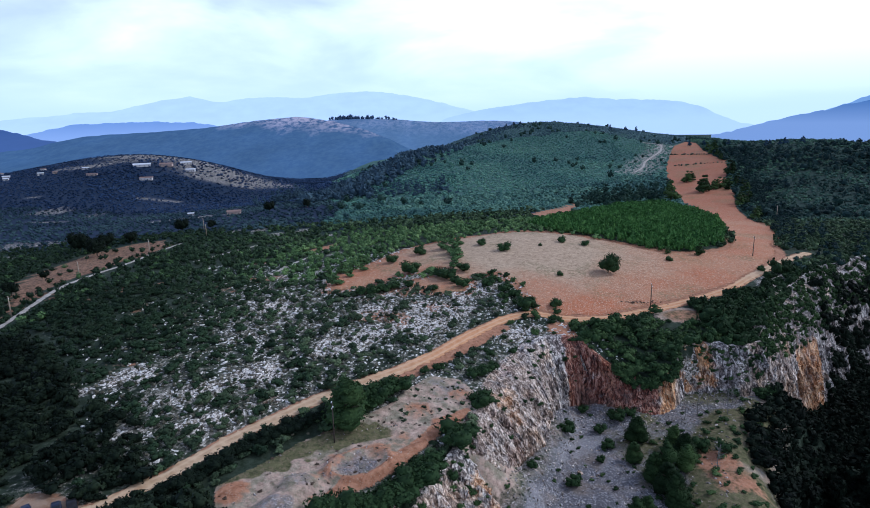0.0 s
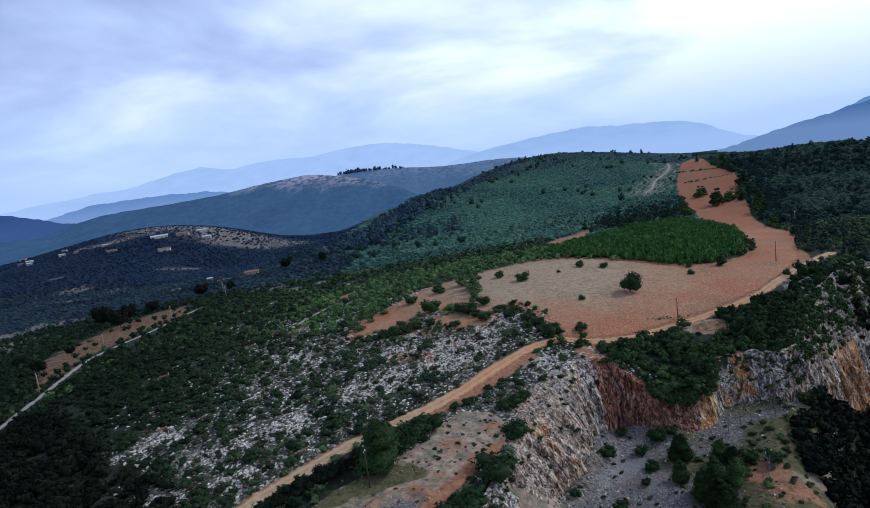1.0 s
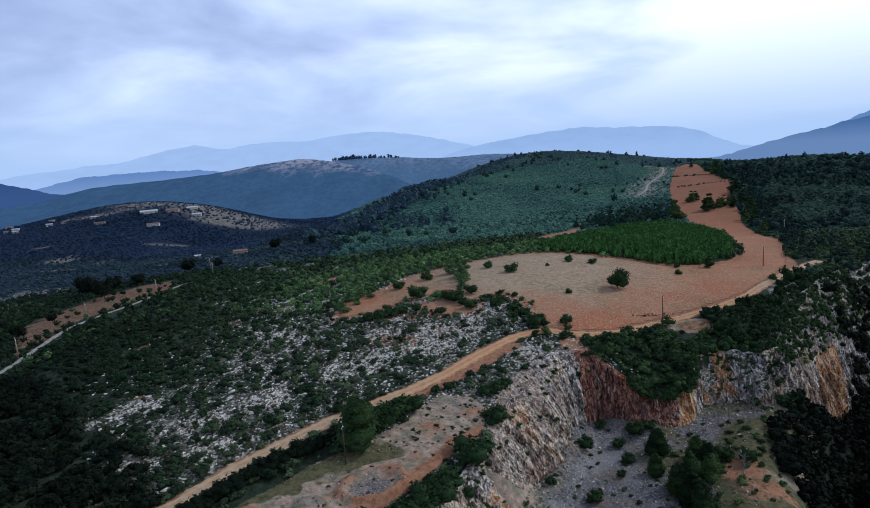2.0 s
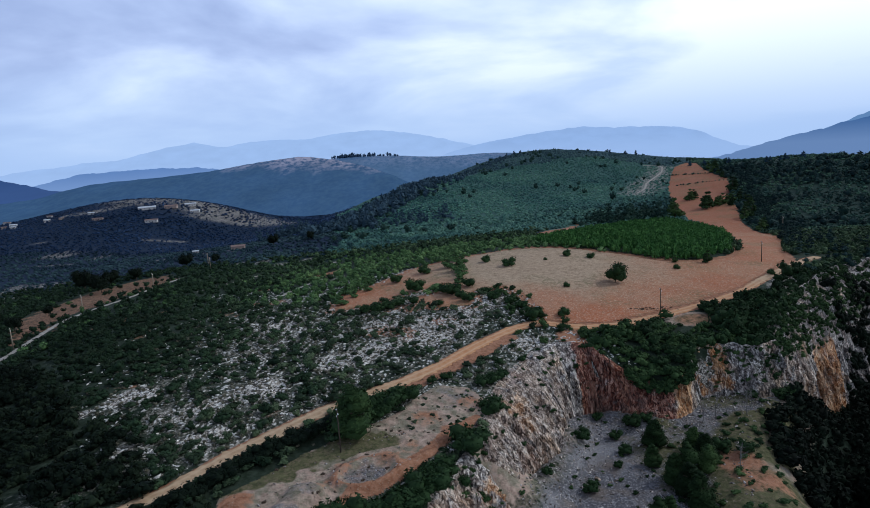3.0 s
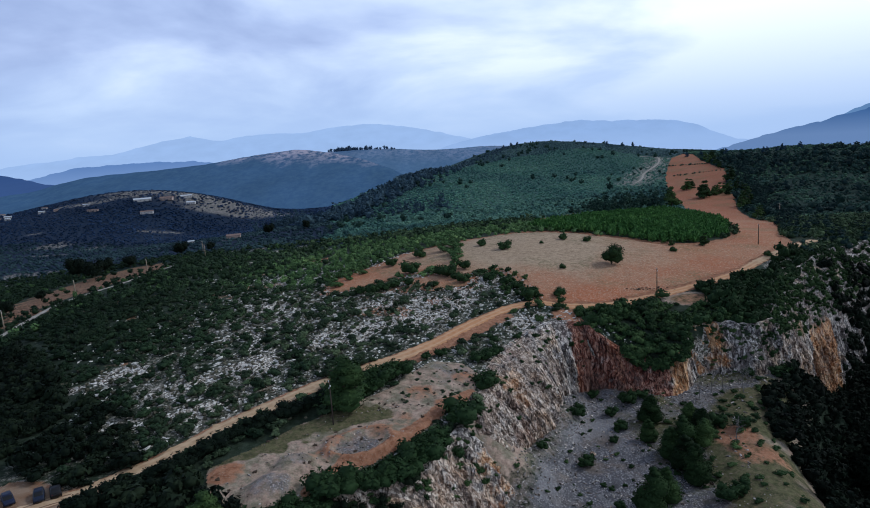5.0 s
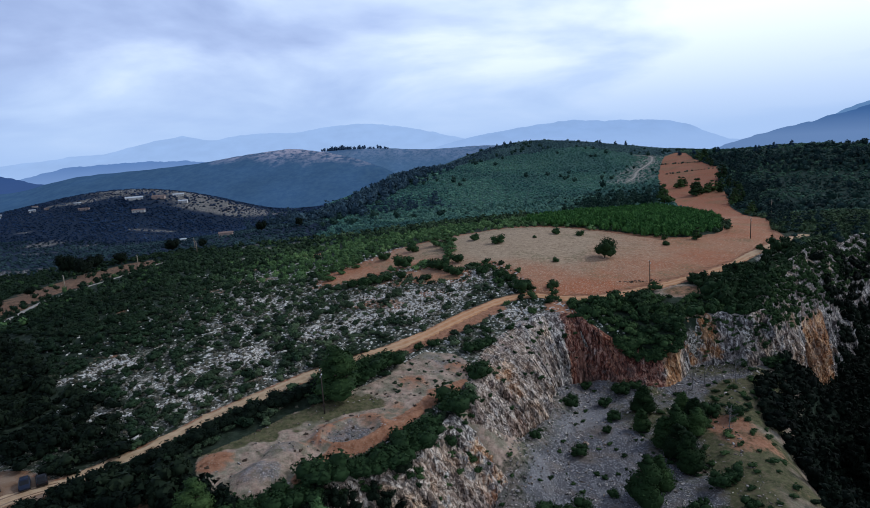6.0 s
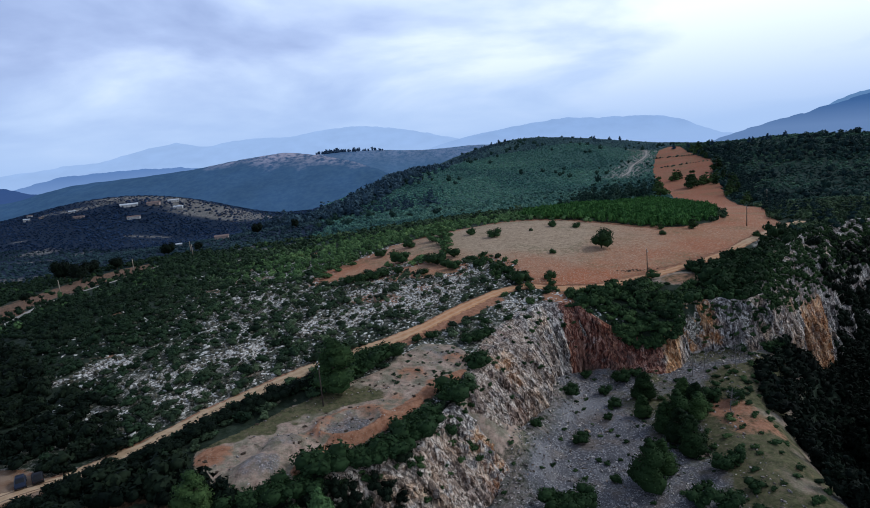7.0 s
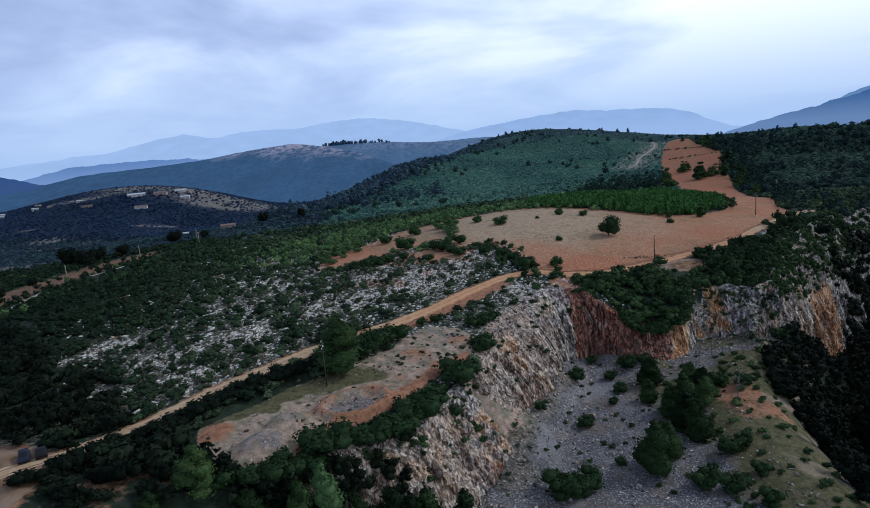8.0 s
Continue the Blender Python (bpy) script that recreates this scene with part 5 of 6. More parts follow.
size = 2.9 + 1.9 * np.random.default_rng(15).beta(2, 3, len(P)) + 1.6 * (rough(x, y, 120, 87, 2) > 0.3)
W = x < -90 - 0.11 * (y - 500) + 40 * rough(x, y, 90, 86, 3)
E = (x > 0.38 * y + 45) & ~W
HIGH, LOW = y > np.interp(x, [-80, 20, 140, 330, 420], [1010, 1060, 1120, 1180, 1010]) + 50 * rough(x, y, 70, 94, 3), y < np.interp(x, [-140, 0, 90, 270], [560, 600, 640, 790]) + 40 * rough(x, y, 60, 96, 3)
W2, WH, WL = ~W & ~E & ~HIGH & ~LOW, ~W & ~E & HIGH, ~W & ~E & LOW & ~HIGH
patchy = np.clip(0.5 + np.where(E | W, 0.85, 0.55) * rough(x, y, 60, 88, 4) + 0.2 * np.random.default_rng(59).normal(size=len(P)), 0, 1)
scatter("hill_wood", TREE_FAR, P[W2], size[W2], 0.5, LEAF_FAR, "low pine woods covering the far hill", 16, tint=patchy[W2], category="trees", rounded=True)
scatter("hill_wood", TREE_FAR, P[WH], size[WH] * 1.15, 0.55, LEAF_HIGH, "dark scrub over the top of the far hill, blue with haze", 97, tint=patchy[WH], category="trees", rounded=True)
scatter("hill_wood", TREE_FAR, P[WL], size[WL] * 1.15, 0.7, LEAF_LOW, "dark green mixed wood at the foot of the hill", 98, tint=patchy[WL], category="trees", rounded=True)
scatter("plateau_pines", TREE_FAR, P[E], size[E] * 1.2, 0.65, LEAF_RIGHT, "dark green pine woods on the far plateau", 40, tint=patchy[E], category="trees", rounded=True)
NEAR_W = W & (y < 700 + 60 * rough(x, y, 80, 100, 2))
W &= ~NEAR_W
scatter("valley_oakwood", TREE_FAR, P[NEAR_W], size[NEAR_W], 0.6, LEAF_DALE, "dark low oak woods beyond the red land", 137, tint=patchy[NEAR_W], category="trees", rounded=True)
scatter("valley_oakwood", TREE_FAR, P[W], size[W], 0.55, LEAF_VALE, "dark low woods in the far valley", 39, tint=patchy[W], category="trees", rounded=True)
# taller pines standing out of the low wood
P, chance = spots(-120, 480, 520, 1330, 22, 73)
P = P[(chance < 0.20 + 0.6 * rough(*P.T, 110, 74, 2)) & (P[:, 0] > -90 - 0.11 * (P[:, 1] - 500)) & ~inside(WOOD_LINE, *P.T) & ~inside(FIELD_LINE, *P.T)]
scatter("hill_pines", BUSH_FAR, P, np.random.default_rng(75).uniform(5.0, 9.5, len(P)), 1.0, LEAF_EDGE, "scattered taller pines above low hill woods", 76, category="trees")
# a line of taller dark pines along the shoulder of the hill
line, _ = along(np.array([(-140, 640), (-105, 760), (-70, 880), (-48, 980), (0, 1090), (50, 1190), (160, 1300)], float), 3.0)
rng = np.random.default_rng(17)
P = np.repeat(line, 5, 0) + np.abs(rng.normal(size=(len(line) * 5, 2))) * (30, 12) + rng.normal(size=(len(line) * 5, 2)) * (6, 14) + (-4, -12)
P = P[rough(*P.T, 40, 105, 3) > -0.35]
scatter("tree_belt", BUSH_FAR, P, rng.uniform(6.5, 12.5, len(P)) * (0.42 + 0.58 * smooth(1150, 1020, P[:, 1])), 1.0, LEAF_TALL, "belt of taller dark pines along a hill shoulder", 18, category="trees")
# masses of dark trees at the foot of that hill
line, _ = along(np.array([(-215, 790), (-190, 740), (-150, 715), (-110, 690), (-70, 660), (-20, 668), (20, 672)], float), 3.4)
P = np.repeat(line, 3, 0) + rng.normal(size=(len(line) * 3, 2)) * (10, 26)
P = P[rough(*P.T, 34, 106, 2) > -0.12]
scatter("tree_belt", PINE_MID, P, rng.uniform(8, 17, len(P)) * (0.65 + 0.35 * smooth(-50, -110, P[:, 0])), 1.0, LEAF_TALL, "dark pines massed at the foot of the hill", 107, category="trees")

line, _ = along(np.array([(138, 548), (178, 578), (214, 606), (240, 624)], float), 2.2)
P = np.repeat(line, 2, 0) + rng.normal(size=(len(line) * 2, 2)) * (7, 13) + (0, 10)
P = P[~inside(WOOD_LINE, *P.T) & ~inside(FIELD_LINE, *P.T)]
scatter("tree_belt", PINE_MID, P, 5 + 14 * rng.beta(1.6, 2.2, len(P)), 1.0, LEAF_EDGE, "belt of dark pines behind the young plantation", 47, category="trees")
# trees and a white house on the shoulder of the far ridge
a = np.concatenate([rng.normal(-7.4, 0.7, 60), rng.uniform(-9.2, -3.0, 30)])
d = rng.uniform(2570, 2610, 90)
P = np.stack([d * np.sin(np.radians(a)), d * np.cos(np.radians(a))], 1)
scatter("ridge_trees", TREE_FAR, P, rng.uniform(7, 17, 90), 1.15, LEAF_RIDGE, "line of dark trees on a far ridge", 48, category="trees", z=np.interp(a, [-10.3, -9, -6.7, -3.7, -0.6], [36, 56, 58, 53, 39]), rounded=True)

# dark pine wood in the valley below the cliff
P, chance = spots(62, 400, 70, 330, 5.2, 19)
x, y = P.T
ok = (cut(x, y) > 0.97) & (x > np.interp(y, SPUR[::-1, 1], SPUR[::-1, 0]) + np.interp(y, [90, 100, 112, 125, 140, 160], [4, 6, 9, 12, 8, 4])) & (away(TOE, x, y, True)[0] > 2.0)
P = P[ok & (chance < 0.95) & (x < 0.9 * y + 30)]
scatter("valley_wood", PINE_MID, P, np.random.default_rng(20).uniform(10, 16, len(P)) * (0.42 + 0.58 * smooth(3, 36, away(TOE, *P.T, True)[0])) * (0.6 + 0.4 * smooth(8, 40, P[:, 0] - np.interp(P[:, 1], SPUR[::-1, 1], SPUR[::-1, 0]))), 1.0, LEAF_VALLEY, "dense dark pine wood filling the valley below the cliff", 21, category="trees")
# near-black bushes added so the gaps between pines read as shade
P, chance = spots(66, 260, 85, 290, 2.3, 134)
x, y = P.T
side = x - np.interp(y, SPUR[::-1, 1], SPUR[::-1, 0])
P = P[(cut(x, y) > 0.9) & (side > np.interp(y, [90, 112, 125, 140, 160], [8, 12, 14, 9, 4])) & (chance < 0.9) & (x < 0.9 * y + 30)]
scatter("valley_filler_bushes", BUSH_FAR, P, np.random.default_rng(135).uniform(2.6, 5.2, len(P)), 1.0, LEAF_VALLEY, "near-black filler bushes between the valley pines", 136, category="trees")
# dark trees on the right-hand plateau
P, chance = spots(150, 700, 250, 900, 8.0, 22)
ok = free(P, 2) * ~inside(WOOD_LINE, *P.T) * (cut(*P.T) < 0.02) * (P[:, 0] > 0.35 * P[:, 1] + 62)
P = P[ok * (0.22 + 1.0 * rough(*P.T, 55, 99, 3)) > chance]
size, near_by = np.random.default_rng(23).uniform(6, 11, len(P)), P[:, 1] < 420
scatter("plateau_wood", PINE_MID, P[near_by], size[near_by], 0.9, LEAF_CLUMP, "clumps of dark pines over plateau scrub", 24, category="trees")
scatter("plateau_wood", BUSH_FAR, P[~near_by], size[~near_by], 0.9, LEAF_CLUMP, "clumps of dark pines far out on the plateau", 124, category="trees")
edge_line, _ = along(np.array([(196, 322), (226, 372), (252, 430), (268, 490), (300, 560), (345, 655), (355, 694), (380, 745), (420, 830), (430, 900)], float), 2.4)
rng = np.random.default_rng(131)
P = np.repeat(edge_line, 2, 0) + np.abs(rng.normal(size=(len(edge_line) * 2, 2))) * (9, 3) + rng.normal(size=(len(edge_line) * 2, 2)) * 3
P = P[(rough(*P.T, 26, 132, 2) > -0.25) & ~inside(FIELD_LINE, *P.T)]
scatter("tree_belt", PINE_MID, P, rng.uniform(4, 9, len(P)) * (0.7 + 0.5 * smooth(350, 650, P[:, 1])), 0.95, LEAF_CLUMP, "ragged dark trees along the edge of the field", 133, category="trees")
# wooded slope below the terrace
P, chance = spots(-130, 6, 40, 112, 3.0, 25)
x, y = P.T
t = cut(x, y)
P = P[(t > 0.03) & (t < 0.97) & (x < -2) & (y < 0.9 * x + 118)]
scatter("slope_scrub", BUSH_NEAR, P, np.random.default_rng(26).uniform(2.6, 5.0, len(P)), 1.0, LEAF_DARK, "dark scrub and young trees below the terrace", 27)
# scrub clinging to ledges of the rock walls
rng = np.random.default_rng(28)
clumps = []
for name, count, low in (("quarry_wall_1", 46, 0.6), ("quarry_wall_2", 34, 0.55), ("quarry_wall_3", 170, 0.24), ("quarry_wall_4", 95, 0.75)):
    face = FACES[name]
    row = (rng.beta(0.9, 1.6, count) * low * face.shape[0]).astype(int) + 2
    clumps.append(face[np.minimum(row, face.shape[0] - 1), rng.integers(int((0.3 if name == "quarry_wall_3" else 0.0) * face.shape[1]), face.shape[1], count)])
P = np.concatenate(clumps)
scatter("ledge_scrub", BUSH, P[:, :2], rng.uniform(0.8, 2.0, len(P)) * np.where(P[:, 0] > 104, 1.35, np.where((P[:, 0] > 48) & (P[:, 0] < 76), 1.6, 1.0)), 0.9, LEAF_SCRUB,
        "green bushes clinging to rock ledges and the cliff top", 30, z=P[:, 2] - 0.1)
face = FACES["quarry_wall_1"]
P = face[(rng.beta(1.2, 1.6, 75) * 0.8 * face.shape[0]).astype(int) + 1, (rng.beta(0.9, 1.9, 75) * 0.60 * face.shape[1]).astype(int)]
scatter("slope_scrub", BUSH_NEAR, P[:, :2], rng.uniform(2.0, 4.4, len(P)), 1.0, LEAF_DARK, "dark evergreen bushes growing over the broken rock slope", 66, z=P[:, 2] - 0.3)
face = FACES["cliff_1"]
row = (rng.beta(1.0, 1.7, 2900) * 0.40 * face.shape[0]).astype(int) + 2
P = face[np.minimum(row, face.shape[0] - 1), (rng.beta(1.0, 1.3, 2900) * 0.72 * face.shape[1]).astype(int)][:850]
scatter("cliff_scrub", BUSH_FAR, P[:, :2], rng.uniform(1.3, 2.9, len(P)), 0.9, LEAF_SCRUB, "dense dark scrub covering the slope above the cliff", 49, z=P[:, 2] - 0.1)
P = face[(rng.beta(2.2, 1.2, 330) * (face.shape[0] - 1)).astype(int), (face.shape[1] * (0.27 + 0.5 * rng.beta(1.2, 1.2, 330))).astype(int)]
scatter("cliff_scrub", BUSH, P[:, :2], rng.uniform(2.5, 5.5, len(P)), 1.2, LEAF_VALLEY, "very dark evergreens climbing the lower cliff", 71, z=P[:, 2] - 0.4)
# seedlings on the quarry floor and the terrace
P, chance = spots(0, 100, 84, 184, 2.4, 32)
P = P[(cut(*P.T) > 0.97) & (P[:, 0] < np.interp(P[:, 1], SPUR[::-1, 1], SPUR[::-1, 0]) + 8) & (chance < 0.17 + 0.16 * smooth(38, 62, P[:, 0]))]
scatter("seedling_scrub", BUSH, P, np.random.default_rng(33).uniform(0.5, 1.6, len(P)) * (1 + 0.6 * (P[:, 0] > 52)), 0.7, LEAF_SCRUB, "small bushes sprouting from quarry gravel", 34)
P, chance = spots(-48, 10, 92, 156, 1.5, 35)
P = P[inside(TERRACE, *P.T) & (chance < 0.22)]
scatter("dry_scrub", BUSH, P, np.random.default_rng(36).uniform(0.4, 1.1, len(P)), 0.6, LEAF_DRY, "low dry brown scrub on bare terrace soil", 37)

P, chance = spots(-12, 12, 128, 158, 1.3, 111)
P = P[inside(TERRACE, *P.T) & (chance < 0.13)]
scatter("dry_scrub", BUSH_NEAR, P, np.random.default_rng(112).uniform(0.6, 1.5, len(P)), 0.6, LEAF_GREY, "small dark cushions of scrub on the bare terrace", 113)

# loose stones on the heaps and along the bank of the terrace
STONE = []
rng = np.random.default_rng(41)
for k in range(6):
    V, F = ball(rng, 1, 0.38)
    STONE.append((V * (0.75, 0.36, 0.30) + (0, 0, 0.12), F))
P, chance = spots(-46, 12, 93, 157, 0.9, 127)
near_heap = np.maximum.reduce([0.55 * smooth(1.3, 0.6, hump(*P.T, -31.5, 101.2, 6.0, 4.5, 0.9)), 0.3 * smooth(1.2, 0.8, hump(*P.T, -28.3, 109.3, 4.2, 3.2)), 0.25 * smooth(1.4, 1.0, hump(*P.T, -17.2, 116.8, 7.0, 4.2)),
                               0.35 * smooth(1.6, 0.5, np.abs(P[:, 1] - 0.45 * P[:, 0] - 136.2)) * (np.abs(P[:, 0] + 14) < 9), np.full(len(P), 0.07)])
P = P[inside(TERRACE, *P.T) & (chance < near_heap)]
scatter("terrace_stones", STONE, P, 0.2 + 0.5 * np.random.default_rng(128).beta(1.2, 4, len(P)), 0.9, BOULDER, "pale stones strewn over the bare terrace", 129, category="stones", z=ground(*P.T) + 0.3, rounded=False)

rng = np.random.default_rng(54)
P = np.array((77.5, 219.0)) + rng.normal(size=(34, 2)) * (4.2, 0.7)
scatter("dry_scrub", BUSH, P, rng.uniform(0.5, 1.2, 34), 0.5, LEAF_DRY, "low brown weeds at the edge of the field", 55)

# ---- loose limestone ----
rng = np.random.default_rng(43)
P, chance = spots(-115, 60, 112, 305, 1.05, 42)
L = np.maximum(lime(*P.T), 0.22 * smooth(-112, -80, P[:, 0]) + 0.16 * smooth(-80, -45, P[:, 0])) * (cut(*P.T) < 0.03) * (away(TRACK_LINE, *P.T)[0] > 3.4) * (away(SIDE_LINE, *P.T)[0] > 2.4) * (away(HEDGE_LINE, *P.T)[0] > 7) * (dark_slope(*P.T) < 0.5) * ~inside(FIELD_LINE, *P.T) * ~inside(TERRACE, *P.T) * np.where(thicket(P), 0.2, 1)
P = P[chance < L * 0.98]
size = 0.35 + 1.1 * rng.beta(1.2, 3.6, len(P))
order = np.argsort(-size)
scatter("loose_stones", STONE, P[order[300:]], size[order[300:]], 0.9, LIMESTONE, "scattered pale limestone lumps among scrub", 43, category="stones", rounded=False)
outcrop = tagged(new("limestone_outcrop"), "field of large pale grey limestone boulders among scrub", "boulders", kind="structure")
stone_mesh = [sheet("stone", V, F, LIMESTONE, False) for V, F in STONE]
for i in order[:300]:
    ob = new("stone", stone_mesh[int(rng.integers(0, 6))])
    ob.parent = outcrop
    s = size[i]
    ob.matrix_local = Matrix.LocRotScale((*P[i], float(ground(*P[i])[0])), Euler((rng.uniform(-0.3, 0.3), rng.uniform(-0.3, 0.3), rng.uniform(0, 6.28))), (s, s, s))
# fallen blocks on the quarry floor
P, chance = spots(0, 100, 95, 184, 1.0, 44)
d_toe = away(TOE, *P.T, True)[0]
P = P[(cut(*P.T) > 0.97) & (P[:, 0] < np.interp(P[:, 1], SPUR[::-1, 1], SPUR[::-1, 0])) & (chance < 0.26 + 0.7 * smooth(12, 2, d_toe))]
scatter("fallen_rocks", STONE, P, 0.25 + 1.3 * np.random.default_rng(45).beta(1.2, 5, len(P)), 0.9, BOULDER, "broken rock fallen on the quarry floor", 46, category="stones", rounded=False)


# rock spires standing out of the dark wood
def rock_spire(x, y, top, wide, seed):
    """A leaning, broken pillar of rock from below the ground up to its top."""
    rng = np.random.default_rng(seed)
    bm = bmesh.new()
    bmesh.ops.create_icosphere(bm, subdivisions=3, radius=1)
    V, F = np.array([v.co[:] for v in bm.verts]), np.array([[v.index for v in f.verts] for f in bm.faces])
    bm.free()
    low = float(ground(x, y)[0]) - 1.5
    half = (top - low) / 2
    step = np.floor(V[:, 2] * 4 + 2 * rough(V[:, 0] * 3, V[:, 1] * 3, 1.0, seed, 2)) / 4
    girth = wide * (0.75 - 0.45 * step) * (1 + 0.45 * rough(np.arctan2(V[:, 1], V[:, 0]) * 2.0, V[:, 2] * 3, 1.0, seed + 1, 3))
    V = np.stack([V[:, 0] * girth + 0.18 * V[:, 2] * half, V[:, 1] * girth, V[:, 2] * half + rng.normal(size=len(V)) * 0.12], 1)
    thing = tagged(new("rock_spire", sheet("rock_spire", V, F, BOULDER, False)), "pale broken rock pillar among dark pines", "rock", "rock spires")
    thing.matrix_basis = pose(x, y, low + half)


for spire in ((97, 153, -33, 2.6, 141), (99.5, 150.5, -36, 2.2, 142), (102, 146, -39, 2.0, 143), (93, 160, -30, 2.4, 144)):
    rock_spire(*spire)


# ---- single trees and bushes ----
def part(name, me, parent, label=""):
    ob = new(name, me)
    ob.parent = parent
    return tagged(ob, label)


def limb_mesh(seed, tall, thick, limbs):
    """A tapered, slightly bent trunk with limbs."""
    rng = np.random.default_rng(seed)
    VV, FF, count = [], [], 0

    def rod(a, b, r0, r1, n=7, bend=0.04):
        nonlocal count
        a, b = np.array(a, float), np.array(b, float)
        ax = (b - a) / np.linalg.norm(b - a)
        s = np.cross(ax, (0.3, 0.9, 0.1))
        s /= np.linalg.norm(s)
        q = np.cross(ax, s)
        rings = 5
        k = np.linspace(0, 1, rings)
        mid = a + (b - a) * k[:, None] + rng.normal(size=3) * bend * np.sin(k * 3.14)[:, None] * np.linalg.norm(b - a)
        ang = np.arange(n) * 2 * math.pi / n
        r = (r0 + (r1 - r0) * k)[:, None, None]
        VV.append((mid[:, None] + r * (np.cos(ang)[None, :, None] * s + np.sin(ang)[None, :, None] * q)).reshape(-1, 3))
        for i in range(rings - 1):
            for j in range(n):
                p0, p1 = count + i * n + j, count + i * n + (j + 1) % n
                FF.append((p0, p1, p1 + n, p0 + n))
        count += rings * n
    rod((0, 0, -0.05 * tall), (0.03 * tall, 0, tall), thick, thick * 0.25)
    for i in range(limbs):
        h = tall * (0.35 + 0.5 * i / max(1, limbs))
        a = rng.uniform(0, 6.28)
        rod((0.03 * h, 0, h), (math.cos(a) * tall * 0.25, math.sin(a) * tall * 0.25, h + tall * 0.16), thick * 0.4, thick * 0.1, 5)
    return sheet("trunk", np.concatenate(VV), FF, BARK)


def plant(name, form, leaf, trunk, label, category, group="", shade=0.5):
    """A tree or bush one unit high, made once and then set out at its size."""
    V, F = form
    me = sheet("crown", V, F, leaf)
    rng = np.random.default_rng(len(V))
    scalar(me, "tint", np.clip(shade + 0.22 * rough(V[:, 0] * 8, V[:, 2] * 8, 1.0, 7, 2), 0, 1))
    thing = tagged(new(name), label, category, group)
    part("trunk", trunk, thing)
    part("crown", me, thing)
    return thing


def set_out(thing, places, seed, wide=1.0, sink=0.1):
    rng = np.random.default_rng(seed)
    for i, (x, y, h) in enumerate(places):
        m = Matrix.LocRotScale((x, y, float(ground(x, y)[0]) - sink), Euler((0, 0, rng.uniform(0, 6.28))), None)
        w = wide * rng.uniform(0.9, 1.12)
        if i == 0:
            ob = thing
            ob.matrix_basis = m
        else:
            ob = copy_thing(thing, m)
        ob.scale = (h * w, h * w, h)


TRUNK_PINE, TRUNK_BUSH = limb_mesh(1, 0.8, 0.035, 6), limb_mesh(2, 0.5, 0.03, 5)
set_out(plant("pine_tree", PINE_FINE[0], LEAF_PINE, TRUNK_PINE, "tall dark green pine beside a wooden pole", "tree", shade=0.3), [(-21.4, 130.8, 12.6)], 1, 1.22)
set_out(plant("pine_tree", crown(151, [(l[0] * 0.95, l[1] * 0.95, l[2] * 1.15 + 0.04, l[3], l[4], l[5] * 1.1) for l in bush_lobes(R1, 9)], 1500, 0.038), LEAF_PINE, TRUNK_BUSH, "lone round pine standing in the bare field", "tree", shade=0.68), [(74.4, 251, 7.8)], 2, 1.12)
set_out(plant("pine_tree", PINE_FINE[2], LEAF_PINE, TRUNK_PINE, "dark pine growing from the quarry floor", "tree", "quarry pines", 0.38),
        [(41.6, 113.9, 11), (56, 155, 8), (57.3, 137.8, 10), (55.8, 125.5, 9.5), (65, 151, 7), (52, 145, 6), (54.5, 136.4, 8), (66, 146, 7),
         (55.5, 131, 8.5), (46.5, 119, 8), (63.5, 140, 7)], 3, 1.08)
set_out(plant("pine_tree", PINE_FINE[3], LEAF_PINE, TRUNK_PINE, "green pine on the slope below the terrace", "tree", "slope pines", 0.34),
        [(-39.2, 90, 8.5), (-45, 86, 5.5), (-27, 88.5, 9)], 4, 1.2)
set_out(plant("pine_tree", PINE_FINE[0], LEAF_YOUNG, TRUNK_PINE, "fresh green pine in front of the lower quarry face", "tree", "lower pines", 0.36), [(-20, 93, 14)], 24, 0.72)
set_out(plant("pine_tree", PINE_FINE[1], LEAF_PINE, TRUNK_PINE, "dark pine rising in front of the lower quarry face", "tree", "lower pines", 0.3),
        [(-14.7, 91, 14), (-9.4, 92, 14.5), (-4.2, 94, 13), (2.2, 97, 10), (-24, 90.5, 13), (-31, 89, 9.5), (-12, 90, 13), (-6.5, 92.5, 13)], 25, 0.8)
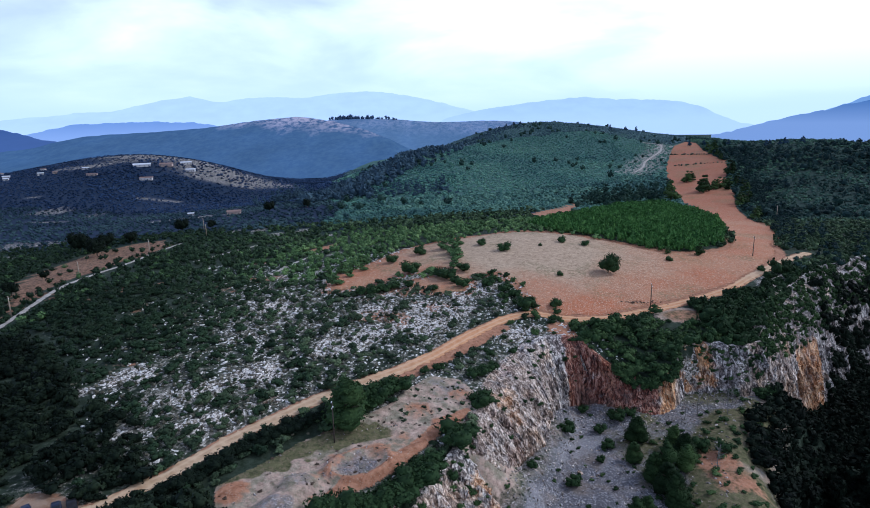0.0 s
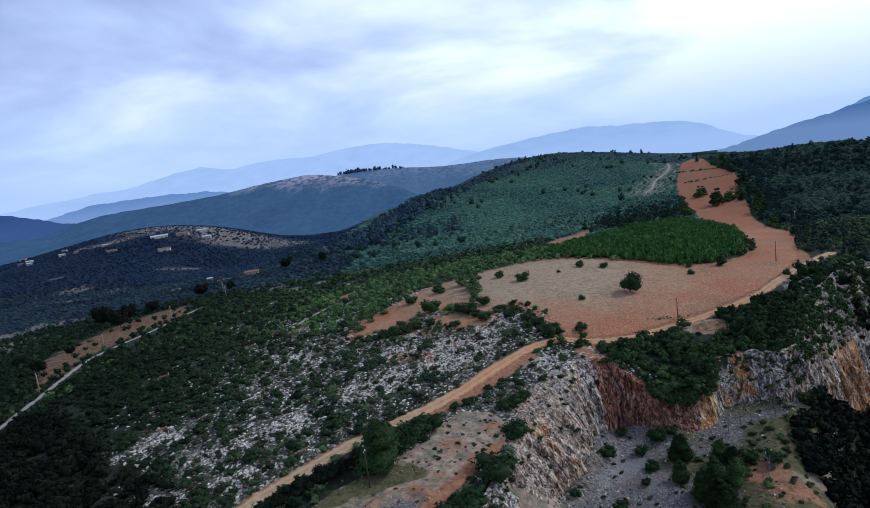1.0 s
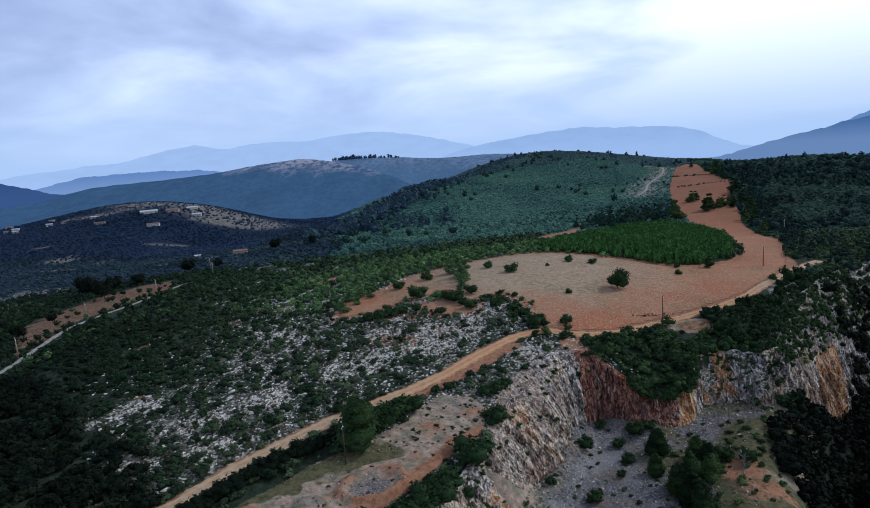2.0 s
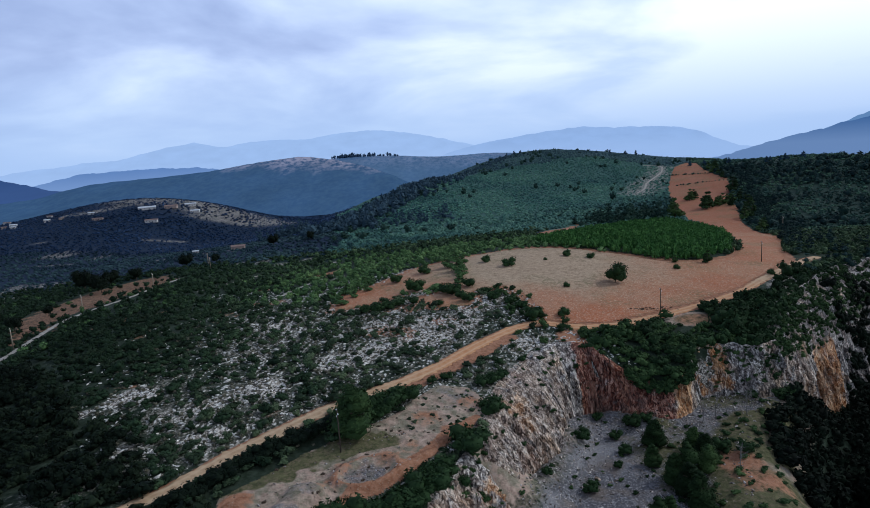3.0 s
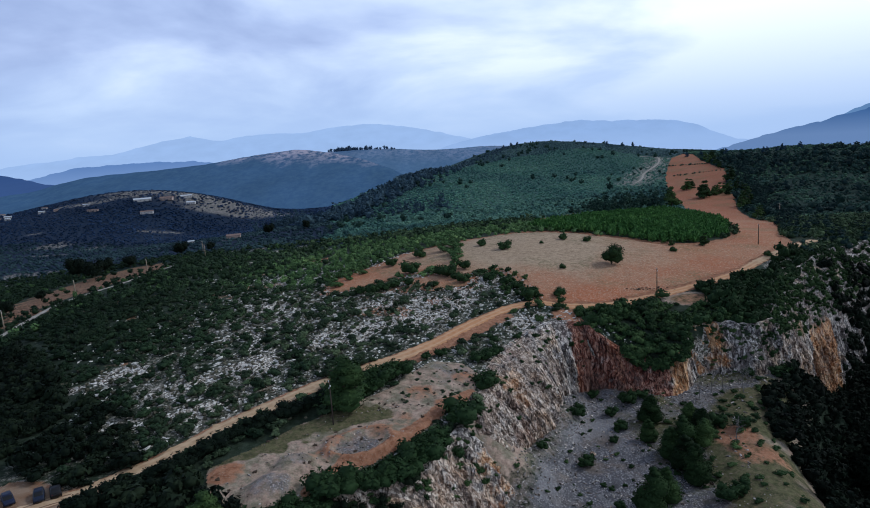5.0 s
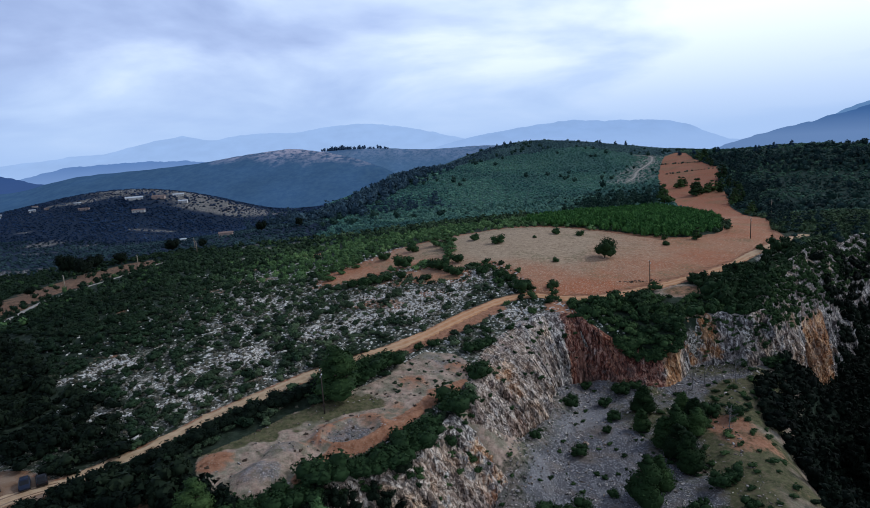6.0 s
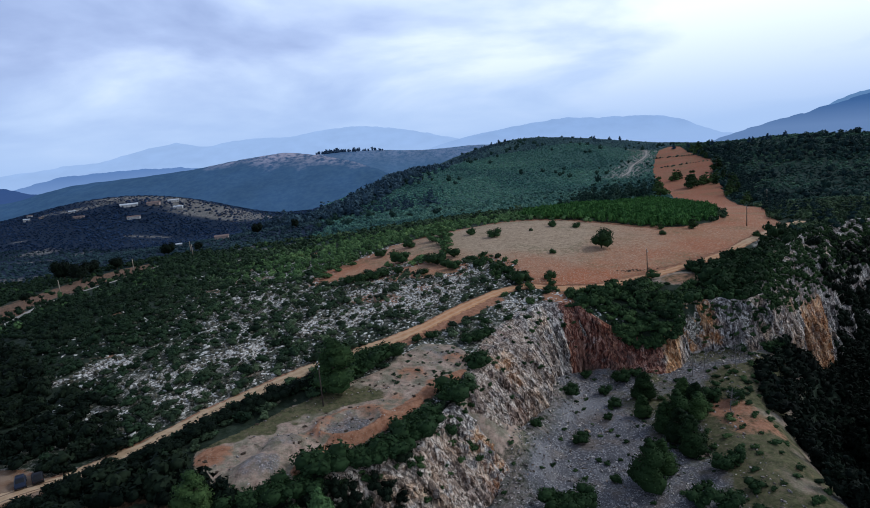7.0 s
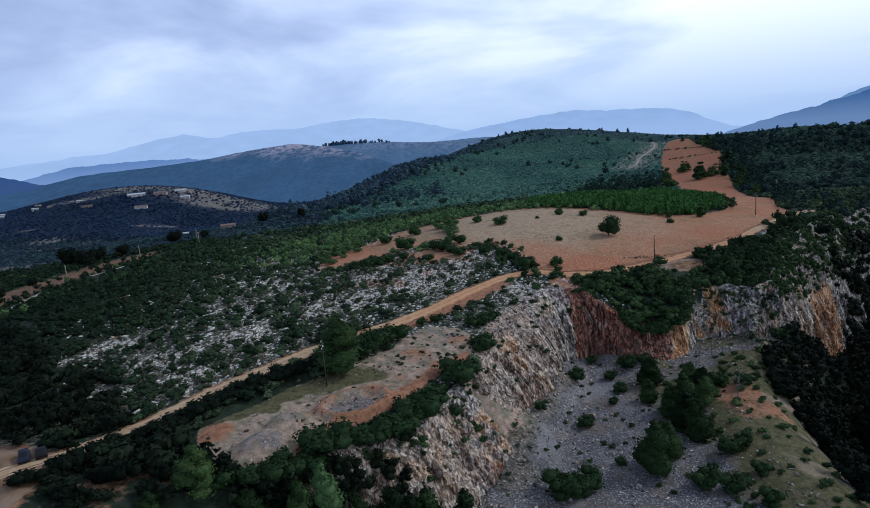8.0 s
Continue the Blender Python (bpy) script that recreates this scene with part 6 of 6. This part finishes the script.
set_out(plant("pine_tree", PINE_SMALL[0], LEAF_PINE, TRUNK_PINE, "distant dark pine beside the upper field", "tree", "upper field pines"),
        [(291.5, 650, 19), (240, 604, 20), (306, 727, 14), (300, 660, 14), (314, 735, 12), (319, 672, 13), (311, 667, 10), (324, 661, 9), (328, 678, 11), (343, 680, 9), (354, 690, 8), (322, 690, 8), (336, 684, 12), (367, 746, 18), (372, 752, 15), (348, 690, 13), (296, 574, 14), (288, 562, 11),
         (262, 482, 10), (256, 474, 9), (268, 492, 9), (424, 940, 12.2), (432, 932, 11.5), (440, 950, 12.2), (446, 968, 10.8), (415, 905, 10.8), (412, 880, 10.1), (408, 860, 9.4), (402, 845, 9.4), (126.6, 281, 6), (111.7, 281.5, 3.6), (310, 590, 12), (332, 640, 13)], 5, 1.15)
set_out(plant("pine_tree", PINE_SMALL[1], LEAF_BELT, TRUNK_PINE, "dark pine standing up against the sky on a ridge", "tree", "ridge pines"),
        [(494, 905, 9.4), (505, 915, 7.9), (522, 905, 10.1), (512, 900, 7.2), (545, 900, 10.8), (530, 912, 6.5), (360, 1235, 9.4), (392, 1240, 8.6), (415, 1245, 10.8), (330, 1225, 7.2), (162, 1310, 7.9), (178, 1308, 9.4),
         (190, 1300, 8.6), (430, 1020, 8.6), (445, 1000, 9.4), (455, 985, 8.6), (470, 970, 9.4)], 6, 1.2)
BROAD = crown(161, [(l[0], l[1], l[2] * 1.1 + 0.12, l[3], l[4], l[5] * 1.1) for l in bush_lobes(R1, 8)], 700, 0.05)
set_out(plant("pine_tree", BROAD, LEAF_VALLEY, TRUNK_PINE, "broad dark pine by the pale gravel track", "tree", "track pines"),
        [(-216, 384, 12), (-243, 412, 15), (-229, 420, 11), (-216, 430, 9), (-195, 271, 7), (-201, 306, 5), (-192, 462, 11), (-172, 470, 7),
         (-225, 300, 6), (-228, 262, 9), (-150, 560, 11), (-120, 585, 9)], 7, 0.95)
set_out(plant("pine_tree", PINE_SMALL[0], LEAF_YOUNG, TRUNK_PINE, "bright young pine between two bare fields", "tree", "field edge pines", 0.35),
        [(9.4, 282, 7.4), (9.1, 305.8, 6.7), (10, 267.9, 5.6), (5, 292, 7), (11, 275, 6), (9, 260, 4.8), (-36.9, 271.4, 5.6), (-34.2, 282.6, 5.6), (-41.6, 268.6, 5.8), (-41, 246.9, 5.6), (-42.3, 305.2, 5.4), (-46.6, 260.7, 5.6), (-28.4, 306, 4.6), (-37, 259, 4.6), (-32, 268, 4.2), (13, 298, 5)], 8, 1.3)
set_out(plant("bush", BUSH_FINE[0], LEAF_SCRUB, TRUNK_BUSH, "round dark green bush standing alone in the field", "bush", "field bushes"),
        [(63.7, 295, 3.8), (74.4, 290, 3.3), (33.5, 281.4, 5), (23.7, 293.8, 3.8), (52.8, 245.8, 2.4), (44.3, 212.5, 4.3), (52, 288, 1.6), (-6.4, 287.2, 5.0), (-19.3, 277.4, 4.8), (-9.8, 255.2, 6.8),
         (11.4, 232.5, 4.8), (108, 270, 2.5), (143, 256, 2.8)], 9, 1.15)
set_out(plant("bush", BUSH_FINE[1], LEAF_SCRUB, TRUNK_BUSH, "low dark bush at the stony edge of the field", "bush", "field edge bushes", 0.34),
        [(5.3, 243.5, 6.6), (12.7, 252.7, 5.2), (-27.8, 302.9, 3.6), (32.5, 209.4, 6.2), (30.2, 220.3, 4.3), (26.9, 226.1, 4.4), (21.2, 232.3, 4.5), (18.8, 241.7, 3.5), (-24.2, 227.9, 5.0), (-20.2, 231.6, 4.6), (-28.5, 227.6, 4.4),
         (-10.4, 234.3, 4.2), (-15.9, 233.9, 3.7), (-0.6, 228.8, 3.3), (8.4, 237.8, 3.8), (2.0, 247, 5.0), (34.5, 213, 4.5)], 29, 1.2)
set_out(plant("bush", BUSH_FINE[1], LEAF_SCRUB, TRUNK_BUSH, "broad dark evergreen bush beside the terrace", "bush", "terrace bushes", 0.30),
        [(-15.6, 141.5, 7.0), (-13, 145, 6.2), (-9.5, 148, 5.4), (-17.5, 138.5, 5.2), (4.2, 127.5, 7.4), (11.4, 145.5, 6.2), (-4.6, 112.6, 6.8), (-2.2, 116.2, 6.2), (-13.6, 103.8, 5.6), (-20.5, 101, 6.8), (-8.4, 107.2, 6.4), (-11.4, 105.6, 5.2), (1.8, 118.6, 4.0),
         (-23, 97, 5.4), (-27, 95.2, 5.6), (-31, 93.4, 5.0), (-35.5, 92, 4.6), (-3.5, 158, 2.6), (0.5, 160.5, 3), (10, 158, 3.6), (13, 160, 4), (16, 163, 3.6), (16, 172, 2.6)], 10, 1.25)
set_out(plant("bush", BUSH_FINE[2], LEAF_SCRUB, TRUNK_BUSH, "dark bush growing from grey quarry gravel", "bush", "quarry bushes", 0.32),
        [(37, 158, 4), (23.1, 136, 2.6), (33.4, 135.2, 3.1), (53.8, 166, 4.4), (47.2, 161, 3.2), (21.4, 109.1, 5.5), (24, 107, 5), (27, 110, 5), (58.1, 116.4, 4.2), (53.2, 104.5, 4.6), (52.3, 111.6, 2.2),
         (35.9, 117.1, 2.2), (11.6, 119, 1.6), (104.5, 178, 3.5), (107, 180, 4), (102, 179.5, 3), (95, 179, 3.0), (71, 148, 4.5), (75.5, 144, 4), (45, 172, 3), (61.7, 117.9, 3.4), (60, 108, 3.0), (49.1, 107, 4.6), (57, 99, 3.8), (47, 152, 3), (58, 167, 3), (43, 145, 2.2)], 11, 1.2)
# hedge rows across the upper field
rng = np.random.default_rng(52)
rows_at = [np.linspace(a, b, n) for a, b, n in (((370, 950), (412, 900), 24), ((336, 850), (398, 826), 16))]
P = np.concatenate(rows_at) + rng.normal(size=(40, 2)) * (1.5, 2.0)
scatter("field_hedge", BUSH_FAR, P, rng.uniform(2.0, 4.2, len(P)), 0.8, LEAF_RIGHT, "rows of dark bushes across the upper field", 53)
# leafless trees at the back of the quarry
BARE = plain("bare_grey_wood", (0.17, 0.16, 0.155), 0.9, vary=0.3, scale=3)
twigs = limb_mesh(5, 0.95, 0.016, 16)
twigs.materials[0] = BARE
dead = tagged(new("bare_tree"), "slender leafless grey tree on the quarry scree", "tree", "bare trees")
part("trunk", twigs, dead)
set_out(dead, [(79, 168, 9), (84, 172, 8), (74, 166, 7), (88, 168, 9), (71, 138, 7), (92, 174, 7)], 13, 1.0)
# the hedge between track and terrace
hedge, _ = along(HEDGE_LINE, 2.3)
rng = np.random.default_rng(51)
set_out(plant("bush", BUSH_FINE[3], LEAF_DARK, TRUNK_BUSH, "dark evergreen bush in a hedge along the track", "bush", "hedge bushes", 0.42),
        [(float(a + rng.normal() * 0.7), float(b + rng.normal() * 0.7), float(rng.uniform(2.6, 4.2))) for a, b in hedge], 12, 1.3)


# ---- poles ----
def bm_mesh(name, bm, material, flat=True):
    me = bpy.data.meshes.new(name)
    bm.to_mesh(me)
    bm.free()
    me.materials.append(material)
    if not flat:
        me.polygons.foreach_set("use_smooth", np.ones(len(me.polygons), bool))
    return me


def bm_box(bm, size, at=(0, 0, 0), turn=None, bevel=0.0):
    m = Matrix.Translation(at) @ (turn or Matrix()) @ Matrix.Diagonal((*size, 1))
    made = bmesh.ops.create_cube(bm, size=1, matrix=m)
    if bevel:
        edges = list({e for v in made["verts"] for e in v.link_edges})
        bmesh.ops.bevel(bm, geom=edges, offset=bevel, segments=2, affect="EDGES", profile=0.6)


def bm_rod(bm, r0, r1, length, at=(0, 0, 0), turn=None, n=10):
    m = Matrix.Translation(at) @ (turn or Matrix()) @ Matrix.Translation((0, 0, length / 2))
    bmesh.ops.create_cone(bm, cap_ends=True, segments=n, radius1=r0, radius2=r1, depth=length, matrix=m)


def utility_pole(x, y, tall, wood, label, arms=3, turn=0.4, lean=0.0, thick=0.16):
    """A pole with short arms and white insulators at its head."""
    pole = tagged(new("utility_pole"), label, "pole", "power line")
    pole.matrix_basis = pose(x, y, float(ground(x, y)[0]) - 0.3, lean, 0, math.degrees(turn))
    bm = bmesh.new()
    bm_rod(bm, thick, thick * 0.62, tall + 0.3)
    part("shaft", bm_mesh("shaft", bm, wood, False), pole)
    for i in range(arms):
        h = tall - 0.05 - 0.75 * i
        side = 1 if i % 2 else -1
        bm = bmesh.new()
        bm_rod(bm, 0.025, 0.025, 0.42, (0, 0, h), Matrix.Rotation(side * 1.35, 4, "X"), 6)
        part("bracket", bm_mesh("bracket", bm, STEEL), pole)
        bm = bmesh.new()
        for k, r in enumerate((0.13, 0.16, 0.11)):
            bm_rod(bm, r, r * 0.7, 0.12, (0, -side * 0.40, h + 0.05 + 0.11 * k), None, 10)
        part("insulator", bm_mesh("insulator", bm, CERAMIC, False), pole, "white ceramic insulator")
    return pole


utility_pole(-23.6, 123.6, 10.0, POLE_WOOD, "dark wooden utility pole with white insulators on the terrace", 3, 0.5)
utility_pole(79.6, 213.6, 9.6, POLE_WOOD, "plain brown wooden pole at the edge of the field", 2, 0.3, thick=0.2)
utility_pole(152.7, 281.8, 9.8, POLE_WOOD, "brown wooden pole in the bend of the field", 2, 0.3, thick=0.22)
utility_pole(262, 455, 12, POLE_PALE, "pale utility pole above plateau scrub", 2, 0.3, thick=0.25)
utility_pole(-178.5, 298, 8.5, POLE_PALE, "tan utility pole beside the pale track", 2, 0.9, thick=0.26)
utility_pole(-168.6, 355, 9.0, POLE_PALE, "tan utility pole beside the pale track", 2, 0.9, thick=0.28)
utility_pole(-166.5, 229, 8.5, POLE_PALE, "tan utility pole beside the pale track", 2, 0.9, thick=0.24)
utility_pole(-160, 425, 9.0, POLE_PALE, "pale utility pole among green scrub", 2, 0.9, thick=0.3)
utility_pole(-176, 464, 9.0, POLE_PALE, "pale utility pole among green scrub", 2, 0.9, thick=0.3)

# ---- parked cars ----
CAR_GLASS = plain("car_glass", (0.012, 0.013, 0.016), 0.3, vary=0.1)
TYRE, RIM_METAL = plain("tyre_rubber", (0.02, 0.02, 0.02), 0.9), plain("wheel_metal", (0.45, 0.45, 0.47), 0.35, 0.8)
LAMP_CLEAR, LAMP_RED = plain("headlight_glass", (0.6, 0.62, 0.64), 0.15), plain("tail_light_red", (0.25, 0.012, 0.01), 0.2)


def loft(sections, n=10):
    """A closed hull through rounded cross sections: y, half width, low z, high z, rounding."""
    bm = bmesh.new()
    rings = []
    for y, w, z0, z1, r in sections:
        ring = []
        for sx, sz, a0 in ((1, -1, -90), (1, 1, 0), (-1, 1, 90), (-1, -1, 180)):
            cx, cz = sx * (w - r), (z0 + r) if sz < 0 else (z1 - r)
            for k in range(3):
                a = radians(a0 + 45 * k)
                ring.append(bm.verts.new((cx + r * math.cos(a), y, cz + r * math.sin(a))))
        rings.append(ring)
    for a, b in zip(rings, rings[1:]):
        for i in range(12):
            bm.faces.new((a[i], a[(i + 1) % 12], b[(i + 1) % 12], b[i]))
    bm.faces.new(rings[0])
    bm.faces.new(rings[-1][::-1])
    bmesh.ops.recalc_face_normals(bm, faces=bm.faces)
    return bm


def parked_car(x, y, turn, paint, label):
    car = tagged(new("parked_car"), label, "car", "parked cars")
    car.matrix_basis = pose(x, y, float(ground(x, y)[0]) + 0.08, 0, 0, turn)
    body = loft([(-2.05, 0.70, 0.42, 0.78, 0.08), (-1.95, 0.80, 0.30, 0.90, 0.10), (-1.2, 0.86, 0.26, 0.96, 0.12), (0.6, 0.86, 0.26, 0.98, 0.12),
                 (1.2, 0.86, 0.26, 0.92, 0.12), (1.95, 0.78, 0.30, 0.80, 0.10), (2.08, 0.66, 0.42, 0.70, 0.08)])
    part("body", bm_mesh("body", body, paint, False), car)
    part("cabin_glass", bm_mesh("cabin_glass", loft([(-1.85, 0.66, 0.90, 0.98, 0.03), (-1.45, 0.70, 0.90, 1.36, 0.10), (-0.2, 0.71, 0.90, 1.42, 0.10),
                                                     (0.35, 0.69, 0.90, 1.36, 0.10), (1.1, 0.66, 0.88, 0.96, 0.03)]), CAR_GLASS, False), car, "dark window glass")
    part("roof", bm_mesh("roof", loft([(-1.42, 0.60, 1.33, 1.40, 0.03), (-0.2, 0.64, 1.38, 1.47, 0.04), (0.30, 0.58, 1.33, 1.40, 0.03)]), paint, False), car)
    for sx in (-1, 1):
        for wy in (-1.28, 1.30):
            bm = bmesh.new()
            bm_rod(bm, 0.32, 0.32, 0.20, (sx * 0.78 - 0.10, wy, 0.30), Matrix.Rotation(radians(90), 4, "Y"), 18)
            wheel = part("wheel", bm_mesh("tyre", bm, TYRE, False), car)
            bm = bmesh.new()
            bm_rod(bm, 0.19, 0.17, 0.03, (sx * 0.88 - (0.015 if sx > 0 else 0.015), wy, 0.30), Matrix.Rotation(radians(90), 4, "Y"), 12)
            part("rim", bm_mesh("rim", bm, RIM_METAL), wheel, "grey metal rim")
        bm = bmesh.new()
        bm_box(bm, (0.30, 0.10, 0.14), (sx * 0.52, 2.02, 0.62), None, 0.03)
        part("headlight", bm_mesh("headlight", bm, LAMP_CLEAR), car, "clear headlight")
        bm = bmesh.new()
        bm_box(bm, (0.22, 0.10, 0.18), (sx * 0.60, -1.98, 0.74), None, 0.03)
        part("tail_light", bm_mesh("tail_light", bm, LAMP_RED), car, "red tail light")


parked_car(-70.9, 98.6, 212, plain("dark_blue_paint", (0.012, 0.018, 0.038), 0.45), "dark blue hatchback parked on bare earth")
parked_car(-68.8, 99.9, 34, plain("black_paint", (0.010, 0.010, 0.012), 0.45), "black car parked on bare earth")
parked_car(-75.6, 97.6, 222, plain("navy_paint", (0.012, 0.018, 0.045), 0.45), "navy car parked at the edge of the track")

# ---- houses ----
STUCCO_PINK, STUCCO_WHITE = plain("pink_stucco", (0.36, 0.28, 0.25), 0.9), plain("white_stucco", (0.48, 0.47, 0.47), 0.9)
ROOF_TILE, SHUTTER = plain("clay_roof_tiles", (0.20, 0.14, 0.125), 0.9, vary=0.35, scale=1), plain("dark_shutter", (0.05, 0.06, 0.06), 0.6)
ROOF_SHEET = plain("pale_sheet_roof", (0.52, 0.55, 0.60), 0.5, vary=0.2, scale=0.5)


def house(x, y, turn, wide, deep, tall, wall_m, roof_m, label, pitch=0.35, openings=4, name="house"):
    home = tagged(new(name), label, "house", "houses")
    home.matrix_basis = pose(x, y, float(ground(x, y)[0]) - 0.4, 0, 0, turn)
    if x < -500:
        wide, deep, tall = wide * 0.75, deep * 0.7, tall * 0.75
    bm = bmesh.new()
    bm_box(bm, (wide, deep, tall), (0, 0, tall / 2))
    part("wall", bm_mesh("wall", bm, wall_m), home)
    bm = bmesh.new()
    w, d, h = wide / 2 + 0.5, deep / 2 + 0.5, pitch * deep / 2
    low = [bm.verts.new(v) for v in ((-w, -d, tall), (w, -d, tall), (w, d, tall), (-w, d, tall))]
    top = [bm.verts.new(v) for v in ((-w, 0, tall + h), (w, 0, tall + h))]
    over = [bm.verts.new((v.co.x, v.co.y, v.co.z + 0.25)) for v in low]
    for f in ((over[0], over[1], top[1], top[0]), (over[2], over[3], top[0], top[1]), (over[1], over[2], top[1]), (over[3], over[0], top[0]), low[::-1],
              (low[0], low[1], over[1], over[0]), (low[1], low[2], over[2], over[1]), (low[2], low[3], over[3], over[2]), (low[3], low[0], over[0], over[3])):
        bm.faces.new(f)
    part("roof", bm_mesh("roof", bm, roof_m), home)
    for i in range(openings):
        at = -wide / 2 + wide * (i + 0.5) / openings
        bm = bmesh.new()
        door = i == openings // 2
        bm_box(bm, (1.0, 0.12, 2.1 if door else 1.3), (at, -deep / 2 - 0.03, 1.45 if door else tall * 0.58), None, 0.02)
        part("door" if door else "window", bm_mesh("opening", bm, SHUTTER), home)
    return home


for (hx_, hy_), (turn, wide, deep, tall), wall_m, roof_m, label in zip(HOUSES, [
        (12, 12, 8, 4.5), (20, 6, 5, 3), (24, 27, 12, 4), (10, 20, 12, 4.5), (28, 18, 9, 4), (10, 14, 9, 4), (15, 18, 9, 4),
        (10, 16, 10, 7), (25, 14, 10, 6), (0, 15, 9, 6), (30, 12, 8, 5), (15, 20, 8, 4), (5, 10, 8, 4.5), (40, 9, 7, 4), (20, 10, 8, 4.5), (10, 12, 8, 4), (30, 11, 8, 4)],
        (STUCCO_PINK, STUCCO_WHITE, STUCCO_WHITE, STUCCO_PINK, STUCCO_WHITE, STUCCO_WHITE, STUCCO_WHITE, STUCCO_WHITE, STUCCO_WHITE, STUCCO_WHITE, STUCCO_WHITE, STUCCO_PINK, STUCCO_WHITE, STUCCO_PINK, STUCCO_WHITE, STUCCO_WHITE, STUCCO_PINK),
        (ROOF_TILE, ROOF_SHEET, ROOF_SHEET, ROOF_TILE, ROOF_SHEET, ROOF_SHEET, ROOF_TILE, ROOF_TILE, ROOF_SHEET, ROOF_TILE, ROOF_SHEET, ROOF_TILE, ROOF_TILE, ROOF_TILE, ROOF_SHEET, ROOF_SHEET, ROOF_TILE),
        ("small pink stucco house with a tiled roof among trees", "small white shed with a pale roof behind scrub", "long farm shed with a pale sheet roof on a stony hill",
         "pinkish farm building with a tiled roof on a stony hill", "white farm shed with a pale sheet roof on a stony hill", "small white farm building on a stony hill", "white farmhouse with a tiled roof below a stony hill",
         "white two-storey house in the distant valley", "white house with a pale roof in the valley", "white house with a tiled roof in the valley", "small white house on the valley slope", "long tan farm building below a stony hill", "white house with a tiled roof in the valley", "pinkish house with a tiled roof in the valley",
         "white house with a pale roof in the valley", "white shed with a pale roof on a stony hill", "pinkish house with a tiled roof in the valley")):
    house(hx_, hy_, turn, wide, deep, tall, wall_m, roof_m, label)
